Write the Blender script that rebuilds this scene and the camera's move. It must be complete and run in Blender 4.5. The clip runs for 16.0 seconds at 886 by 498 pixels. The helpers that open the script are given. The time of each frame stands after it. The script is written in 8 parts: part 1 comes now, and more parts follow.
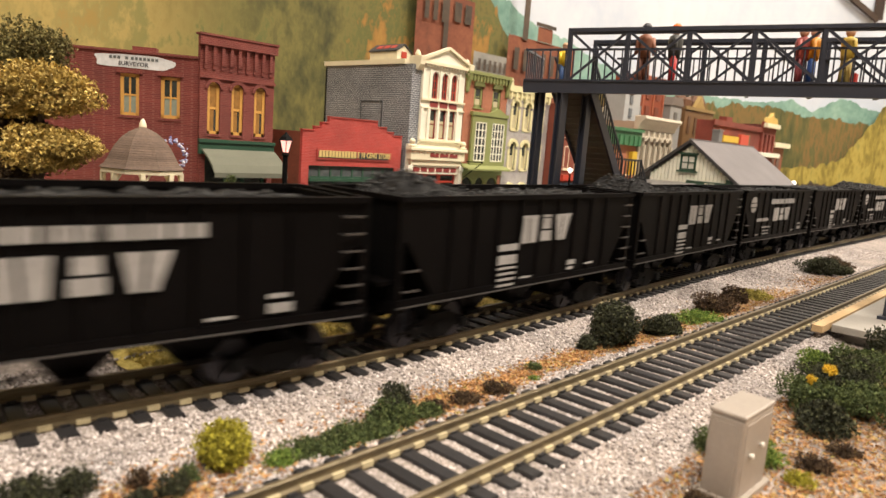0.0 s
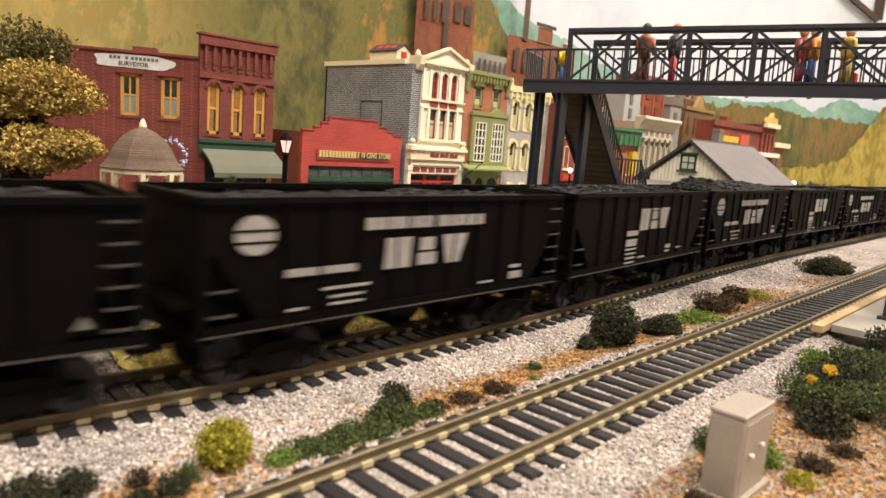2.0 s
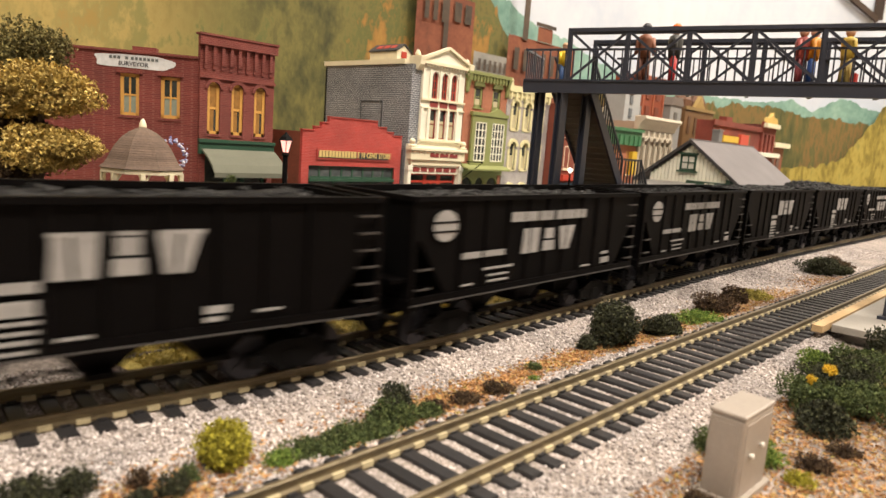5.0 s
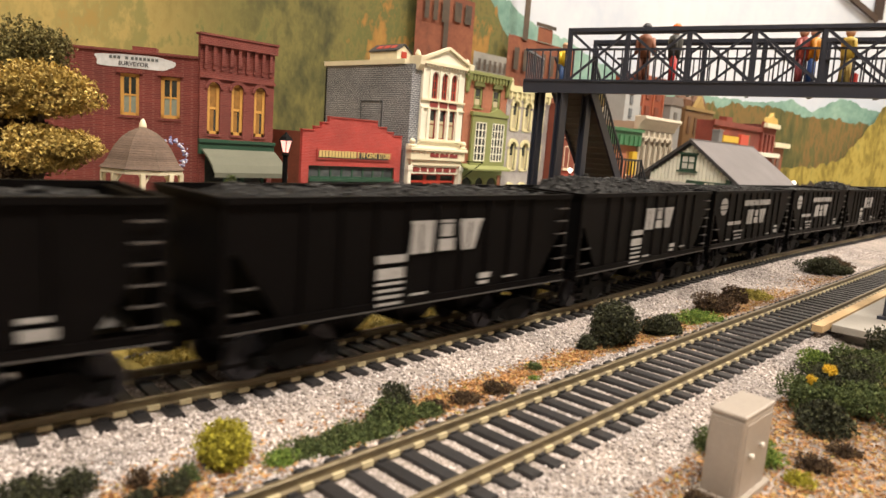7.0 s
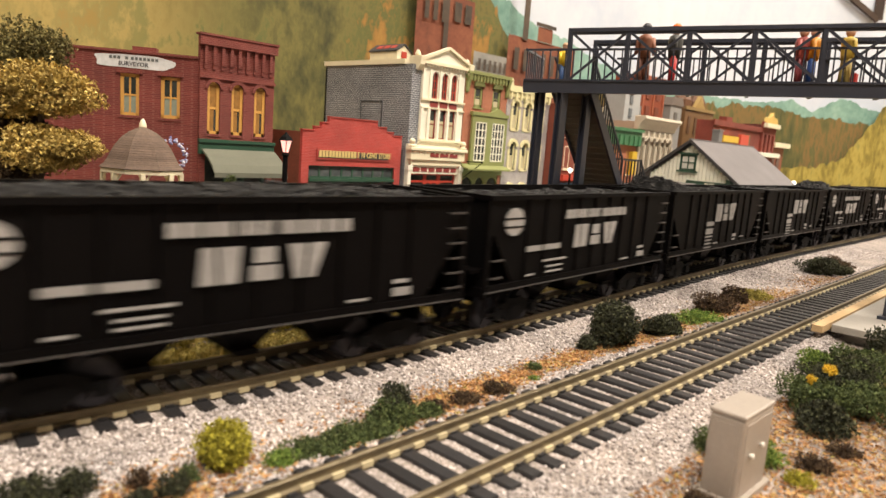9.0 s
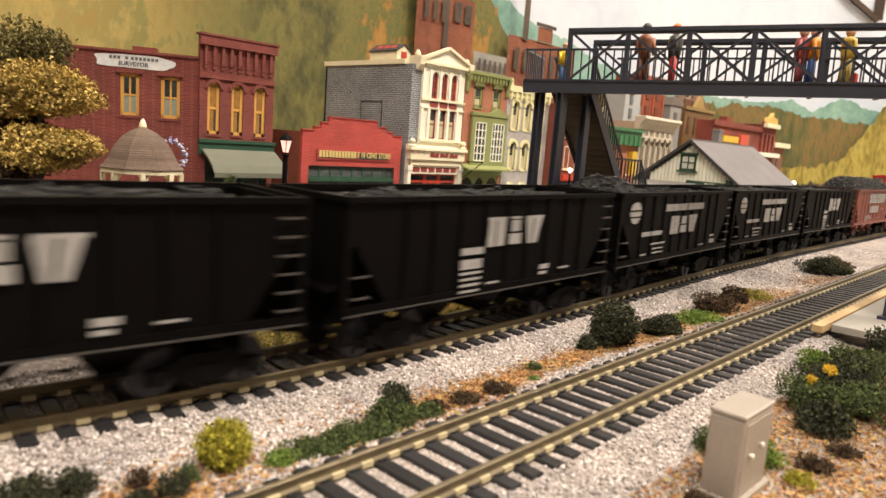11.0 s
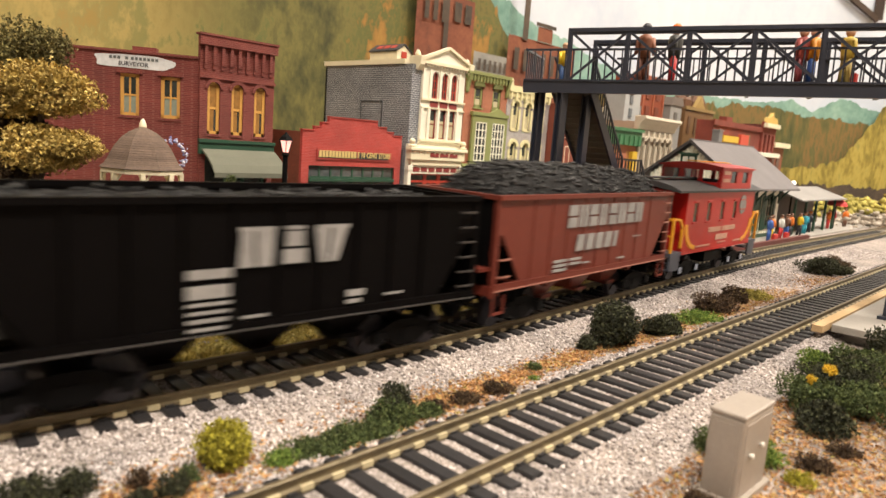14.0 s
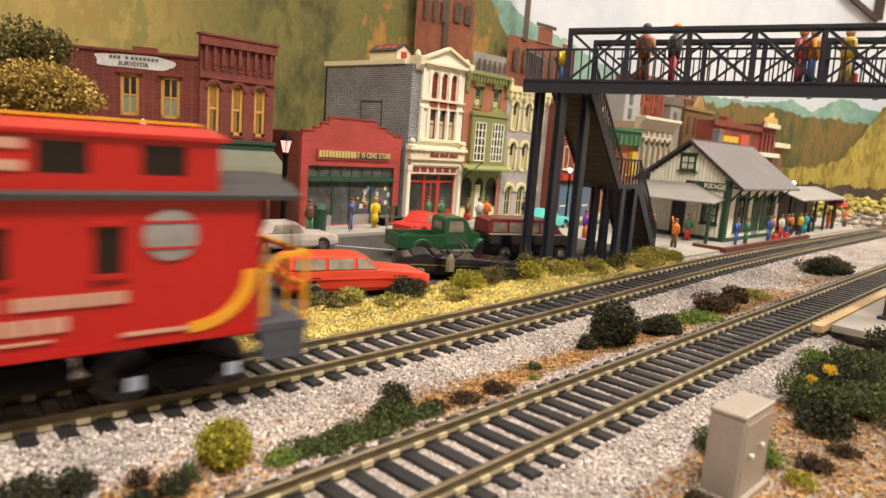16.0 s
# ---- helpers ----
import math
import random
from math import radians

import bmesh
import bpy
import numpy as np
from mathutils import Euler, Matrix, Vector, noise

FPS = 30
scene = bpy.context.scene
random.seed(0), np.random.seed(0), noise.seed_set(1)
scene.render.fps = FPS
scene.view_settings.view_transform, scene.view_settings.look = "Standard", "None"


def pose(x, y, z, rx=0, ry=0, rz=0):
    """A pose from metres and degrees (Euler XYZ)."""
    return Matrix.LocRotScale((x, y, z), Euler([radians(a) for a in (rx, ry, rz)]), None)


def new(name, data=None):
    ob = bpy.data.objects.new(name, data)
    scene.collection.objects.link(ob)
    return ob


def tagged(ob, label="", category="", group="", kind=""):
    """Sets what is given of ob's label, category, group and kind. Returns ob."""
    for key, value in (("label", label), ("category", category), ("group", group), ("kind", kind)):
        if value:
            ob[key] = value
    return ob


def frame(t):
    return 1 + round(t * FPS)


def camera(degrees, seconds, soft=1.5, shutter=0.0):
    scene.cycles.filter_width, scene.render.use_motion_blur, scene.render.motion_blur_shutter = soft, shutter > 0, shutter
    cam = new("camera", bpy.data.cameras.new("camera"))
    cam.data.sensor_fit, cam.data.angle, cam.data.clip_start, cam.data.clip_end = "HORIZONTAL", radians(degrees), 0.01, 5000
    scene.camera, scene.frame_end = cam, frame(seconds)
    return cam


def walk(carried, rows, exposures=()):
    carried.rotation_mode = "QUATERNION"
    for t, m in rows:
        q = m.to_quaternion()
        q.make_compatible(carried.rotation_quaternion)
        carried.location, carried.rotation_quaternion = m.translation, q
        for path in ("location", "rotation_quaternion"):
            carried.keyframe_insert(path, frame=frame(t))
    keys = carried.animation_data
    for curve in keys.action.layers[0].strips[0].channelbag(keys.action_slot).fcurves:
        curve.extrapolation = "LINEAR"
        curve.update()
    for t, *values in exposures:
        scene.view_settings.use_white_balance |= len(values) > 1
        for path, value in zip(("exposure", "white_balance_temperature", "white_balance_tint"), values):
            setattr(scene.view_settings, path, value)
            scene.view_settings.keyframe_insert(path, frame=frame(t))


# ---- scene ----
# A model railway layout at 1:87. Metres; x runs along the tracks, y away from the camera, z up from the foot of the rails.
cam = camera(66.33, 16.0, 1.5, 0.6)
EYE = pose(0, 0, 0.0611) @ pose(0, 0, 0, 0, 0, 43.3 - 90) @ pose(0, 0, 0, 90 - 9.1, 0, 0) @ pose(0, 0, 0, 0, 0, 4.314)
cam.data.dof.use_dof, cam.data.dof.focus_distance, cam.data.dof.aperture_fstop = True, 0.30, 30.0
walk(cam, [(0.0, EYE), (16.0, EYE)], [(0.0, 0.22), (14.6, 0.23), (15.0, 0.27), (15.5, 0.28), (15.8, 0.12), (16.0, 0.05)])

# ---- light: warm panels in the ceiling of the club room ----
world = bpy.data.worlds.new("room")
scene.world = world
world.use_nodes = True
world.node_tree.nodes["Background"].inputs[0].default_value = (1.0, 0.9, 0.78, 1)
world.node_tree.nodes["Background"].inputs[1].default_value = 0.05
scene.view_settings.exposure = 0.0


def ceiling_lamp(x, y, z, sx, sy, watts):
    d = bpy.data.lights.new("ceiling_light", "AREA")
    d.shape, d.size, d.size_y, d.energy, d.color = "RECTANGLE", sx, sy, watts, (1.0, 0.885, 0.745)
    ob = new("ceiling_light", d)
    ob.matrix_world = pose(x, y, z)
    return tagged(ob, "warm white ceiling panel light of the club room", "ceiling light", "ceiling lights")


for lx, ly, lw in ((-0.7, -0.6, 43), (0.95, -0.66, 46), (0.35, 0.08, 11), (2.0, -0.4, 24)):
    ceiling_lamp(lx, ly, 1.72, 0.9, 0.32, lw)


# ---- materials ----
def node_mat(name):
    m = bpy.data.materials.new(name)
    m.use_nodes = True
    return m, m.node_tree.nodes, m.node_tree.links, m.node_tree.nodes["Principled BSDF"]


def coords(nodes, links, scale, flat=False):
    tc = nodes.new("ShaderNodeTexCoord")
    mp = nodes.new("ShaderNodeMapping")
    mp.inputs["Scale"].default_value = scale if isinstance(scale, tuple) else (scale,) * 3
    links.new(tc.outputs["Object"], mp.inputs["Vector"])
    return mp.outputs["Vector"]


def noise_node(nodes, links, vec, scale, detail=3.0, rough=0.6):
    n = nodes.new("ShaderNodeTexNoise")
    n.inputs["Scale"].default_value, n.inputs["Detail"].default_value, n.inputs["Roughness"].default_value = scale, detail, rough
    links.new(vec, n.inputs["Vector"])
    return n.outputs["Fac"]


def ramp_node(nodes, links, fac, stops):
    r = nodes.new("ShaderNodeValToRGB")
    e = r.color_ramp.elements
    while len(e) < len(stops):
        e.new(0.5)
    for el, (p, c) in zip(e, stops):
        el.position, el.color = p, (*c, 1)
    links.new(fac, r.inputs["Fac"])
    return r.outputs["Color"]


def mix_node(nodes, links, fac, a, b, mode="MIX"):
    m = nodes.new("ShaderNodeMix")
    m.data_type, m.blend_type = "RGBA", mode
    for val, sock in ((fac, m.inputs["Factor"]), (a, m.inputs["A"]), (b, m.inputs["B"])):
        if sock.name == "Factor" and isinstance(val, float):
            sock.default_value = val
        elif isinstance(val, tuple):
            sock.default_value = (*val, 1)
        else:
            links.new(val, sock)
    # colour sockets share their names with the float ones
    for val, i in ((a, 6), (b, 7)):
        if isinstance(val, tuple):
            m.inputs[i].default_value = (*val, 1)
        else:
            links.new(val, m.inputs[i])
    return m.outputs[2]


def bump_node(nodes, links, bsdf, height, dist, strength=0.6):
    b = nodes.new("ShaderNodeBump")
    b.inputs["Distance"].default_value, b.inputs["Strength"].default_value = dist, strength
    links.new(height, b.inputs["Height"])
    links.new(b.outputs["Normal"], bsdf.inputs["Normal"])


def paint(name, c, rough=0.55, var=0.25, big=60, fine=900, bump=0.00008, metal=0.0, per=0.0, spec=0.5):
    """A painted or moulded surface: colour c, broad and fine variation, slight relief; per: change from object to object."""
    m, nd, ln, bs = node_mat(name)
    v = coords(nd, ln, 1.0)
    dark, light = tuple(x * (1 - var) for x in c), tuple(min(1, x * (1 + var)) for x in c)
    a = ramp_node(nd, ln, noise_node(nd, ln, v, big), [(0.3, dark), (0.7, light)])
    f = noise_node(nd, ln, v, fine)
    b = ramp_node(nd, ln, f, [(0.25, tuple(x * (1 - var * 0.8) for x in c)), (0.75, light)])
    col = mix_node(nd, ln, 0.5, a, b)
    if per:
        oi = nd.new("ShaderNodeObjectInfo")
        col = mix_node(nd, ln, 1.0, col, ramp_node(nd, ln, oi.outputs["Random"], [(0, (1 - per,) * 3), (1, (1, 1, 1))]), "MULTIPLY")
    ln.new(col, bs.inputs["Base Color"])
    bs.inputs["Roughness"].default_value, bs.inputs["Metallic"].default_value = rough, metal
    bs.inputs["Specular IOR Level"].default_value = spec
    if bump:
        bump_node(nd, ln, bs, f, bump)
    return m


def brick_paint(name, c1, c2, mortar, width=2.6, height=0.95, rough=0.8):
    """Moulded model brickwork, courses in mm."""
    m, nd, ln, bs = node_mat(name)
    tc = nd.new("ShaderNodeTexCoord")
    sep = nd.new("ShaderNodeSeparateXYZ")
    ln.new(tc.outputs["Object"], sep.inputs[0])
    add = nd.new("ShaderNodeMath")
    ln.new(sep.outputs[0], add.inputs[0])
    ln.new(sep.outputs[1], add.inputs[1])
    com = nd.new("ShaderNodeCombineXYZ")
    ln.new(add.outputs[0], com.inputs[0])
    ln.new(sep.outputs[2], com.inputs[1])
    bt = nd.new("ShaderNodeTexBrick")
    bt.inputs["Scale"].default_value = 1000.0
    bt.inputs["Brick Width"].default_value, bt.inputs["Row Height"].default_value = width, height
    bt.inputs["Mortar Size"].default_value, bt.inputs["Mortar Smooth"].default_value = 0.15, 0.3
    for k, c in (("Color1", c1), ("Color2", c2), ("Mortar", mortar)):
        bt.inputs[k].default_value = (*c, 1)
    ln.new(com.outputs[0], bt.inputs["Vector"])
    v = coords(nd, ln, 1.0)
    st = ramp_node(nd, ln, noise_node(nd, ln, v, 45, 4), [(0.3, (0.72, 0.72, 0.72)), (0.7, (1.12, 1.1, 1.08))])
    ln.new(mix_node(nd, ln, 1.0, bt.outputs["Color"], st, "MULTIPLY"), bs.inputs["Base Color"])
    bs.inputs["Roughness"].default_value = rough
    inv = nd.new("ShaderNodeMath")
    inv.operation = "SUBTRACT"
    inv.inputs[0].default_value = 1.0
    ln.new(bt.outputs["Fac"], inv.inputs[1])
    bump_node(nd, ln, bs, inv.outputs[0], 0.00015, 0.7)
    return m


def grain(name, stops, size=1.2, rough=0.95, island=True, mid=40):
    """Loose grains or foam: each island takes its own colour."""
    m, nd, ln, bs = node_mat(name)
    v = coords(nd, ln, 1.0)
    if island:
        g = nd.new("ShaderNodeNewGeometry")
        col = ramp_node(nd, ln, g.outputs["Random Per Island"], stops)
    else:
        col = ramp_node(nd, ln, noise_node(nd, ln, v, 1000 / size, 2), stops)
    st = ramp_node(nd, ln, noise_node(nd, ln, v, mid, 3), [(0.3, (0.75, 0.75, 0.75)), (0.7, (1.15, 1.12, 1.08))])
    ln.new(mix_node(nd, ln, 1.0, col, st, "MULTIPLY"), bs.inputs["Base Color"])
    bs.inputs["Roughness"].default_value = rough
    bump_node(nd, ln, bs, noise_node(nd, ln, v, 1500 / size, 2), 0.0003, 0.7)
    return m


def glow(name, c, power):
    m, nd, ln, bs = node_mat(name)
    bs.inputs["Base Color"].default_value = (*c, 1)
    bs.inputs["Emission Color"].default_value, bs.inputs["Emission Strength"].default_value = (*c, 1), power
    return m


def glass(name, c=(0.05, 0.06, 0.06), rough=0.08):
    m, nd, ln, bs = node_mat(name)
    v = coords(nd, ln, 1.0)
    ln.new(ramp_node(nd, ln, noise_node(nd, ln, v, 120), [(0.35, c), (0.7, tuple(x * 2.2 for x in c))]), bs.inputs["Base Color"])
    bs.inputs["Roughness"].default_value = rough
    return m


BLACK = paint("hopper_black", (0.0024, 0.0019, 0.0020), 0.55, 0.4, 25, 500, 0.00005, spec=0.06)
MAROON = paint("oxide_red", (0.13, 0.022, 0.0125), 0.5, 0.2, 25, 500, 0.00004)
CAB_RED = paint("caboose_red", (0.42, 0.010, 0.008), 0.38, 0.12, 25, 400, 0.00003)
ROOF_BLACK = paint("roof_black", (0.035, 0.033, 0.035), 0.6, 0.3, 30, 500)
YELLOW = paint("safety_yellow", (0.72, 0.33, 0.02), 0.45, 0.12)
LETTER = paint("letter_white", (0.27, 0.262, 0.258), 0.6, 0.3, 140, 700, 0.0, spec=0.2)
# paler than the cars: these colours hold the highlights on rungs and sill edge
RUNG_SHINE = paint("grab_iron_highlight", (0.045, 0.041, 0.040), 0.4, 0.4, 60, 700)
RUNG_SHINE_RED = paint("grab_iron_highlight_red", (0.30, 0.13, 0.10), 0.45, 0.3, 60, 700)
STEP_GREY = paint("step_blue_grey", (0.062, 0.068, 0.090), 0.5, 0.25, 60, 700)
FRAME_DARK = paint("underframe_dark", (0.003, 0.0028, 0.003), 0.6, 0.3, spec=0.08)
WHEEL = paint("wheel_steel", (0.05, 0.05, 0.06), 0.4, 0.2, metal=0.8)
COAL = grain("coal", [(0.3, (0.0020, 0.0020, 0.0024)), (0.75, (0.010, 0.010, 0.011))], 1.5, 0.65, island=False, mid=90)
COAL.node_tree.nodes["Principled BSDF"].inputs["Specular IOR Level"].default_value = 0.2
COAL_LUMP = grain("coal_lump", [(0, (0.0015, 0.0015, 0.0018)), (0.7, (0.006, 0.006, 0.007)), (1, (0.030, 0.030, 0.033))], 1.5, 0.5, mid=90)
RAIL = paint("weathered_rail", (0.15, 0.118, 0.070), 0.45, 0.3, 80, 600, 0.00003, 0.35)
RAIL_FOOT = paint("rail_foot_brass", (0.50, 0.43, 0.27), 0.5, 0.2, 80, 600, 0.00003, 0.15)
TIE = paint("tie_plastic", (0.019, 0.018, 0.020), 0.5, 0.35, 200, 1500, 0.0001, per=0.35)
BALLAST = grain("ballast", [(0, (0.15, 0.130, 0.125)), (0.3, (0.36, 0.322, 0.312)), (0.75, (0.53, 0.482, 0.475)), (1, (0.72, 0.68, 0.68))])
BALLAST_BED = grain("ballast_bed", [(0.3, (0.16, 0.14, 0.125)), (0.7, (0.42, 0.37, 0.35))], 0.9, island=False)
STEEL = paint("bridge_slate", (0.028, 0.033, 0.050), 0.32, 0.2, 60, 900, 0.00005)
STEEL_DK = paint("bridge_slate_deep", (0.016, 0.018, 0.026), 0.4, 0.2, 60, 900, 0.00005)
STAIR = paint("stair_boards", (0.11, 0.10, 0.078), 0.7, 0.3, 60, 900)
BRICK_RED = brick_paint("brick_red", (0.135, 0.020, 0.015), (0.185, 0.032, 0.024), (0.22, 0.075, 0.06))
BRICK_SHOP = brick_paint("brick_shop", (0.34, 0.024, 0.020), (0.44, 0.042, 0.032), (0.46, 0.12, 0.10))
BRICK_SIDE = brick_paint("brick_brown", (0.20, 0.048, 0.022), (0.25, 0.065, 0.034), (0.15, 0.06, 0.035))
BRICK_GREY = brick_paint("brick_grey", (0.120, 0.130, 0.148), (0.185, 0.198, 0.220), (0.60, 0.61, 0.63), 3.2, 1.5)
BRICK_ORANGE = brick_paint("brick_salmon", (0.40, 0.14, 0.075), (0.46, 0.17, 0.09), (0.38, 0.17, 0.11))
BRICK_LILAC = brick_paint("brick_lilac", (0.36, 0.33, 0.33), (0.42, 0.39, 0.38), (0.48, 0.45, 0.44))
CREAM = paint("cream_trim", (0.76, 0.69, 0.50), 0.6, 0.10, 60, 900)
CREAM_W = paint("pale_cream", (0.80, 0.77, 0.65), 0.6, 0.08, 60, 900)
LILAC_TRIM = paint("butter_trim", (0.68, 0.62, 0.36), 0.6, 0.08)
OCHRE = paint("ochre_sash", (0.56, 0.30, 0.07), 0.55, 0.15)
CURTAIN = paint("ochre_curtain", (0.26, 0.125, 0.025), 0.8, 0.35, 300, 900)
OLIVE = paint("olive_trim", (0.22, 0.24, 0.085), 0.6, 0.15)
DK_GREEN = paint("bottle_green", (0.018, 0.060, 0.035), 0.5, 0.2)
AWNING = paint("awning_canvas", (0.118, 0.122, 0.092), 0.85, 0.15, 60, 900, 0.0001)
DOOR_RED = paint("shop_red", (0.42, 0.045, 0.025), 0.5, 0.12)
GLASS = glass("window_glass", (0.03, 0.034, 0.032))
DARK_GLASS = glass("dark_glass", (0.006, 0.005, 0.005), 0.15)
PALE_BLIND = paint("pale_blind", (0.22, 0.25, 0.20), 0.8, 0.2)
BLIND = paint("blind", (0.50, 0.44, 0.28), 0.8, 0.2)
WINE = paint("wine_panel", (0.22, 0.03, 0.025), 0.6, 0.15)
SIGN_WHITE = paint("flaking_white", (0.58, 0.59, 0.60), 0.7, 0.2, 200, 900, 0.0001)
INK = paint("sign_ink", (0.03, 0.03, 0.035), 0.7, 0.2)
GILT = paint("gilt_letter", (0.55, 0.42, 0.16), 0.5, 0.15)
SHINGLE = paint("brown_shingle", (0.135, 0.092, 0.068), 0.85, 0.4, 120, 900, 0.0002, per=0.3)
ST_ROOF = paint("station_roof", (0.15, 0.14, 0.145), 0.85, 0.2, 40, 1500, 0.0001)
CANOPY = paint("canopy_roof", (0.24, 0.23, 0.22), 0.85, 0.2, 40, 1500, 0.0001)
BOARD_W = paint("station_cream", (0.86, 0.84, 0.72), 0.65, 0.10, 60, 900, per=0.10)
ASPHALT = grain("asphalt", [(0.3, (0.030, 0.028, 0.028)), (0.7, (0.060, 0.056, 0.054))], 0.5, 0.9, island=False)
CONCRETE = paint("concrete", (0.33, 0.31, 0.28), 0.85, 0.15, 40, 1400, 0.0001, per=0.1)
PLANK = paint("platform_edge", (0.52, 0.36, 0.19), 0.7, 0.25, 60, 1200, 0.0001, per=0.2)
ROAD_WHITE = paint("road_line", (0.55, 0.54, 0.51), 0.8, 0.2, 100, 900)
GREY_BOX = paint("cabinet_grey", (0.36, 0.315, 0.275), 0.45, 0.12, 60, 900, 0.00004, 0.25)
SOIL = grain("soil", [(0.3, (0.12, 0.075, 0.035)), (0.7, (0.30, 0.19, 0.10))], 0.8, island=False)
LEAF_LITTER = grain("leaf_litter", [(0, (0.20, 0.085, 0.03)), (0.5, (0.44, 0.22, 0.085)), (0.8, (0.55, 0.34, 0.15)), (1, (0.40, 0.34, 0.10))])
STRAW = grain("straw_turf", [(0, (0.58, 0.48, 0.13)), (0.6, (0.80, 0.68, 0.24)), (1, (0.88, 0.80, 0.40))], mid=60)
STRAW_BED = grain("straw_bed", [(0.3, (0.38, 0.30, 0.07)), (0.7, (0.68, 0.56, 0.18))], 0.8, island=False, mid=60)
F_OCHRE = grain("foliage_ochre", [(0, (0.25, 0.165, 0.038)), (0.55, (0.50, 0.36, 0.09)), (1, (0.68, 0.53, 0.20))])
F_OLIVE = grain("foliage_olive", [(0, (0.06, 0.054, 0.016)), (0.7, (0.17, 0.145, 0.045)), (1, (0.25, 0.21, 0.08))])
F_MOSS = grain("foliage_moss", [(0, (0.20, 0.18, 0.014)), (0.7, (0.39, 0.35, 0.03)), (1, (0.50, 0.47, 0.06))])
F_GREEN = grain("foliage_green", [(0, (0.034, 0.052, 0.014)), (0.7, (0.085, 0.118, 0.034)), (1, (0.15, 0.18, 0.06))])
F_DARK = grain("foliage_dark", [(0, (0.013, 0.016, 0.008)), (0.7, (0.042, 0.046, 0.020)), (1, (0.075, 0.08, 0.032))])
F_BRIGHT = grain("foliage_bright", [(0, (0.06, 0.12, 0.015)), (0.7, (0.17, 0.26, 0.04)), (1, (0.28, 0.36, 0.08))])
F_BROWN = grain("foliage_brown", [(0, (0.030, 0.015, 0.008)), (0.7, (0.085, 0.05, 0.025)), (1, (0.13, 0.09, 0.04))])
F_STRAW = grain("foliage_straw", [(0, (0.22, 0.19, 0.035)), (0.7, (0.42, 0.36, 0.08)), (1, (0.56, 0.50, 0.14))])
FLOWER = grain("yellow_bloom", [(0, (0.70, 0.42, 0.02)), (1, (0.80, 0.60, 0.06))])
BARK = paint("bark", (0.07, 0.045, 0.03), 0.9, 0.3, 200, 1200, 0.0003)
CHROME = paint("chrome", (0.6, 0.6, 0.6), 0.2, 0.1, metal=1.0)
TYRE = paint("tyre", (0.012, 0.012, 0.012), 0.7, 0.2)
LAMP_GLOW = glow("lantern_glow", (1.0, 0.50, 0.42), 1.1)
GLOBE_GLOW = glow("globe_glow", (1.0, 0.95, 0.85), 2.5)
WALL_WHITE = paint("room_wall", (0.74, 0.73, 0.70), 0.9, 0.04, 3, 60, 0.0)
FASCIA = paint("varnished_trim", (0.055, 0.035, 0.025), 0.5, 0.25)
PLAIN = {}


def hue(c, rough=0.55):
    """A plain painted colour, made once."""
    if c not in PLAIN:
        PLAIN[c] = paint("enamel", c, rough, 0.12, 150, 1200, 0.00004)
    return PLAIN[c]


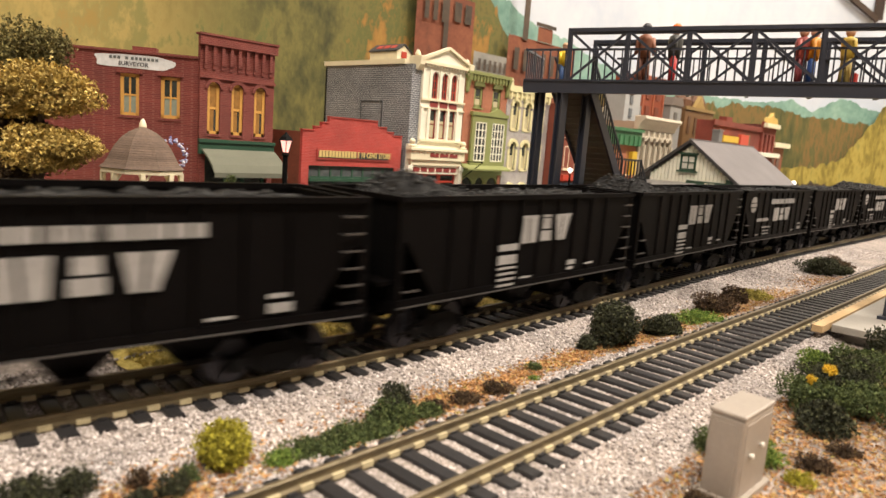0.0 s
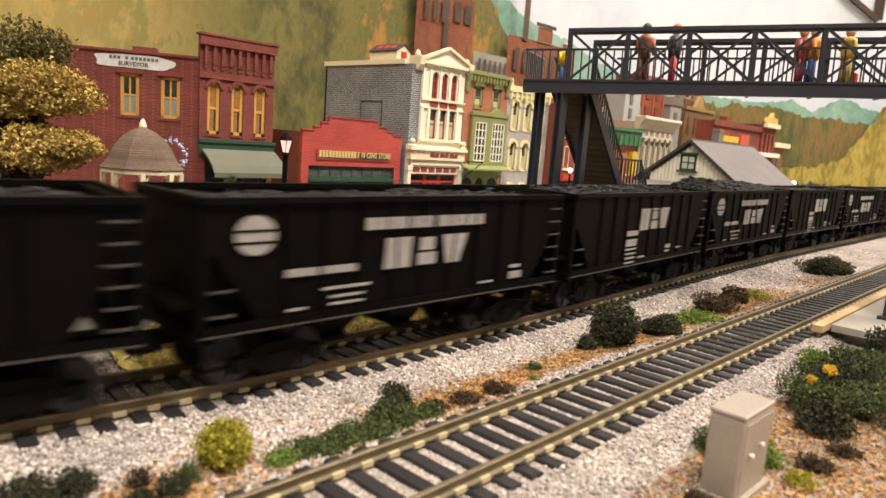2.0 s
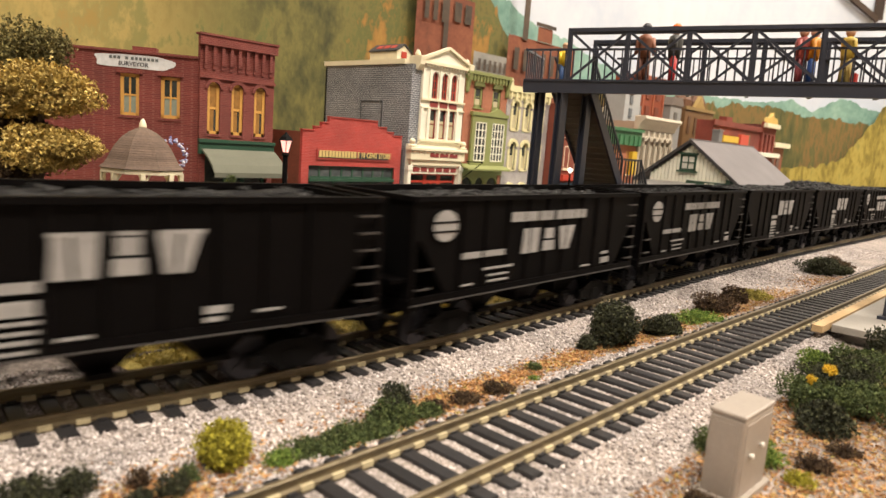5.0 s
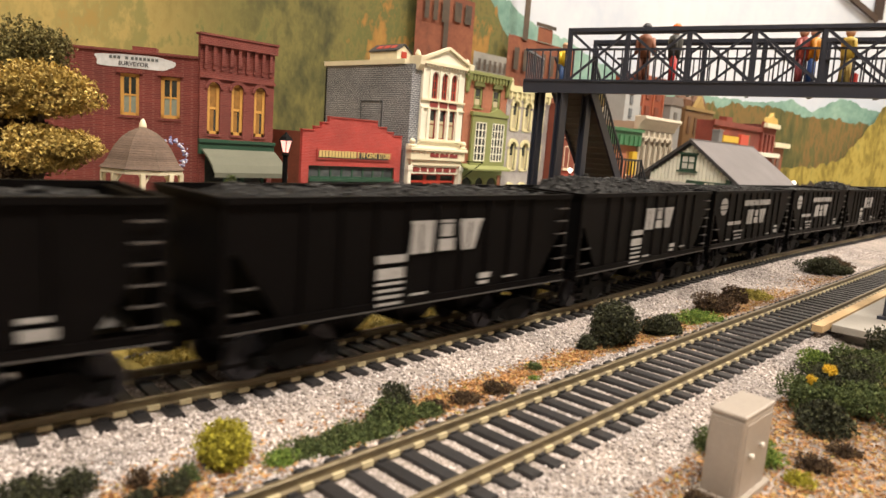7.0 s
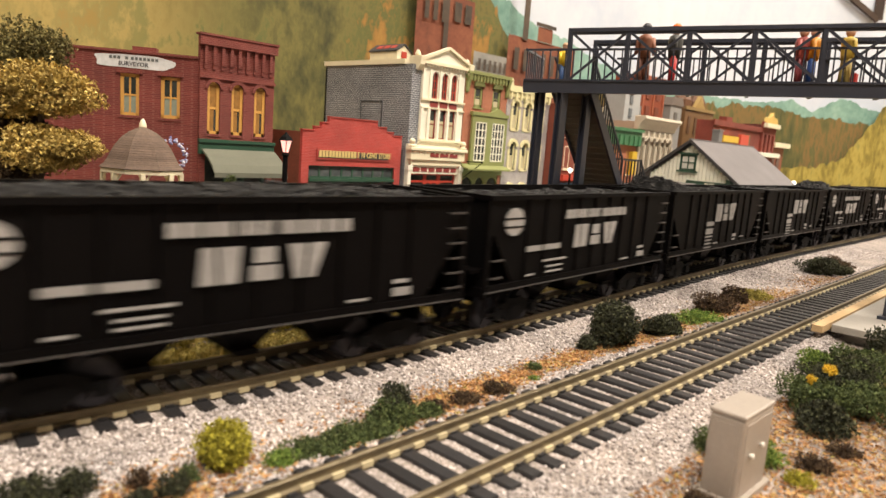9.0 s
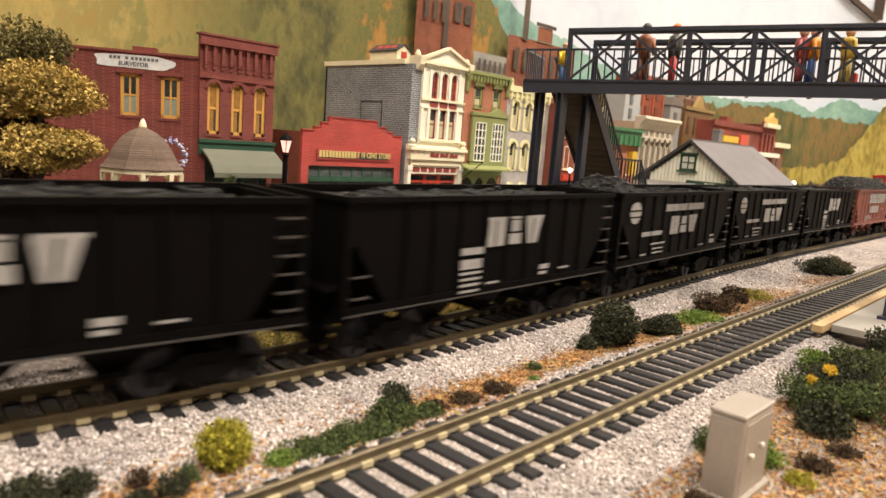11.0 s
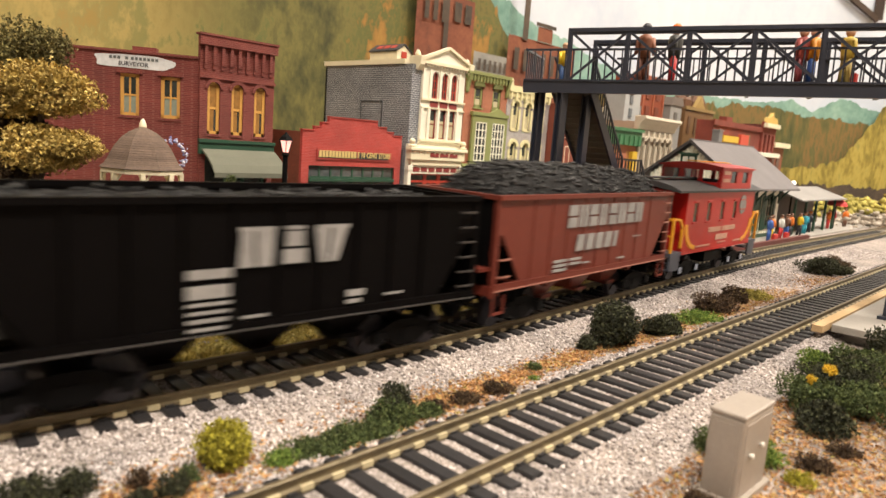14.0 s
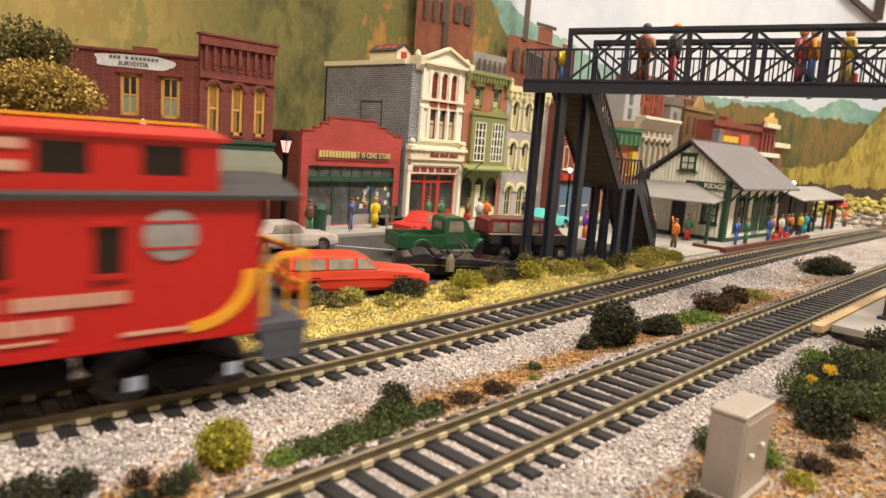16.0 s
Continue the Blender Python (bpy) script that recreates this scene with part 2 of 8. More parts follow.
# ---- mesh building, in millimetres ----
class Mesh:
    def __init__(self):
        self.v, self.f, self.m, self.slot, self.n = [], [], [], 0, 0

    def add(self, verts, faces):
        k = self.n
        self.v.extend(verts)
        self.f.extend([tuple(i + k for i in q) for q in faces])
        self.m.extend([self.slot] * len(faces))
        self.n += len(verts)
        return self

    def box(self, x0, x1, y0, y1, z0, z1):
        p = [(x, y, z) for z in (z0, z1) for y in (y0, y1) for x in (x0, x1)]
        return self.add(p, [(0, 2, 3, 1), (4, 5, 7, 6), (0, 1, 5, 4), (2, 6, 7, 3), (0, 4, 6, 2), (1, 3, 7, 5)])

    def bar(self, a, b, w, h=None):
        """A square bar from a to b, w wide and h high."""
        a, b = Vector(a), Vector(b)
        d = (b - a).normalized()
        s = d.cross(Vector((0, 0, 1)))
        s = (s if s.length > 1e-4 else Vector((1, 0, 0))).normalized()
        u = s.cross(d)
        h = h or w
        p = [tuple(e + s * i * w / 2 + u * j * h / 2) for e in (a, b) for i, j in ((-1, -1), (1, -1), (1, 1), (-1, 1))]
        return self.add(p, [(3, 2, 1, 0), (4, 5, 6, 7), (0, 1, 5, 4), (1, 2, 6, 5), (2, 3, 7, 6), (3, 0, 4, 7)])

    def prism(self, poly, axis, a, b):
        """A polygon drawn out along an axis from a to b; its two coordinates are the other axes in order."""
        def at(p, t):
            return {"x": (t, p[0], p[1]), "y": (p[0], t, p[1]), "z": (p[0], p[1], t)}[axis]
        n = len(poly)
        vs = [at(p, a) for p in poly] + [at(p, b) for p in poly]
        fs = [tuple(range(n - 1, -1, -1)), tuple(range(n, 2 * n))] + [(i, (i + 1) % n, n + (i + 1) % n, n + i) for i in range(n)]
        return self.add(vs, fs)

    def turn(self, prof, cx=0, cy=0, n=16, axis="z"):
        """A body of revolution from (radius, height) pairs."""
        vs, fs = [], []
        for r, h in prof:
            for i in range(n):
                a = 2 * math.pi * i / n
                c, s = r * math.cos(a), r * math.sin(a)
                vs.append({"z": (cx + c, cy + s, h), "y": (cx + c, h, cy + s), "x": (h, cx + c, cy + s)}[axis])
        for j in range(len(prof) - 1):
            for i in range(n):
                fs.append((j * n + i, j * n + (i + 1) % n, (j + 1) * n + (i + 1) % n, (j + 1) * n + i))
        fs += [tuple(range(n - 1, -1, -1)), tuple(range((len(prof) - 1) * n, len(prof) * n))]
        return self.add(vs, fs)

    def tube(self, a, b, r, r2=None, n=8):
        a, b = Vector(a), Vector(b)
        d = (b - a).normalized()
        s = d.cross(Vector((0, 0, 1)))
        s = (s if s.length > 1e-4 else Vector((1, 0, 0))).normalized()
        u = s.cross(d)
        vs = []
        for e, rr in ((a, r), (b, r if r2 is None else r2)):
            vs += [tuple(e + s * rr * math.cos(2 * math.pi * i / n) + u * rr * math.sin(2 * math.pi * i / n)) for i in range(n)]
        return self.add(vs, [(i, (i + 1) % n, n + (i + 1) % n, n + i) for i in range(n)] + [tuple(range(n - 1, -1, -1)), tuple(range(n, 2 * n))])

    def grid(self, x0, x1, nx, y0, y1, ny, z):
        vs = [(x0 + (x1 - x0) * i / nx, y0 + (y1 - y0) * j / ny, 0) for j in range(ny + 1) for i in range(nx + 1)]
        vs = [(x, y, z(x, y)) for x, y, _ in vs]
        return self.add(vs, [(j * (nx + 1) + i, j * (nx + 1) + i + 1, (j + 1) * (nx + 1) + i + 1, (j + 1) * (nx + 1) + i) for j in range(ny) for i in range(nx)])

    def data(self, name, mats, smooth=False):
        me = bpy.data.meshes.new(name)
        me.from_pydata([(x * 0.001, y * 0.001, z * 0.001) for x, y, z in self.v], [], self.f)
        for mt in mats if isinstance(mats, (list, tuple)) else [mats]:
            me.materials.append(mt)
        if isinstance(mats, (list, tuple)):
            me.polygons.foreach_set("material_index", self.m)
        bm = bmesh.new()
        bm.from_mesh(me)
        bmesh.ops.recalc_face_normals(bm, faces=bm.faces)
        bm.to_mesh(me)
        bm.free()
        if smooth:
            me.shade_smooth()
        return me


def part(name, mesh, mat, parent=None, label="", smooth=False, bevel=0.0, at=None):
    """Links a mesh as one object, under a thing or a part."""
    ob = new(name, mesh if isinstance(mesh, bpy.types.Mesh) else mesh.data(name, mat, smooth))
    ob.parent = parent
    if at is not None:
        ob.matrix_basis = at
    if bevel:
        b = ob.modifiers.new("edge", "BEVEL")
        b.width, b.segments, b.limit_method = bevel * 0.001, 2, "ANGLE"
    return tagged(ob, label) if label else ob


def thing(name, label, category, at=None, group="", kind=""):
    ob = new(name)
    ob.empty_display_size = 0.01
    if at is not None:
        ob.matrix_basis = at
    return tagged(ob, label, category, group, kind)


def mm(x, y, z=0, rx=0, ry=0, rz=0):
    return pose(x * 0.001, y * 0.001, z * 0.001, rx, ry, rz)


FONT_CACHE = {}


def words(name, body, size, mat, parent, at, bold=0.0, squeeze=1.0):
    """Raised lettering as a mesh, centred, facing -y; size in mm."""
    key = (body, size, bold, mat.name)
    if key not in FONT_CACHE:
        cu = bpy.data.curves.new("lettering", "FONT")
        cu.body, cu.size, cu.extrude, cu.offset = body, size * 0.001, 0.00012, bold * 0.001
        cu.align_x, cu.align_y, cu.resolution_u = "CENTER", "CENTER", 2
        tmp = new("lettering", cu)
        me = bpy.data.meshes.new_from_object(tmp.evaluated_get(bpy.context.evaluated_depsgraph_get()))
        bpy.data.objects.remove(tmp)
        me.materials.clear()
        me.materials.append(mat)
        FONT_CACHE[key] = me
    ob = new(name, FONT_CACHE[key])
    ob.parent = parent
    ob.matrix_basis = at @ pose(0, 0, 0, 90, 0, 0) @ Matrix.Diagonal((squeeze, 1, 1, 1))
    return ob


RNG = np.random.default_rng(7)
OCTA_V = np.array([(1, 0, 0), (-1, 0, 0), (0, 1, 0), (0, -1, 0), (0, 0, 1), (0, 0, -1)], float)
OCTA_F = np.array([(0, 2, 4), (2, 1, 4), (1, 3, 4), (3, 0, 4), (2, 0, 5), (1, 2, 5), (3, 1, 5), (0, 3, 5)])


def clumps(centres, sizes, flat=1.0, jag=0.35):
    """A mesh of many small uneven lumps, one at each centre (mm)."""
    n = len(centres)
    q = RNG.normal(size=(n, 3, 3))
    q, _ = np.linalg.qr(q)
    base = OCTA_V[None] * (1 + RNG.uniform(-jag, jag, (n, 6, 1)))
    v = np.einsum("nij,nkj->nki", q, base) * np.asarray(sizes)[:, None, None]
    v[:, :, 2] *= flat
    v = (v + np.asarray(centres)[:, None, :]).reshape(-1, 3) * 0.001
    f = (OCTA_F[None] + (np.arange(n) * 6)[:, None, None]).reshape(-1, 3)
    me = bpy.data.meshes.new("clumps")
    me.vertices.add(len(v))
    me.vertices.foreach_set("co", v.ravel())
    me.loops.add(f.size)
    me.loops.foreach_set("vertex_index", f.ravel())
    me.polygons.add(len(f))
    me.polygons.foreach_set("loop_start", np.arange(len(f)) * 3)
    me.update(calc_edges=True)
    me.validate()
    return me


def leaves(centres, sizes, flat=1.0):
    """A mesh of many torn leaf flakes: two crossed uneven triangles at each centre (mm)."""
    n = len(centres)
    v = RNG.normal(size=(n, 6, 3))
    v /= np.linalg.norm(v, axis=2)[:, :, None]
    v *= RNG.uniform(0.55, 1.3, (n, 6, 1)) * np.asarray(sizes)[:, None, None]
    v[:, :, 2] *= flat
    v = (v + np.asarray(centres)[:, None, :]).reshape(-1, 3) * 0.001
    k = np.arange(n)[:, None] * 6
    f = np.concatenate([k + np.array([[0, 1, 2]]), k + np.array([[3, 4, 5]]), k + np.array([[0, 3, 1]])], 1).reshape(-1, 3)
    me = bpy.data.meshes.new("leaves")
    me.vertices.add(len(v))
    me.vertices.foreach_set("co", v.ravel())
    me.loops.add(f.size)
    me.loops.foreach_set("vertex_index", f.ravel())
    me.polygons.add(len(f))
    me.polygons.foreach_set("loop_start", np.arange(len(f)) * 3)
    me.update(calc_edges=True)
    me.validate()
    return me


def lumpy(centre, radii, n, size, lumps=9, fill=0.55):
    """Foam foliage: clump centres spread over a handful of overlapping lumps."""
    c, r = np.array(centre, float), np.array(radii, float)
    d = RNG.normal(size=(lumps, 3))
    d /= np.linalg.norm(d, axis=1)[:, None]
    lc = d * r * fill * RNG.uniform(0.5, 1.1, (lumps, 1))
    lr = RNG.uniform(0.38, 0.62, lumps)
    k = RNG.integers(0, lumps, n)
    e = RNG.normal(size=(n, 3))
    e /= np.linalg.norm(e, axis=1)[:, None]
    pts = c + lc[k] + e * r * lr[k][:, None] * RNG.uniform(0.72, 1.05, (n, 1))
    return pts, RNG.uniform(0.6, 1.25, n) * size


def foliage(name, mat, parent, centre, radii, n, size, lumps=9, fill=0.55, label="", floor=None):
    p, s = lumpy(centre, radii, n * 4, size * 0.62, lumps, fill)
    # broken outline: stray flakes stand out, hollows stay open
    w = np.array([noise.noise(Vector(q) * (0.9 / size)) for q in p])
    c = np.array(centre)
    p = c + (p - c) * (1 + 0.22 * w[:, None]) + RNG.normal(0, size * 0.25, p.shape)
    p = p[w > -0.28]
    s = s[w > -0.28]
    if floor is not None:
        p[:, 2] = np.maximum(p[:, 2], floor)
    me = leaves(p, s)
    me.materials.append(mat)
    return part(name, me, mat, parent, label)


# the centre line of the far track
LINE_X = [-3000, -300, -100, 0, 32, 62, 90, 126, 179, 215, 262, 326, 410, 517, 664, 800]
LINE_Y = [166, 166, 162, 153, 149.3, 146.0, 144.0, 143.2, 144.0, 145.5, 148.2, 152, 155.3, 156.7, 156.5, 156]


def far_line():
    """Points every 2 mm along the far track: the curve beyond the station bends out of the layout's corner."""
    xs = np.arange(-3000, 801, 2.0)
    ys = np.interp(xs, LINE_X, LINE_Y)
    k = np.hanning(41)
    ys = np.convolve(np.pad(ys, 20, mode="edge"), k / k.sum(), "valid")
    a = np.arange(0.0025, math.pi / 2, 0.0025)
    bx, by = 800 + 800 * np.sin(a), ys[-1] - 800 * (1 - np.cos(a))
    dy = by[-1] - np.arange(2, 1400, 2.0)
    return np.concatenate([xs, bx, np.full(len(dy), bx[-1])]), np.concatenate([ys, by, dy])


FX, FY = far_line()
FS = np.concatenate([[0], np.cumsum(np.hypot(np.diff(FX), np.diff(FY)))])
FS -= np.interp(0, FX[:1900], FS[:1900])


def on_line(s):
    """Place (mm) and heading at the distance s (mm) along the far track."""
    x, y = np.interp(s, FS, FX), np.interp(s, FS, FY)
    x2, y2 = np.interp(s + 2, FS, FX), np.interp(s + 2, FS, FY)
    return float(x), float(y), math.atan2(y2 - y, x2 - x)


def line_y(x):
    return float(np.interp(x, FX[:1900], FY[:1900]))


NEAR_Y = 81.7
RAIL_TOP = 2.6


# ---- the setting: board, ground, tracks, street, backdrop ----
def bed(x, y):
    """Height of the ground (mm): two ballast shoulders, a shallow ditch between, level ground beyond."""
    far = abs(y - float(np.interp(x, FX[:1900], FY[:1900]))) if x < 800 else abs(y - 156)
    near = abs(y - NEAR_Y)
    h = -3.2
    for d in (far, near):
        h = max(h, -0.9 if d < 15 else -0.9 - (d - 15) * 0.28)
    if y > 176:
        h = max(h, -1.6 + min(1, (y - 176) / 8) * 0.6)
    return h + 0.35 * noise.noise(Vector((x * 0.11, y * 0.11, 3)))


def ground():
    g = Mesh().grid(-20, 920, 420, 14, 190, 110, bed)
    ob = part("ground", g, BALLAST_BED, None, "gritty model railway ground of pinkish grey ballast", smooth=True)
    tagged(ob, "", "ground", "", "structure")
    b = Mesh().box(-3200, 2600, -2600, 1200, -60, -4.2)
    ob = part("layout_board", b, SOIL, None, "wide plywood board under the model landscape")
    tagged(ob, "", "ground", "", "structure")


def stones():
    """Loose ballast over the shoulders and between the ties."""
    n = 150000
    x = 15 + 640 * RNG.uniform(0, 1, n) ** 1.7
    y = RNG.uniform(20, 178, n)
    ly = np.interp(x, FX[:1900], FY[:1900])
    near, far = np.abs(y - NEAR_Y), np.abs(y - ly)
    d = np.minimum(near, far)
    keep = (d < 38) & ~((near < 9.6) & (near > 7.0)) & ~((far < 9.6) & (far > 7.0))
    strip = (y > 97) & (y < 120) & (np.sin(x * 0.07) + np.sin(x * 0.023 + 1.0) + (np.abs(y - 107) < 6) * 1.4 > 1.5)
    keep &= ~strip
    keep &= ~((np.abs(y - 109) < 4.2 + 2.6 * np.sin(x * 0.19)) & (x > 110) & (x < 300) & (RNG.uniform(0, 1, n) < 0.8))
    keep &= ~((y < 56) & (x > 140) & (RNG.uniform(0, 1, n) < 0.75))
    x, y, d = x[keep], y[keep], d[keep]
    base = np.array([bed(a, b) for a, b in zip(x, y)])
    size = RNG.uniform(0.26, 0.60, len(x)) * (1 - 0.25 * (d < 14))
    z = base + size * 0.25 - 0.12 * (d < 14)
    me = clumps(np.stack([x, y, z], 1), size, 0.85)
    me.materials.append(BALLAST)
    ob = part("ballast_stones", me, BALLAST, None, "loose pinkish grey ballast stones along the tracks")
    tagged(ob, "", "ballast", "", "stuff")
    # orange leaf litter in the ditch and by the signal box
    n = 34000
    x, y = 40 + 420 * RNG.uniform(0, 1, n) ** 1.3, RNG.normal(106, 6, n)
    near = RNG.uniform(0, 1, n) < 0.5
    x[near], y[near] = RNG.uniform(112, 280, near.sum()), RNG.uniform(16, 54, near.sum())
    ditch = RNG.uniform(0, 1, n) < 0.22
    x[ditch], y[ditch] = RNG.uniform(108, 300, ditch.sum()), RNG.normal(109, 3.0, ditch.sum())
    keep = np.sin(x * 0.06 + 0.5) + np.sin(x * 0.021 + 1.0) + RNG.normal(0, 0.5, n) > -0.2
    keep |= (x > 112) & (x < 280) & (y > 16) & (y < 54)
    keep |= ditch
    x, y = x[keep], y[keep]
    me = leaves(np.stack([x, y, [bed(a, b) + 0.45 for a, b in zip(x, y)]], 1), RNG.uniform(0.4, 0.85, len(x)), 0.45)
    me.materials.append(LEAF_LITTER)
    ob = part("leaf_litter", me, LEAF_LITTER, None, "orange brown leaf litter scattered between the tracks")
    tagged(ob, "", "leaf litter", "", "stuff")


def rail_strip(pts, w, z0, z1):
    """A rail section swept along points: foot, web and head."""
    prof = [(-w, z0), (w, z0), (w, z0 + 0.5), (0.3, z0 + 0.8), (0.3, z1 - 0.9), (0.55, z1 - 0.6), (0.55, z1 - 0.12), (0.4, z1), (-0.4, z1), (-0.55, z1 - 0.12), (-0.55, z1 - 0.6), (-0.3, z1 - 0.9), (-0.3, z0 + 0.8), (-w, z0 + 0.5)]
    m, n = Mesh(), len(prof)
    vs = []
    for x, y, a in pts:
        vs += [(x - math.sin(a) * o, y + math.cos(a) * o, z) for o, z in prof]
    fs = [(i * n + j, i * n + (j + 1) % n, (i + 1) * n + (j + 1) % n, (i + 1) * n + j) for i in range(len(pts) - 1) for j in range(n)]
    return m.add(vs, fs)


def track(label, pts, ties):
    t = thing("railway_track", label, "railway track", None, "railway tracks", "structure")
    for o in (-8.8, 8.8):
        side = [(x - math.sin(a) * o, y + math.cos(a) * o, a) for x, y, a in pts]
        part("rail", rail_strip(side, 1.05, 0.0, RAIL_TOP), RAIL, t, "brown weathered rail")
        chairs = Mesh()
        for k in range(len(ties) - 1):
            (x, y, a), (x2, y2, _) = ties[k], ties[k + 1]
            cx, cy = (x + x2) / 2 - math.sin(a) * o, (y + y2) / 2 + math.cos(a) * o
            dx, dy = math.cos(a) * 1.3, math.sin(a) * 1.3
            sx, sy = math.sin(a) * 1.2, -math.cos(a) * 1.2
            chairs.add([(cx - dx + sx, cy - dy + sy, -0.25), (cx + dx + sx, cy + dy + sy, -0.25), (cx + dx + sx * 0.95, cy + dy + sy * 0.95, 0.75), (cx - dx + sx * 0.95, cy - dy + sy * 0.95, 0.75),
                        (cx - dx, cy - dy, -0.25), (cx + dx, cy + dy, -0.25), (cx + dx, cy + dy, 0.75), (cx - dx, cy - dy, 0.75)],
                       [(0, 1, 2, 3), (4, 5, 6, 7), (0, 1, 5, 4), (3, 2, 6, 7), (0, 3, 7, 4), (1, 2, 6, 5)])
        ob = part("rail_web", chairs, RAIL_FOOT, t, "bright pale brass side of the rail between the ties")
    tie = Mesh().prism([(-1.72, -1.7), (1.72, -1.7), (1.72, -0.3), (1.5, 0.0), (-1.5, 0.0), (-1.72, -0.3)], "y", -14.6, 14.6)
    tie.box(-0.9, 0.9, -10.6, -7.2, 0.0, 0.45).box(-0.9, 0.9, 7.2, 10.6, 0.0, 0.45)
    me = tie.data("tie", TIE)
    for x, y, a in ties:
        part("tie", me, TIE, t, at=mm(x + random.uniform(-0.2, 0.2), y + random.uniform(-0.25, 0.25), random.uniform(-0.1, 0.03), 0, 0, math.degrees(a) + random.uniform(-0.8, 0.8)))
    return t


def tracks():
    track("straight single track with brown rails and black ties", [(x, NEAR_Y, 0) for x in (-400, 0, 400, 800, 1300)], [(95.8 + 6.74 * k, NEAR_Y, 0) for k in range(-11, 76)])
    far = [on_line(s) for s in np.arange(-2900, 2600, 12)]
    track("gently curving track with brown rails and black ties", far, [on_line(30 + 6.74 * k) for k in range(0, 122)])


BD_Y, BD_X, BD_R = 600, 900, 1000


def on_drop(s, z, off=0.0):
    """A place on the curved backdrop: s along it, off mm in front of it."""
    if s < BD_X:
        return s, BD_Y - off, z
    a = min((s - BD_X) / BD_R, math.pi / 2)
    r = BD_R - off
    return BD_X + r * math.sin(a), BD_Y - BD_R + r * math.cos(a), z


def painted_hill(name, mat, line, z0, off, label, ragged=1.0):
    """A painted shape on the backdrop, from its sky line."""
    m = Mesh()
    ss = np.arange(line[0][0], line[-1][0] + 1, 4.0)
    zs = np.interp(ss, [p[0] for p in line], [p[1] for p in line])
    zs = zs + ragged * np.array([9 * noise.noise(Vector((s * 0.03, off, 1))) + 8 * noise.noise(Vector((s * 0.09, off, 5))) + 5 * noise.noise(Vector((s * 0.31, off, 8))) for s in ss])
    vs = []
    for s, z in zip(ss, zs):
        vs += [on_drop(s, z0, off), on_drop(s, max(z, z0 + 1), off)]
    m.add(vs, [(2 * i, 2 * i + 2, 2 * i + 3, 2 * i + 1) for i in range(len(ss) - 1)])
    ob = part(name, m, mat, None, label)
    return tagged(ob, "", "backdrop", "", "structure")


def mural(name, stops, big, fine, rough=0.85, stretch=1.0):
    """Brushed scenery paint: broad clouds of colour and fine dabs."""
    m, nd, ln, bs = node_mat(name)
    v = coords(nd, ln, (1.0, 1.0, stretch))
    a = noise_node(nd, ln, v, big, 4, 0.65)
    b = noise_node(nd, ln, v, fine, 3, 0.6)
    ad = nd.new("ShaderNodeMath")
    ad.operation = "MULTIPLY_ADD"
    ln.new(b, ad.inputs[0])
    ad.inputs[1].default_value = 0.45
    ln.new(a, ad.inputs[2])
    su = nd.new("ShaderNodeMath")
    su.operation = "SUBTRACT"
    ad2 = nd.new("ShaderNodeMath")
    ad2.operation = "MULTIPLY_ADD"
    ln.new(noise_node(nd, ln, v, fine * 3.2, 4, 0.7), ad2.inputs[0])
    ad2.inputs[1].default_value = 0.5
    ln.new(ad.outputs[0], ad2.inputs[2])
    ln.new(ad2.outputs[0], su.inputs[0])
    su.inputs[1].default_value = 0.47
    ln.new(ramp_node(nd, ln, su.outputs[0], stops), bs.inputs["Base Color"])
    bs.inputs["Roughness"].default_value = rough
    return m


def mural_blend(name, zones, spans, big, fine):
    """Brushed paints that run into one another along x, in upright strokes."""
    m, nd, ln, bs = node_mat(name)
    plain = coords(nd, ln, 1.0)
    v = coords(nd, ln, (1.0, 1.0, 0.55))
    sep = nd.new("ShaderNodeSeparateXYZ")
    ln.new(plain, sep.inputs[0])
    acc = noise_node(nd, ln, v, big, 4, 0.65)
    for n, k in ((noise_node(nd, ln, v, fine, 3, 0.6), 0.35), (noise_node(nd, ln, v, fine * 3.2, 4, 0.7), 0.35)):
        ad = nd.new("ShaderNodeMath")
        ad.operation = "MULTIPLY_ADD"
        ln.new(n, ad.inputs[0])
        ad.inputs[1].default_value = k
        ln.new(acc, ad.inputs[2])
        acc = ad.outputs[0]
    su = nd.new("ShaderNodeMath")
    su.operation = "SUBTRACT"
    ln.new(acc, su.inputs[0])
    su.inputs[1].default_value = 0.35
    sh = nd.new("ShaderNodeMath")
    sh.operation = "MULTIPLY_ADD"
    ln.new(acc, sh.inputs[0])
    sh.inputs[1].default_value = 0.3
    ln.new(sep.outputs[0], sh.inputs[2])
    col = ramp_node(nd, ln, su.outputs[0], zones[0])
    for zone, (x0, x1) in zip(zones[1:], spans):
        mr = nd.new("ShaderNodeMapRange")
        mr.interpolation_type = "SMOOTHSTEP"
        ln.new(sh.outputs[0], mr.inputs[0])
        mr.inputs[1].default_value, mr.inputs[2].default_value = x0 + 0.255, x1 + 0.255
        col = mix_node(nd, ln, mr.outputs[0], col, ramp_node(nd, ln, su.outputs[0], zone))
    ln.new(col, bs.inputs["Base Color"])
    bs.inputs["Roughness"].default_value = 0.85
    return m


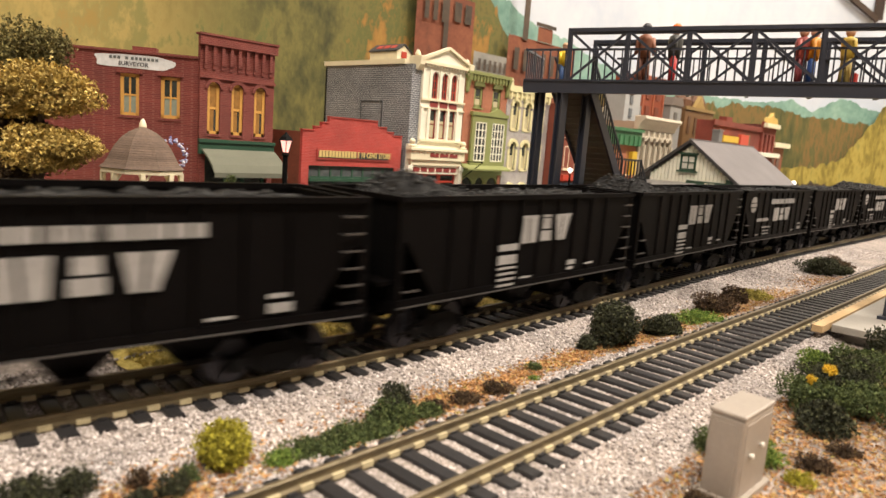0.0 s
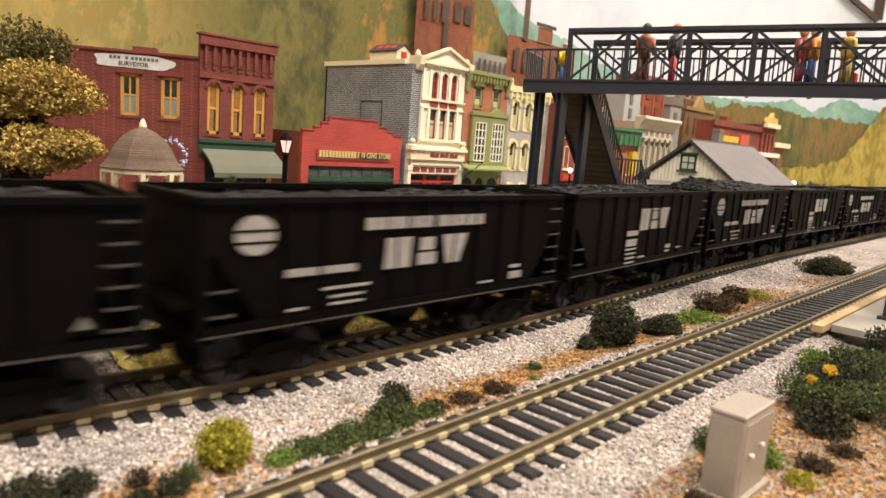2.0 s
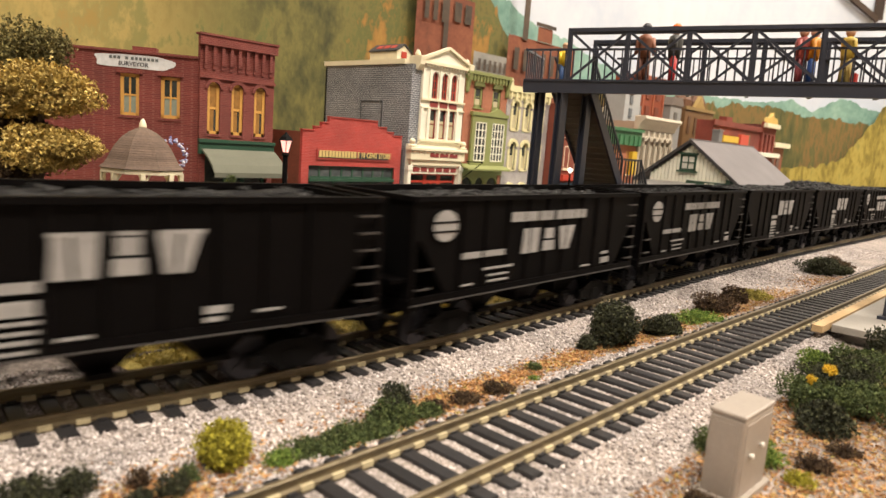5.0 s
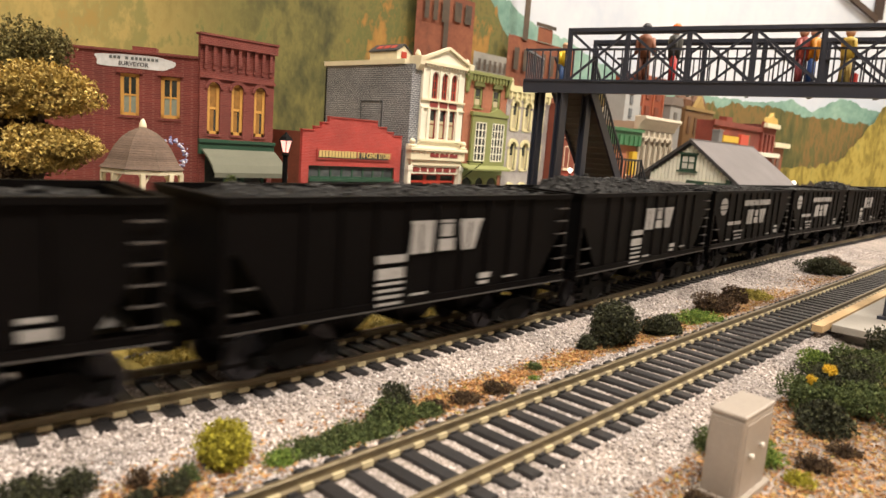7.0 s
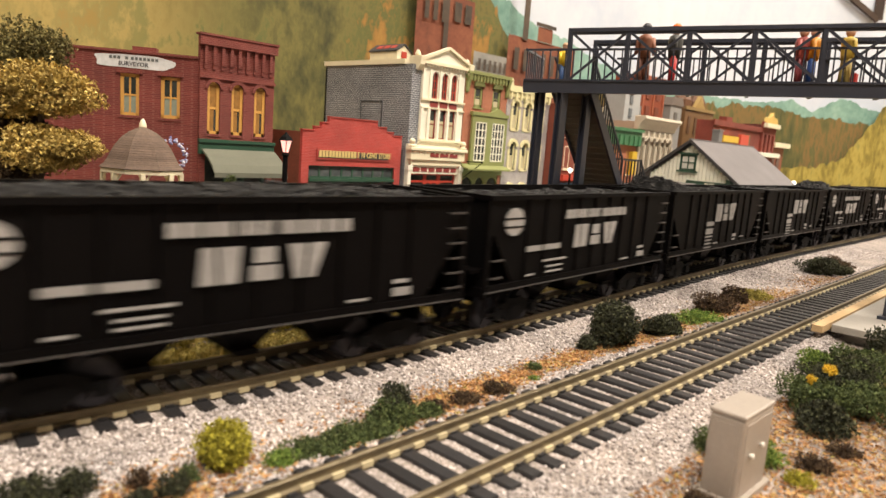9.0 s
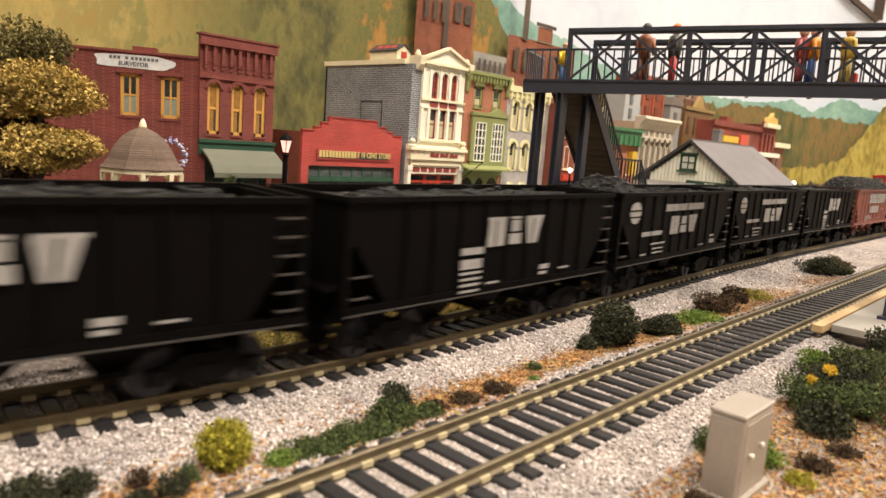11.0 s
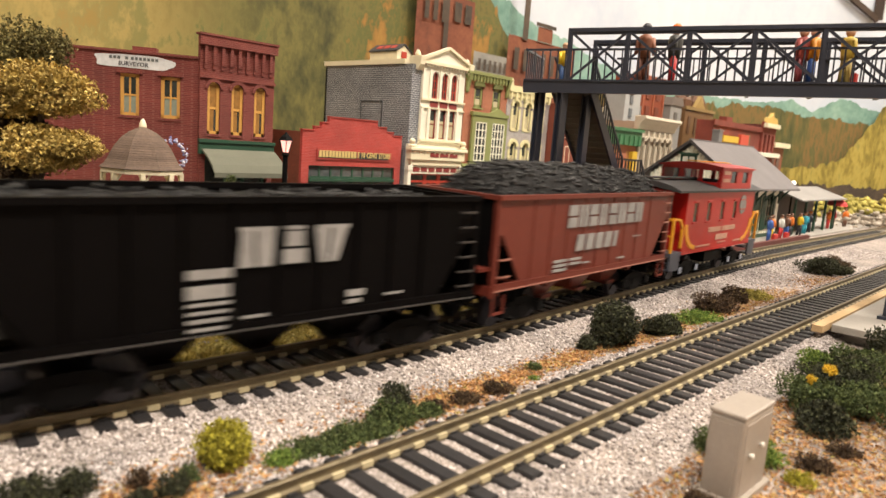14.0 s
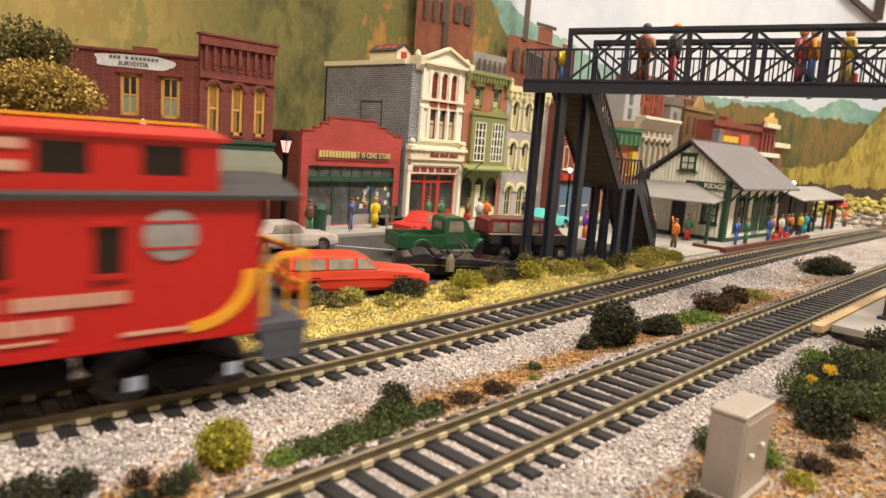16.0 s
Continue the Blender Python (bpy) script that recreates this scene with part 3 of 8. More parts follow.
M_HILLSIDE = mural_blend("mural_hillside", (
    [(0.28, (0.13, 0.10, 0.028)), (0.40, (0.25, 0.19, 0.055)), (0.50, (0.36, 0.27, 0.085)), (0.58, (0.27, 0.22, 0.07)), (0.68, (0.36, 0.20, 0.05)), (0.82, (0.22, 0.21, 0.075))],
    [(0.30, (0.045, 0.045, 0.014)), (0.42, (0.10, 0.095, 0.026)), (0.50, (0.155, 0.135, 0.038)), (0.57, (0.10, 0.115, 0.032)), (0.66, (0.17, 0.185, 0.055)), (0.78, (0.27, 0.20, 0.055))],
    [(0.28, (0.03, 0.035, 0.012)), (0.42, (0.09, 0.09, 0.025)), (0.48, (0.15, 0.125, 0.032)), (0.54, (0.09, 0.105, 0.028)), (0.61, (0.27, 0.14, 0.03)), (0.75, (0.36, 0.22, 0.05))]), ((0.20, 0.33), (0.44, 0.50)), 11, 48)
M_TEAL = mural("mural_teal", [(0.25, (0.12, 0.24, 0.20)), (0.55, (0.22, 0.37, 0.31)), (0.8, (0.34, 0.47, 0.40))], 8, 50)
M_AUTUMN = mural("mural_autumn", [(0.25, (0.05, 0.06, 0.02)), (0.40, (0.11, 0.105, 0.032)), (0.5, (0.20, 0.12, 0.038)), (0.58, (0.09, 0.10, 0.032)), (0.68, (0.23, 0.16, 0.048)), (0.85, (0.14, 0.15, 0.05))], 12, 42, stretch=0.22)
M_STRAW = mural("mural_straw", [(0.25, (0.10, 0.085, 0.018)), (0.42, (0.24, 0.19, 0.035)), (0.55, (0.40, 0.32, 0.07)), (0.68, (0.20, 0.19, 0.05)), (0.85, (0.48, 0.40, 0.12))], 12, 60, stretch=0.3)
M_SKY = mural("mural_sky", [(0.25, (0.50, 0.56, 0.66)), (0.7, (0.64, 0.67, 0.72))], 3, 15)
M_BRICK = mural("mural_brick", [(0.25, (0.10, 0.03, 0.015)), (0.5, (0.19, 0.06, 0.03)), (0.75, (0.26, 0.10, 0.045))], 14, 90)
M_SHADE = mural("mural_shade", [(0.25, (0.03, 0.025, 0.02)), (0.7, (0.09, 0.065, 0.045))], 14, 90)
M_GREY = mural("mural_grey", [(0.25, (0.16, 0.16, 0.15)), (0.7, (0.30, 0.29, 0.26))], 14, 90)


def backdrop():
    m = Mesh()
    ss = list(np.arange(-2600, 900, 100)) + list(np.arange(900, 900 + 1570, 40))
    vs = []
    for s in ss:
        vs += [on_drop(s, -4), on_drop(s, 560), on_drop(s, 560, -12), on_drop(s, -4, -12)]
    fs = [(4 * i + j, 4 * i + 4 + j, 4 * i + 4 + (j + 1) % 4, 4 * i + (j + 1) % 4) for i in range(len(ss) - 1) for j in range(4)]
    ob = part("backdrop", m.add(vs, fs), M_SKY, None, "curved painted backdrop board with a pale hazy sky")
    tagged(ob, "", "backdrop", "", "structure")


def room():
    for nm, b in (("wall_north", (-3400, 2800, 1200, 1260, -1000, 1800)), ("wall_south", (-3400, 2800, -2760, -2700, -1000, 1800)), ("wall_west", (-3460, -3400, -2760, 1260, -1000, 1800)), ("wall_east", (2800, 2860, -2760, 1260, -1000, 1800))):
        tagged(part(nm, Mesh().box(*b), WALL_WHITE, None, "plain off-white painted club room wall"), "", "wall", "", "structure")
    tagged(part("ceiling", Mesh().box(-3460, 2860, -2760, 1260, 1802, 1860), WALL_WHITE, None, "plain white club room ceiling"), "", "ceiling", "", "structure")
    tagged(part("floor", Mesh().box(-3460, 2860, -2760, 1260, -1060, -1002), CONCRETE, None, "grey club room floor"), "", "floor", "", "structure")


ground()
stones()
tracks()
backdrop()
room()


# ---- the train ----
HALF = 63.0


def plates(name, mat, parent, items, y=-16.8, label=""):
    """Flat lettering blocks on a car side: polygons in x and z."""
    for poly in items:
        part(name, Mesh().prism(poly, "y", y, y + 0.25), mat, parent, label)


def rect(x0, x1, z0, z1, lean=0.0):
    return [(x0, z0), (x1, z0), (x1 + lean, z1), (x0 + lean, z1)]


def disc(x, z, rx, rz, n=20):
    return [(x + rx * math.cos(2 * math.pi * i / n), z + rz * math.sin(2 * math.pi * i / n)) for i in range(n)]


TRUCK_CACHE = {}


def truck(parent, x, gauge=9.0):
    """A two-axle truck: side frames with springs and journals, bolster, wheelsets."""
    if not TRUCK_CACHE:
        side = [(-12.5, 4.0), (-12.5, 7.2), (-9.5, 7.6), (-4, 9.6), (4, 9.6), (9.5, 7.6), (12.5, 7.2), (12.5, 4.0), (10, 3.6), (7.5, 5.2), (3.2, 2.4), (-3.2, 2.4), (-7.5, 5.2), (-10, 3.6)]
        for nm, sg in (("a", -1), ("b", 1)):
            m = Mesh().prism(side, "y", sg * 12.2, sg * 13.6)
            m.box(-2.4, 2.4, sg * 13.4 - 0.5, sg * 13.4 + 0.8, 3.2, 7.0)
            for q in (-10.2, 10.2):
                m.box(q - 1.7, q + 1.7, sg * 13.9 - 0.8, sg * 13.9 + 0.6, 4.0, 7.0)
            TRUCK_CACHE[nm] = m.data("side_frame", FRAME_DARK)
        TRUCK_CACHE["bolster"] = Mesh().box(-2.6, 2.6, -12.3, 12.3, 5.2, 9.0).data("bolster", FRAME_DARK)
        w = Mesh()
        for sg in (-1, 1):
            w.turn([(5.3, sg * 9.4), (5.3, sg * 8.0), (5.9, sg * 7.9), (5.9, sg * 7.3), (3, sg * 7.2)] if sg > 0 else [(3, -7.2), (5.9, -7.3), (5.9, -7.9), (5.3, -8.0), (5.3, -9.4)], 0, 0, 18, "y")
            for k in range(3):
                a = 2 * math.pi * k / 3
                w.bar((1.6 * math.cos(a), sg * 9.5, 1.6 * math.sin(a)), (4.2 * math.cos(a), sg * 9.5, 4.2 * math.sin(a)), 0.8, 0.4)
        w.tube((0, -12.5, 0), (0, 12.5, 0), 1.1)
        TRUCK_CACHE["wheel"] = w.data("wheelset", WHEEL)
    t = new("truck")
    t.parent = parent
    t.matrix_basis = mm(x, 0, 0)
    for k in ("a", "b"):
        part("side_frame", TRUCK_CACHE[k], None, t)
    part("bolster", TRUCK_CACHE["bolster"], None, t)
    ws = [part("wheelset", TRUCK_CACHE["wheel"], None, t, "steel wheelset", at=mm(q, 0, 5.3)) for q in (-10.2, 10.2)]
    return ws


def coupler(parent, x, sg, mat):
    m = Mesh().box(min(x, x + sg * 3.2), max(x, x + sg * 3.2), -1.6, 1.6, 8.2, 11.4)
    m.box(min(x + sg * 2.2, x + sg * 4.6), max(x + sg * 2.2, x + sg * 4.6), -2.6, 1.2, 8.0, 11.6)
    part("coupler", m, mat, parent, "knuckle coupler")


def coal(parent, style, seed):
    """The load: its surface lies low, or rises in a heap or a hump at one end."""
    def h(x, y):
        e = max(0.0, 1 - (abs(y) / 15.2) ** 4) * max(0.0, 1 - (abs(x) / 59.6) ** 12)
        lump = 1.5 * noise.noise(Vector((x * 0.22, y * 0.22, seed))) + 1.3 * noise.noise(Vector((x * 0.6, y * 0.6, seed + 9)))
        broad = 0.8 * noise.noise(Vector((x * 0.05, 0, seed + 4)))
        top = {"low": 40.6, "mid": 42.2, "hump": 40.8 + 6.6 * math.exp(-((x + 47) / 10.0) ** 2), "heap": 44.6 + 2.2 * math.exp(-((x + 40) / 12.0) ** 2), "full": 50.2 + 0.9 * math.exp(-((x + 38) / 16.0) ** 2)}[style]
        if style in ("heap", "full"):
            top += 0.8 * math.cos(x / 22.0)
        return 40.0 + (top - 40.0 + 1.2) * e + (lump + broad) * min(1, e * 2)
    part("coal_load", Mesh().grid(-59.8, 59.8, 104, -15.4, 15.4, 28, h), COAL, parent, "heaped black coal" if style in ("heap", "hump", "full") else "level black coal")
    n = 1500 if style == "full" else 600
    x, y = RNG.uniform(-58, 58, n), RNG.uniform(-14.6, 14.6, n)
    z = np.array([h(a, b) for a, b in zip(x, y)])
    me = clumps(np.stack([x, y, z + 0.15], 1), RNG.uniform(0.5, 1.25, n), 0.8)
    me.materials.append(COAL_LUMP)
    tagged(part("coal_scatter", me, COAL_LUMP, parent, "loose black coal lumps"), "", "", "", "stuff")


HOP_CACHE = {}


def hopper(name, label, mat, style, letters, seed, at, ribs=9, rib_out=0.7, shift=0.0):
    car = thing(name, label, "hopper car", at, "hopper cars of the coal train")
    key, iron = mat.name, RUNG_SHINE if mat == BLACK else RUNG_SHINE_RED
    if key not in HOP_CACHE:
        c = HOP_CACHE[key] = {}
        poly = [(-HALF, 43.2), (-HALF, 31.5), (-60, 31.5), (-49, 16), (49, 16), (60, 31.5), (HALF, 31.5), (HALF, 43.2)]
        for nm, sg in (("side_a", -1), ("side_b", 1)):
            c[nm] = Mesh().prism(poly, "y", sg * 15.9, sg * 16.5).data("side_sheet", mat)
        sl = Mesh()
        for sg in (-1, 1):
            q = [(sg * 60.5, 35), (sg * 60.5, 43.0), (sg * 59.5, 43.0), (sg * 59.5, 35.6), (sg * 30, 13.2), (sg * 30, 12.0), (sg * 31, 12)]
            sl.prism(q, "y", -15.9, 15.9)
        sl.box(-50, 50, -15.8, 15.8, 15.2, 16.2)
        c["slope"] = sl.data("slope_sheet", mat)
        # near-black sheets put the shade of the open ends and corners into colour
        c["dark_fill"] = Mesh().box(-0.4, 0.4, -15.6, 15.6, 9.0, 27.0).data("opening_shade", FRAME_DARK)
        c["end_panel"] = Mesh().box(-0.3, 0.3, -15.1, 15.1, 13.0, 42.4).data("end_panel", FRAME_DARK)
        c["sill"] = Mesh().box(-HALF, HALF, -17.1, -15.9, 14.2, 16.2).data("side_sill", mat)
        c["post"] = Mesh().box(-0.9, 0.9, -16.8, -15.2, 12.0, 43.2).data("corner_post", mat)
        c["end"] = Mesh().box(-2.2, 2.2, -16.6, 16.6, 12.6, 15.6).data("end_sill", mat)
        c["stay"] = Mesh().bar((0.6, 0, 15), (-1.0, 0, 38), 1.0).data("end_stay", mat)
        c["centre"] = Mesh().box(-64, 64, -2.2, 2.2, 9.5, 13).data("centre_sill", mat)
        ch = Mesh()
        for sg in (-1, 1):
            ch.box(-HALF - 0.4, HALF + 0.4, sg * 16.6 - 0.9, sg * 16.6 + 0.9, 42.2, 43.6)
        for e in (-1, 1):
            ch.box(e * HALF - 0.9, e * HALF + 0.5, -16.6, 16.6, 42.2, 43.6)
        c["chord"] = ch.data("top_chord", mat)
        c["rib"] = Mesh().prism([(-0.75, -16.5), (0.75, -16.5), (0.5, -16.5 - rib_out), (-0.5, -16.5 - rib_out)], "z", 16.2, 42.3).data("rib", mat)
        c["rung"] = Mesh().bar((-2.6, -17.6, 0), (2.6, -17.6, 0), 0.5).bar((-2.6, -16.4, 0), (-2.6, -17.8, 0), 0.4).bar((2.6, -16.4, 0), (2.6, -17.8, 0), 0.4).data("rung", iron)
        # thin strip that carries the sill's highlight in its paler colour
        c["lip"] = Mesh().prism([(-17.25, 14.0), (-15.9, 14.0), (-15.9, 14.5), (-17.25, 14.35)], "x", -HALF, HALF).data("sill_highlight", iron)
        c["step"] = Mesh().box(-3.0, 3.0, -17.0, -16.4, 6.6, 7.4).box(-3.0, -2.4, -17.0, -16.4, 7, 12.8).box(2.4, 3.0, -17.0, -16.4, 7, 12.8).data("step", mat)
        c["bay"] = Mesh().add([(-11, -13, 16), (11, -13, 16), (11, 13, 16), (-11, 13, 16), (-2.6, -9, 6.2), (2.6, -9, 6.2), (2.6, 9, 6.2), (-2.6, 9, 6.2)],
                              [(0, 1, 2, 3), (4, 5, 6, 7), (0, 1, 5, 4), (1, 2, 6, 5), (2, 3, 7, 6), (3, 0, 4, 7)]).box(-3.4, 3.4, -12, 12, 6.4, 7.6).data("hopper_bay", mat)
        c["brake"] = Mesh().turn([(3.0, -64.8), (3.0, -64.2)], 6, 34, 16, "x").data("brake_wheel", mat)
        c["plat"] = Mesh().box(-68, -61, -15, 9, 20.4, 21.4).data("brake_platform", mat)
    c = HOP_CACHE[key]
    part("side_sheet", c["side_a"], mat, car)
    part("side_sheet", c["side_b"], mat, car)
    part("slope_sheet", c["slope"], mat, car)
    for e in (-1, 1):
        # added dark sheets: shade in the corner openings and across the open end
        part("opening_shade", c["dark_fill"], mat, car, "dark sheet standing for the shade inside the corner opening", at=mm(e * 49, 0))
        part("end_panel", c["end_panel"], mat, car, "flat dark sheet standing for the shaded open end", at=mm(e * 62.6, 0))
    part("centre_sill", c["centre"], mat, car)
    part("top_chord", c["chord"], mat, car)
    for turn in (0, 180):
        part("side_sill", c["sill"], mat, car, at=mm(0, 0, 0, 0, 0, turn))
        part("sill_highlight", c["lip"], mat, car, "thin pale highlight strip under the sill", at=mm(0, 0, 0, 0, 0, turn) @ mm(0, -0.15, 0))
        part("end_sill", c["end"], mat, car, at=mm(0, 0, 0, 0, 0, turn) @ mm(61.8, 0, 0))
        for e in (-62.6, 62.6):
            part("corner_post", c["post"], mat, car, at=mm(0, 0, 0, 0, 0, turn) @ mm(e, 0, 0))
        for y in (-10, 10):
            part("end_stay", c["stay"], mat, car, at=mm(0, 0, 0, 0, 0, turn) @ mm(61.5, y, 0))
    for k in range(ribs):
        x = -43 + 86 * k / (ribs - 1)
        part("rib", c["rib"], mat, car, at=mm(x, 0))
        part("rib", c["rib"], mat, car, at=mm(x, 0, 0, 0, 0, 180))
    for x, turn in ((58.8, 0), (-58.8, 180), (58.8, 180)):
        for k in range(6):
            part("rung", c["rung"], mat, car, at=mm(0, 0, 0, 0, 0, turn) @ mm(x, 0, 18 + 4.2 * k))
    for k in range(2):
        part("rung", c["rung"], mat, car, at=mm(-58.8, 0, 18.5 + 5.4 * k))
    for x in (-59.8, 59.8):
        part("step", c["step"], mat, car, at=mm(x, 0))
        part("step", c["step"], mat, car, at=mm(0, 0, 0, 0, 0, 180) @ mm(x, 0))
    for x in (-24, 0, 24):
        part("hopper_bay", c["bay"], mat, car, at=mm(x, 0))
    part("brake_wheel", c["brake"], mat, car)
    part("brake_platform", c["plat"], mat, car)
    coupler(car, HALF + 0.6, 1, FRAME_DARK)
    coupler(car, -HALF - 0.6, -1, FRAME_DARK)
    coal(car, style, seed)
    for sg in (0, 180):
        board = part("lettering_panel", Mesh().box(-54 - shift, 54 - shift, -17.22, -17.18, 16.4, 16.6), mat, car, at=mm(0, 0, 0, 0, 0, sg) @ mm(shift, 0, 0))
        letters(board)
    wheels = truck(car, -42) + truck(car, 42)
    return car, wheels


def big_marks(p, x, z, k=1.0):
    """Three white marks of the road's initials as plain shapes."""
    y = -17.3
    plates("mark", LETTER, p, [[(x - 14 * k, z), (x - 10.3 * k, z), (x - 10.9 * k, z + 8), (x - 13.4 * k, z + 8)], [(x - 9.4 * k, z), (x - 6.0 * k, z), (x - 5.4 * k, z + 8), (x - 10.0 * k, z + 8)],
                               rect(x - 3.1 * k, x + 2.9 * k, z + 0.2, z + 3.5), rect(x - 2.4 * k, x + 2.2 * k, z + 4.2, z + 7.6),
                               [(x + 6.8 * k, z), (x + 8.6 * k, z), (x + 9.4 * k, z + 8), (x + 5.2 * k, z + 8)], [(x + 9.5 * k, z), (x + 11.6 * k, z), (x + 14.2 * k, z + 8), (x + 10.3 * k, z + 8)]], y)


def letters_round(p):
    """Round herald, a line of small letters over the initials, number lines."""
    y, d = -17.3, -4.6
    plates("herald", LETTER, p, [disc(-46.4 + d, 35.4, 4.9, 4.4)], y)
    plates("herald_bar", BLACK, p, [rect(-51.2 + d, -41.6 + d, 36.2, 36.7), rect(-51.2 + d, -41.6 + d, 33.6, 34.1)], y - 0.15)
    plates("mark", LETTER, p, [rect(a + d, a + w + d, 35.3, 38.3) for a, w in ((-16, 2.9), (-12.6, 3.1), (-8.6, 2.5), (-5.6, 3), (-1.4, 1.2), (0.4, 3.1), (4, 3.1), (9, 4.4), (14, 2.4), (17, 3.0), (21, 3.2), (25, 2.8))], y)
    big_marks(p, 5.6 + d, 24.9, 1.09)
    plates("mark", LETTER, p, [rect(a + d, b + d, z, w) for a, b, z, w in ((-38.6, -30, 25.4, 27.2), (-28.6, -18.6, 25.4, 27.2), (-28.4, -14, 21.4, 22.1), (-26, -16, 19.3, 19.9), (-26, -16, 17.5, 18.1), (42, 47, 21, 22), (42, 48, 17.6, 19.8), (-38, -33, 17.4, 18), (28, 34, 17.4, 18))], y)


def letters_column(p):
    """Initials with a number column beside them."""
    y = -17.3
    plates("mark", LETTER, p, [rect(-10, -1.5, 36.2, 37.0), rect(1, 6, 36.2, 37.0), rect(9, 18.2, 36.2, 37.0)], y)
    big_marks(p, 3.6, 28.2, 0.98)
    plates("mark", LETTER, p, [rect(-21.4, -11.6, 26.4, 28.4), rect(-21.4, -12, 22.2, 25.0), rect(-21.4, -11.8, 20.6, 21.3), rect(-21.2, -12, 18.8, 19.5), rect(-21.2, -12.2, 17.0, 17.8), rect(-21, -12.6, 15.2, 15.9), rect(18.5, 23.5, 19.0, 20.6), rect(18.5, 22.5, 17.2, 18.2), rect(-9, -3, 16.8, 17.4), rect(30, 36, 18.2, 18.8)], y)


def letters_maroon(p):
    """A long line of tall grey-white marks, a number of five marks, small data lines."""
    y = -17.2
    xs = [-25.4 + 7.35 * k for k in range(8)]
    blocks = []
    for k, x in enumerate(xs):
        w = 5.9 if k != 3 else 5.2
        blocks += [rect(x, x + w, 32, 35.4, 0.2), rect(x, x + w, 36.1, 39.8, 0.2)] if k % 2 == 0 else [rect(x, x + w * 0.42, 32, 39.8, 0.2), rect(x + w * 0.58, x + w, 32, 39.8, 0.2)]
    plates("mark", LETTER, p, blocks, y)
    plates("number_bar", LETTER, p, [rect(-18.6 + 6.9 * k, -13.6 + 6.9 * k - (2.4 if k == 4 else 0), 23.4, 29.2, 0.8) for k in range(5)], y)
    plates("mark", LETTER, p, [rect(-32.6, -24, z, z + 0.9) for z in (20.2, 18.6, 17.0)] + [rect(-22, -14, z, z + 0.9) for z in (20.2, 18.6)] + [rect(-12.5, -8, 18.4, 19.0), rect(26, 33, 26.0, 26.5), rect(14, 20, 18, 18.6)], y)


def caboose(at):
    car = thing("caboose", "bright red caboose with cupola and yellow end rails", "caboose", at, "hopper cars of the coal train")
    # body shell with window openings left and right
    b = Mesh()
    wins = [-36.6, -19.4, -1.0, 17.8]
    for sg in (-1, 1):
        y0, y1 = (sg * 15.4, sg * 16.2)
        edges = [-48]
        for w in wins:
            edges += [w - 2.5, w + 2.5]
        edges.append(48)
        for i in range(0, len(edges), 2):
            b.box(edges[i], edges[i + 1], min(y0, y1), max(y0, y1), 14.6, 43.4)
        for w in wins:
            b.box(w - 2.5, w + 2.5, min(y0, y1), max(y0, y1), 14.6, 28.8)
            b.box(w - 2.5, w + 2.5, min(y0, y1), max(y0, y1), 38.0, 43.4)
    for e in (-1, 1):
        for a, c2 in ((-15.4, -4), (4, 15.4)):
            b.box(e * 47.2 - 0.8, e * 47.2 + 0.8, a, c2, 14.6, 43.4)
        b.box(e * 47.2 - 0.8, e * 47.2 + 0.8, -4, 4, 34, 43.4)
    b.box(-48, 48, -16.3, 16.3, 13.6, 15.2)
    part("body", b, CAB_RED, car)
    part("interior", Mesh().box(-46, 46, -13, 13, 15.4, 42), FRAME_DARK, car, "dark interior")
    for w in wins:
        for sg in (-1, 1):
            part("window_frame", Mesh().box(w - 3.2, w + 3.2, sg * 16.5 - 0.35, sg * 16.5 + 0.35, 38.0, 38.9).box(w - 3.2, w + 3.2, sg * 16.5 - 0.35, sg * 16.5 + 0.35, 27.9, 28.8), CAB_RED, car)
            part("pane", Mesh().box(w - 2.5, w + 2.5, sg * 15.7 - 0.15, sg * 15.7 + 0.15, 28.8, 38.0), DARK_GLASS, car)
    roof = [(-17.6, 43.0), (-17.6, 44.0), (-13, 46.0), (-6, 47.4), (0, 47.9), (6, 47.4), (13, 46.0), (17.6, 44.0), (17.6, 43.0), (0, 45.6)]
    part("roof", Mesh().prism([(p[0], p[1]) for p in roof], "x", -61, 57), ROOF_BLACK, car, "black ribbed roof")
    for x in range(-54, 50, 13):
        part("roof_rib", Mesh().prism([(-17.0, 44.3), (0, 48.2), (17.0, 44.3), (0, 47.6)], "x", x - 0.4, x + 0.4), ROOF_BLACK, car)
    part("running_board", Mesh().box(-60, -8, -3, 3, 48.4, 49.1), ROOF_BLACK, car)
    # cupola
    cu = Mesh()
    for sg in (-1, 1):
        for x0, x1, z0, z1 in ((-7.4, 6, 43.4, 55), (14.6, 23.6, 43.4, 55), (32.2, 38.6, 43.4, 55), (6, 14.6, 43.4, 47.6), (6, 14.6, 53.4, 55), (23.6, 32.2, 43.4, 47.6), (23.6, 32.2, 53.4, 55)):
            cu.box(x0, x1, sg * 15.6 - 0.5, sg * 15.6 + 0.5, z0, z1)
    for e in (-7.4, 38.6):
        cu.box(e - 0.5, e + 0.5, -15.6, 15.6, 43.4, 47.6).box(e - 0.5, e + 0.5, -15.6, 15.6, 53.4, 55.4)
        for y in (-15.6, -5, 5, 15.6):
            cu.box(e - 0.5, e + 0.5, y - 1.2 if y > -15 else y, y + 1.2 if y < 15 else y, 47.6, 53.4)
    part("cupola", cu, CAB_RED, car)
    part("cupola_interior", Mesh().box(-5, 36, -13.6, 13.6, 47.9, 48.2), FRAME_DARK, car)
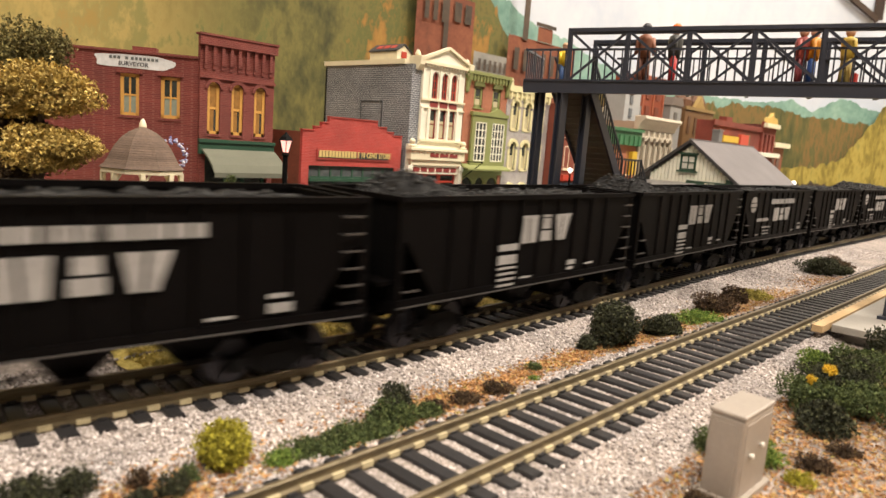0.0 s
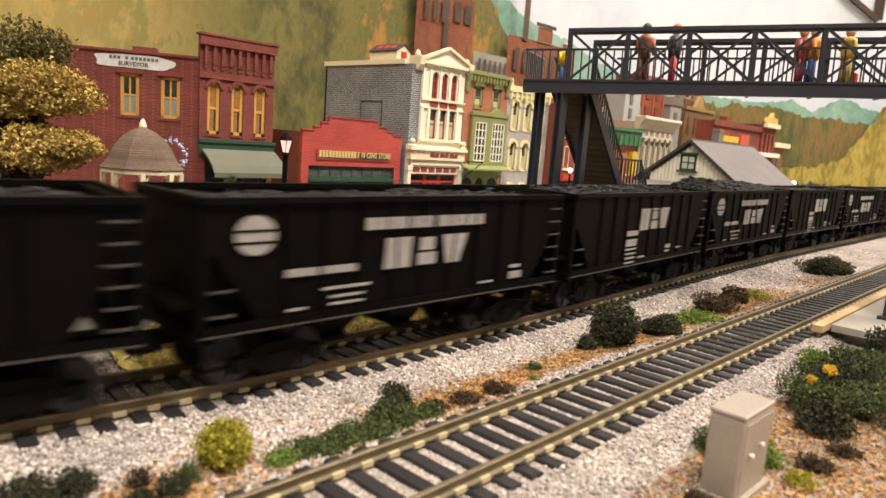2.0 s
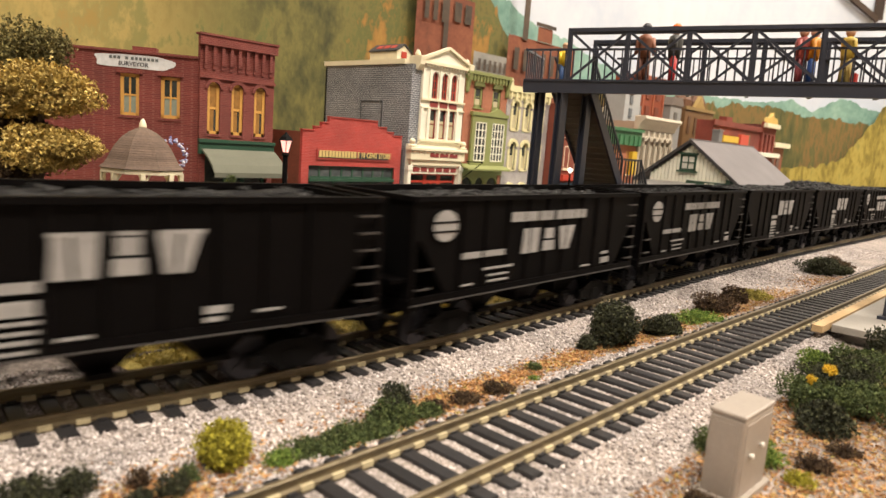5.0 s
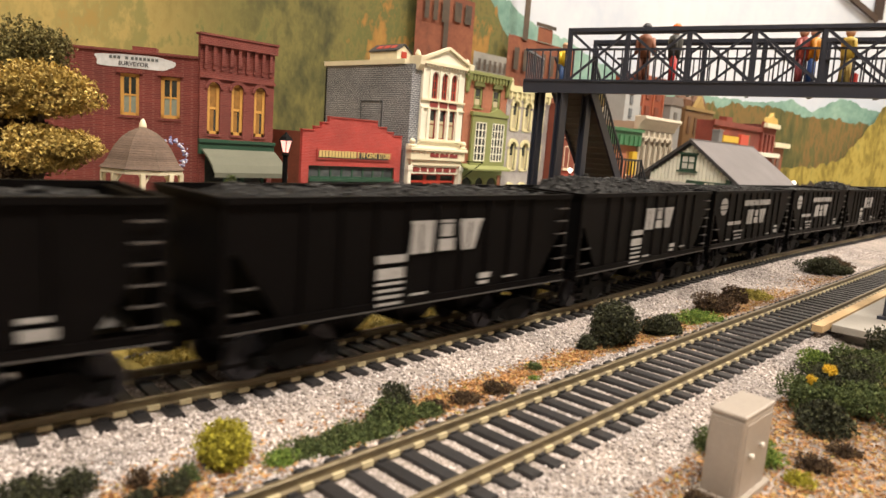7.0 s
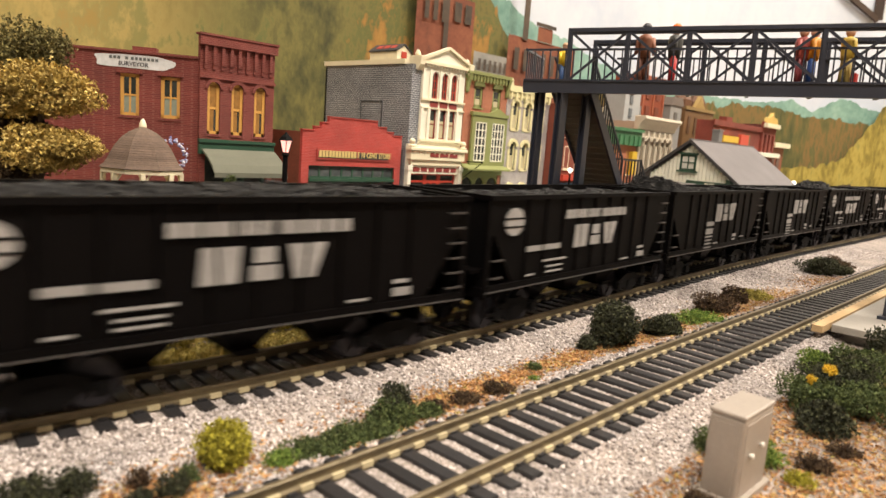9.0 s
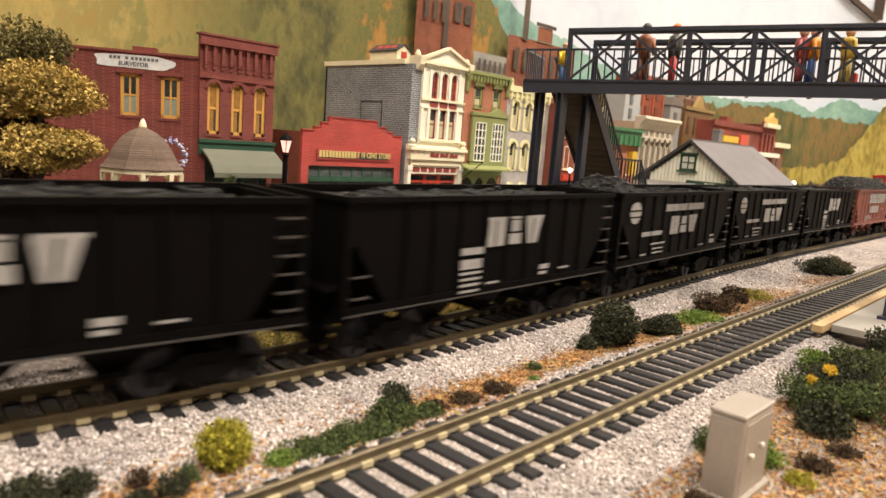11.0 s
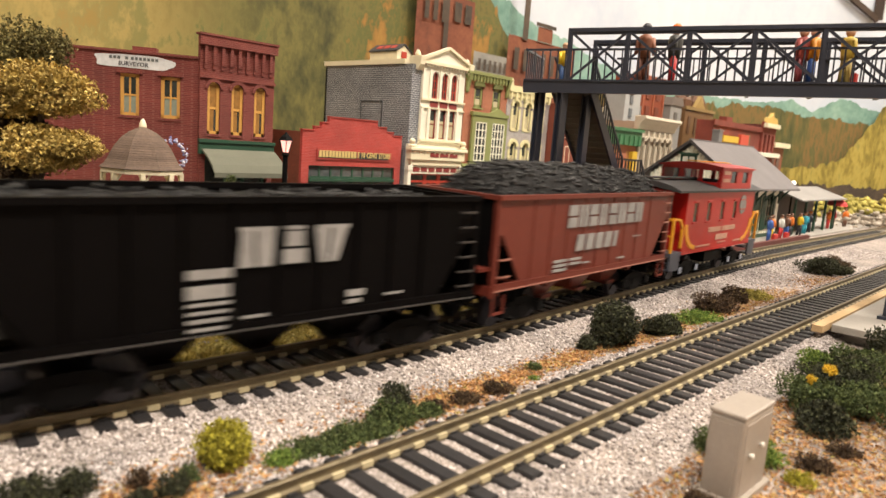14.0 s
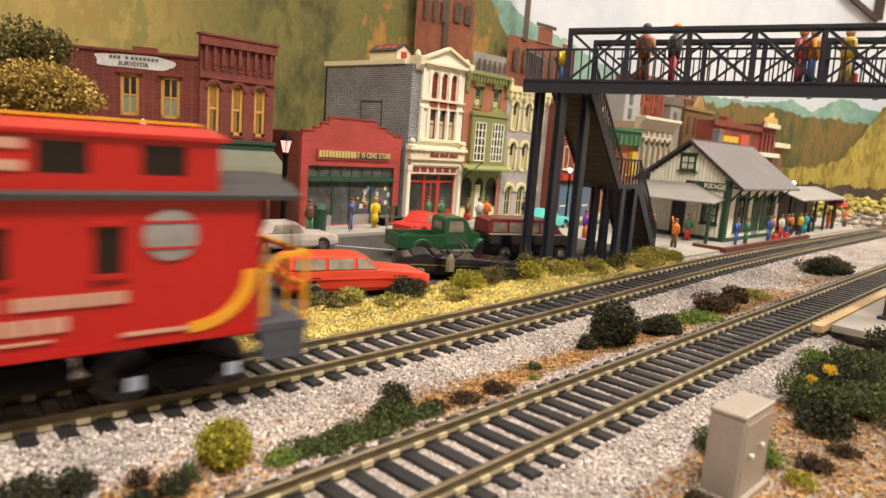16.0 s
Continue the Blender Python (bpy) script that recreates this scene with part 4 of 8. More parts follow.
    part("cupola_roof", Mesh().prism([(-16.8, 54.6), (-16.8, 55.4), (-8, 56.8), (0, 57.2), (8, 56.8), (16.8, 55.4), (16.8, 54.6)], "x", -9, 40.5), CAB_RED, car)
    part("cupola_roof_walk", Mesh().box(-8, 40, -3, 3, 57.4, 58.0), YELLOW, car, "yellow roof walk")
    for x in (10.3, 27.9):
        for sg in (-1, 1):
            part("pane", Mesh().box(x - 4.3, x + 4.3, sg * 15.5 - 0.12, sg * 15.5 + 0.12, 47.6, 53.4), DARK_GLASS, car)
    # platforms, steps and end rails
    for e in (-1, 1):
        part("platform", Mesh().box(e * 48 if e > 0 else -60.5, 60.5 if e > 0 else -48, -16.2, 16.2, 13.4, 15.2), STEP_GREY, car, "blue-grey end platform")
        for sg in (-1, 1):
            part("step", Mesh().box(e * 54.5 - 5.4, e * 54.5 + 5.4, sg * 15.6 - 0.5, sg * 15.6 + 0.5, 7.0, 13.4).box(e * 54.5 - 4.6, e * 54.5 + 4.6, min(sg * 16.2, sg * 11), max(sg * 16.2, sg * 11), 6.6, 7.4).box(e * 54.5 - 4.6, e * 54.5 + 4.6, min(sg * 14, sg * 9), max(sg * 14, sg * 9), 10, 10.8), STEP_GREY, car, "blue-grey steps")
            part("hand_rail", Mesh().bar((e * 59.6, sg * 15.6, 15), (e * 59.6, sg * 15.6, 31), 1.1).bar((e * 49.5, sg * 15.9, 17), (e * 49.5, sg * 15.9, 27), 1.1).bar((e * 59.6, sg * 15.6, 31), (e * 53, sg * 15.8, 30.4), 1.1).bar((e * 53, sg * 15.8, 30.4), (e * 49.5, sg * 15.9, 26.5), 1.1), YELLOW, car, "bright yellow hand rail")
        part("end_rail", Mesh().bar((e * 60, -15.4, 30.6), (e * 60, 15.4, 30.6), 1.2).bar((e * 60, -15.4, 23), (e * 60, 15.4, 23), 0.8).bar((e * 60, -6, 15), (e * 60, -6, 31), 0.8).bar((e * 60, 6, 15), (e * 60, 6, 31), 0.8), YELLOW, car, "yellow end rail")
        part("brake_stand", Mesh().bar((e * 59, 8, 15), (e * 59, 8, 36), 0.9).turn([(3.2, e * 58.6), (3.2, e * 59.2)], 8, 36, 14, "x"), FRAME_DARK, car)
        coupler(car, e * 59, e, FRAME_DARK)
        part("ladder", Mesh().bar((e * 58.5, -13, 31), (e * 58.5, -13, 45), 0.6).bar((e * 58.5, -9, 31), (e * 58.5, -9, 45), 0.6), ROOF_BLACK, car)
    # yellow swooping corner stripes
    for e in (-1, 1):
        arc = []
        for i in range(9):
            a = math.pi / 2 * i / 8
            arc.append((e * (33.5 + 14.3 * math.sin(a)), 28.0 - 12.6 * math.cos(a)))
        poly = [(e * 33, 15.3)] + arc[1:] + [(e * 44.6, 28)] + [(e * (33.2 + 11.4 * math.sin(math.pi / 2 * i / 8)), 28.0 - 10.4 * math.cos(math.pi / 2 * i / 8)) for i in range(7, -1, -1)]
        part("corner_stripe", Mesh().prism(poly, "y", -16.55, -16.2), YELLOW, car, "yellow swooping corner stripe")
    y = -16.6
    pale = paint("caboose_lettering", (0.52, 0.30, 0.22), 0.5, 0.15)
    plates("herald", LETTER, car, [disc(29.2, 36.0, 5.3, 5.2)], y)
    plates("herald_bar", CAB_RED, car, [rect(24.4, 34, 38.4, 38.9), rect(24.4, 34, 33.2, 33.7)], y - 0.15)
    plates("mark", pale, car, [rect(-17.4 + 2.14 * k, -17.4 + 2.14 * k + 1.85, 23.0, 25.4) for k in range(18) if k != 8], y)
    plates("number_bar", pale, car, [rect(-6.4 + 3.5 * k, -6.4 + 3.5 * k + 2.9, 18.6, 21.4) for k in range(5)], y)
    plates("mark", pale, car, [rect(-3, 8, 16.8, 17.3), rect(-32, -14, 16.2, 17.0), rect(20, 33, 16.2, 17.0)], y)
    plates("mark", pale, car, [rect(-5.6, 4.2, 51.8, 53.6), rect(-5.6, 4.2, 48.0, 49.8)], -16.4)
    wheels = truck(car, -33) + truck(car, 33)
    # blue-grey plates hold the highlights of the journal boxes in their colour
    for x in (-43.2, -22.8, 22.8, 43.2):
        part("journal_highlight", Mesh().box(x - 1.5, x + 1.5, -14.9, -14.5, 4.2, 7.0), hue((0.30, 0.34, 0.44)), car, "blue-grey highlight plate on the journal")
    part("underframe", Mesh().box(-56, 56, -5, 5, 9.6, 13.6).box(-12, 12, -14, 14, 7.0, 12), FRAME_DARK, car)
    return car, wheels


PITCH, SPEED = 135.44, 161.6
LEAD = 104.5  # the coupling behind the last black hopper, at 14.3 s
KINDS = "CRRCCRRCCRRCRCRCCR"
LOADS = ["low", "low", "hump", "low", "hump", "low", "mid", "heap", "mid", "low", "low", "low", "heap", "mid", "low", "hump", "hump", "low"]


TRAIN = []


def train():
    for k in range(1, 19):
        kind = KINDS[k - 1]
        car, wh = hopper("hopper_car", "black steel coal hopper with white lettering " + ("and round herald" if kind == "R" else "and number column"), BLACK, LOADS[k - 1], letters_round if kind == "R" else letters_column, k * 3.7, mm(0, 0), 9, 0.7)
        TRAIN.append((car, LEAD - PITCH * (k - 0.5), 42.0, wh))
    car, wh = hopper("hopper_car", "oxide red steel coal hopper heaped with coal", MAROON, "full", letters_maroon, 2.2, mm(0, 0), 9, 0.35, 2.5)
    TRAIN.append((car, 171.5, 42.0, wh))
    car, wh = caboose(mm(0, 0))
    TRAIN.append((car, 305.0, 33.0, wh))


def car_pose(s, half):
    """A car's place: both truck centres stand on the track's centre line."""
    xa, ya, _ = on_line(s - half)
    xb, yb, _ = on_line(s + half)
    return mm((xa + xb) / 2, (ya + yb) / 2, RAIL_TOP, 0, 0, math.degrees(math.atan2(yb - ya, xb - xa)))


train()


# ---- painted scenery on the backdrop ----
def painted_box(parent, s0, s1, z0, z1, mat, off, name):
    m = Mesh()
    n = max(2, int((s1 - s0) / 20) + 1)
    vs = []
    for s in np.linspace(s0, s1, n):
        vs += [on_drop(s, z0, off), on_drop(s, z1, off)]
    m.add(vs, [(2 * i, 2 * i + 2, 2 * i + 3, 2 * i + 1) for i in range(n - 1)])
    return part(name, m, mat, parent)


def scenery():
    painted_hill("painted_mountain", M_TEAL, [(560, 330), (690, 262), (730, 246), (790, 226), (860, 222), (960, 200), (1100, 178), (1370, 176), (1455, 186), (1500, 168), (1560, 200), (1600, 190), (1640, 180), (1760, 150)], 40, 3, "hazy teal mountain painted on the backdrop", 0.5)
    painted_hill("painted_forest", M_AUTUMN, [(420, 260), (560, 272), (640, 262), (690, 236), (715, 205), (820, 190), (900, 150), (1000, 158), (1100, 165), (1250, 160), (1400, 172), (1460, 160), (1550, 158), (1640, 150), (1760, 160)], 20, 7, "autumn forest slope in rust and green painted on the backdrop")
    painted_hill("painted_hillside", M_HILLSIDE, [(-700, 300), (0, 330), (280, 330), (400, 320), (560, 310), (640, 262), (690, 236), (712, 190), (740, 120), (800, 60)], -3, 11, "yellow ochre wooded hillside painted on the backdrop")
    painted_hill("painted_straw_hill", M_STRAW, [(1400, 20), (1440, 58), (1500, 60), (1575, 84), (1605, 130), (1645, 190), (1670, 212), (1760, 235), (1900, 220), (2100, 200)], -3, 19, "straw yellow hill painted on the backdrop")
    painted_hill("painted_thicket", M_SHADE, [(1380, 16), (1480, 28), (1560, 30), (1700, 32), (1800, 30)], -3, 23, "dark thicket at the foot of the painted hill")
    mill = painted_box(None, 541, 586, 60, 330, M_BRICK, 22, "painted_mill")
    tagged(mill, "tall brown brick mill painted on the backdrop", "painted mill", "", "structure")
    painted_box(mill, 588, 637, 60, 228, M_BRICK, 23, "wing")
    painted_box(mill, 584, 592, 60, 300, M_SHADE, 24, "corner_shade")
    for k in range(3):
        painted_box(mill, 551 + 14 * k, 558 + 14 * k, 196, 222, M_SHADE, 25, "painted_window")
        painted_box(mill, 551 + 14 * k, 558 + 14 * k, 236, 262, M_SHADE, 25, "painted_window")
    for k in range(2):
        painted_box(mill, 600 + 18 * k, 612 + 18 * k, 200, 222, M_SHADE, 25, "painted_window")
    plant = painted_box(None, 707, 862, 60, 203, M_BRICK, 22, "painted_factory")
    tagged(plant, "brown brick factory with a tall stack painted on the backdrop", "painted factory", "", "structure")
    painted_box(plant, 733, 745, 200, 330, M_SHADE, 24, "stack")
    painted_box(plant, 766, 800, 203, 222, M_BRICK, 24, "roof_house")
    painted_box(plant, 760, 806, 222, 227, M_SHADE, 25, "cap")
    for k in range(7):
        painted_box(plant, 718 + 20 * k, 728 + 20 * k, 160, 188, M_SHADE, 25, "painted_window")
    shed = painted_box(None, 640, 704, 60, 172, M_GREY, 24, "painted_shed")
    tagged(shed, "pale grey shed painted on the backdrop", "painted shed", "", "structure")
    for k in range(6):
        painted_box(shed, 646 + 10 * k, 651 + 10 * k, 150, 164, M_SHADE, 27, "painted_window")


# ---- street ----
def street():
    tagged(part("road", Mesh().box(-60, 1250, 186, 322, -4, -1.0), ASPHALT, None, "dark grey asphalt street and parking ground"), "", "road", "", "structure")
    pav = thing("pavement", "pale grey concrete pavement with a kerb before the shops", "pavement", None, "", "structure")
    me = Mesh().box(-14.7, 14.7, 325.5, 356, -3.5, 0.7).data("paving_slab", CONCRETE)
    kerb = Mesh().box(-14.8, 14.8, 321.6, 325.3, -3.5, 0.8).data("kerb_stone", CONCRETE)
    for k in range(24):
        part("paving_slab", me, CONCRETE, pav, at=mm(105 + 30 * k, 0))
        part("kerb_stone", kerb, CONCRETE, pav, at=mm(105 + 30 * k, 0))
    tagged(part("town_ground", Mesh().box(-600, 1650, 322, 596, -5, -0.4), SOIL, None, "brown earth under the town"), "", "ground", "", "structure")
    for x0, y0, x1, y1 in ((228, 300, 262, 262), (268, 262, 250, 240), (300, 262, 318, 290), (350, 262, 372, 300), (150, 206, 165, 184)):
        tagged(part("road_line", Mesh().bar((x0, y0, -0.95), (x1, y1, -0.95), 1.3, 0.12), ROAD_WHITE, None, "worn white parking line on the asphalt"), "", "road marking", "parking lines", "structure")
    tagged(part("parking_kerb", Mesh().bar((100, 189.5, -0.6), (176, 183, -0.6), 1.8, 1.8), CONCRETE, None, "pale kerb at the edge of the parking ground"), "", "kerb", "", "structure")


# ---- buildings ----
def pierced(x0, x1, z0, z1, y0, y1, holes):
    """A wall with rectangular openings right through it."""
    m = Mesh()
    holes = [(max(h[0], x0), min(h[1], x1), max(h[2], z0), min(h[3], z1)) for h in holes if h[0] < x1 and h[1] > x0 and h[2] < z1 and h[3] > z0]
    xs = sorted({x0, x1, *[h[0] for h in holes], *[h[1] for h in holes]})
    zs = sorted({z0, z1, *[h[2] for h in holes], *[h[3] for h in holes]})
    for a, b in zip(xs, xs[1:]):
        run = None
        for c, d in zip(zs, zs[1:]):
            inside = any(h[0] <= a + 1e-6 and b <= h[1] + 1e-6 and h[2] <= c + 1e-6 and d <= h[3] + 1e-6 for h in holes)
            if inside:
                if run:
                    m.box(a, b, y0, y1, *run)
                run = None
            else:
                run = (run[0] if run else c, d)
        if run:
            m.box(a, b, y0, y1, *run)
    return m


def arch_fill(w, h, y0, y1, n=10):
    r = w / 2
    arc = [(r * math.cos(math.pi * i / n), h - r + r * math.sin(math.pi * i / n)) for i in range(n + 1)]
    m = Mesh()
    for i in range(n):
        (xa, za), (xb, zb) = arc[i], arc[i + 1]
        m.prism([(xa, za), (xb, zb), (xb, h + 0.01), (xa, h + 0.01)], "y", y0, y1)
    return m


def arch_hood(w, h, t, y0, y1, n=12):
    r, m = w / 2, Mesh()
    for i in range(n):
        a, b = math.pi * i / n, math.pi * (i + 1) / n
        m.prism([(r * math.cos(a), h - r + r * math.sin(a)), (r * math.cos(b), h - r + r * math.sin(b)), ((r + t) * math.cos(b), h - r + (r + t) * math.sin(b)), ((r + t) * math.cos(a), h - r + (r + t) * math.sin(a))], "y", y0, y1)
    return m


def window(parent, at, w, h, mat, arch=None, nx=1, nz=2, sill=None, bar=0.55, back=0.9, pane=None, blind=0.0, frame_w=None):
    """A sash window in an opening whose sill stands at the origin; y=0 is the wall's face, y>0 inside."""
    f = frame_w or 0.8
    m = Mesh().box(-w / 2, -w / 2 + f, 0.3, 1.2, 0, h).box(w / 2 - f, w / 2, 0.3, 1.2, 0, h).box(-w / 2, w / 2, 0.3, 1.2, 0, f).box(-w / 2, w / 2, 0.3, 1.2, h - f, h)
    for k in range(1, nx):
        x = -w / 2 + w * k / nx
        m.box(x - bar / 2, x + bar / 2, 0.5, 1.1, 0, h)
    for k in range(1, nz):
        z = h * k / nz
        m.box(-w / 2, w / 2, 0.45, 1.15, z - bar / 2, z + bar / 2)
    win = part("window", m, mat, parent, at=at)
    part("pane", Mesh().box(-w / 2 + 0.2, w / 2 - 0.2, back, back + 0.15, 0.2, h - 0.2), pane or GLASS, win)
    if blind:
        part("blind", Mesh().box(-w / 2 + f, w / 2 - f, back - 0.12, back - 0.04, f, h * blind), BLIND, win, "drawn pale blind")
    if sill:
        part("sill", Mesh().box(-w / 2 - 0.8, w / 2 + 0.8, -0.9, 0.6, -1.2, 0), sill, win)
    if arch:
        part("arch", arch_fill(w, h, 0.0, 1.4), arch, win)
    return win


def shell(x0, x1, y0, y1, z0, z1, roof_z, t=2.2, front=True):
    """Side and rear walls (no front) of a building."""
    return Mesh().box(x0, x0 + t, y0, y1, z0, z1).box(x1 - t, x1, y0, y1, z0, z1).box(x0, x1, y1 - t, y1, z0, z1)


def surveyor_house():
    b = thing("brick_corner_house", "dark red brick two-storey corner house with arched windows and awning", "house")
    y = 354
    holes = [(x - 3.6, x + 3.6, 55, 83) for x in (184.6, 198.8, 213.0)] + [(180, 219, 1, 44)]
    part("wall", pierced(176.5, 222, -1, 106.5, y, y + 2.4, holes), BRICK_RED, b)
    for x in (184.6, 198.8, 213.0):
        window(b, mm(x, y + 0.4, 55), 7.2, 28, OCHRE, BRICK_RED, 1, 2, BRICK_RED, 1.4, frame_w=1.7)
        part("curtain", Mesh().box(x - 3.2, x + 0.6, y + 1.1, y + 1.25, 56, 82).box(x + 0.6, x + 3.2, y + 1.1, y + 1.25, 69, 82), CURTAIN, b, "ochre curtain behind the sash")
        part("arch_hood", arch_hood(7.2, 28, 1.8, -0.8, 0.2), BRICK_RED, b, at=mm(x, y, 55))
    for k in range(9):
        x = 179.4 + 4.95 * k
        part("corbel", Mesh().box(x - 0.9, x + 0.9, y - 1.4, y, 92, 102).box(x - 0.9, x + 0.9, y - 0.8, y, 89.5, 92), BRICK_RED, b)
    part("cornice", Mesh().box(175.6, 222.9, y - 2.0, y + 0.2, 102, 106.9).box(175.2, 223.3, y - 2.5, y + 2.6, 106.9, 108), BRICK_RED, b)
    part("string_course", Mesh().box(176, 222.4, y - 0.9, y, 84.6, 86.2), BRICK_RED, b)
    # flank wall stands askew
    ang = 145.85
    flank = mm(176.5, 356.0, 0, 0, 0, ang) @ Matrix.Diagonal((1, -1, 1, 1))
    fl = pierced(0, 78, -1, 94.0, 0, 2.4, [(9.2, 18.9, 61.5, 83.4), (29.6, 39.0, 61.8, 83.4)])
    m = Mesh()
    for v in fl.v:
        q = (flank @ Vector((v[0] * 0.001, v[1] * 0.001, v[2] * 0.001))) * 1000
        m.v.append(tuple(q))
    m.f, m.m, m.n = fl.f, fl.m, fl.n
    part("wall", m, BRICK_RED, b)
    face = mm(176.5, 356.0, 0, 0, 0, ang + 180)
    for u, w in ((14.0, 9.7), (34.3, 9.4)):
        window(b, face @ mm(-u, 0.4, 61.6), w, 21.8, OCHRE, None, 2, 2, BRICK_RED, 0.9, frame_w=1.7)
        part("blind", Mesh().box(-w / 2 + 1.4, w / 2 - 1.4, 0.72, 0.8, 1.5, 10.6), PALE_BLIND, b, "drawn pale blind", at=face @ mm(-u, 0.4, 61.6))
        part("lintel", Mesh().box(-w / 2 - 1.8, w / 2 + 1.8, -1.0, 0.2, 22.0, 24.2), BRICK_RED, b, at=face @ mm(-u, 0, 61.6))
    part("coping", Mesh().box(-78, 0, -0.9, 3.2, 94.0, 95.4), BRICK_RED, b, at=face)
    part("chimney", Mesh().box(-33.5, -21.5, 2, 8, 93, 97.8), BRICK_RED, b, at=face)
    part("roof", Mesh().prism([(178, 358.5), (219.5, 357), (219.5, 430), (113, 430), (114, 401)], "z", 90, 92), ROOF_BLACK, b)
    part("wall", Mesh().box(112, 222, 430, 432.4, -1, 94), BRICK_RED, b)
    part("wall", Mesh().box(219.6, 222, 356.4, 430, -1, 96), BRICK_RED, b)
    # flaking painted sign on the flank
    pts = []
    for i in range(30):
        a = 2 * math.pi * i / 30
        r = 1 + 0.06 * math.sin(5 * a + 1)
        pts.append((-31.8 + 19.4 * r * math.copysign(abs(math.cos(a)) ** 0.5, math.cos(a)), 89.6 + 3.4 * r * math.copysign(abs(math.sin(a)) ** 0.6, math.sin(a))))
    sg = part("wall_sign", Mesh().prism(pts, "y", -0.3, -0.05), SIGN_WHITE, b, "flaking white painted wall sign", at=face)
    for k, (a, c) in enumerate(((-44.2, -38), (-36.4, -34.4), (-33.6, -18.4))):
        for i in range(int((c - a) / 2.0)):
            part("name_bar", Mesh().box(a + 2.0 * i, a + 2.0 * i + 1.4, -0.5, -0.28, 90.5, 92.0), hue((0.09, 0.10, 0.10)), sg)
    words("lettering", "SURVEYOR", 3.0, INK, sg, mm(-32.4, -0.4, 88.3), 0.05, 1.0)
    # shop front with fascia and awning
    part("fascia", Mesh().box(176.0, 222.4, y - 1.6, y + 0.4, 44, 51).box(175.6, 222.8, y - 2.4, y, 50.4, 52.2), DK_GREEN, b, "dark green fascia")
    part("shop_front", pierced(180, 219, 1, 44, y + 3, y + 4, [(182, 193, 8, 40), (206, 217, 8, 40), (195, 204, 2, 38)]), DK_GREEN, b)
    part("shop_glass", Mesh().box(180, 219, y + 4.4, y + 4.8, 1, 44), GLASS, b)
    part("awning", Mesh().prism([(y - 2.2, 46.2), (y - 2.4, 47.0), (y - 9, 43.4), (y - 14, 39.2), (y - 17, 35.0), (y - 16.4, 34.6), (y - 13, 38.6), (y - 8.4, 42.4)], "x", 177, 222), AWNING, b, "grey-green canvas awning", bevel=0.2)
    part("valance", Mesh().box(177, 222, y - 17.3, y - 16.8, 32.6, 35.2), AWNING, b)


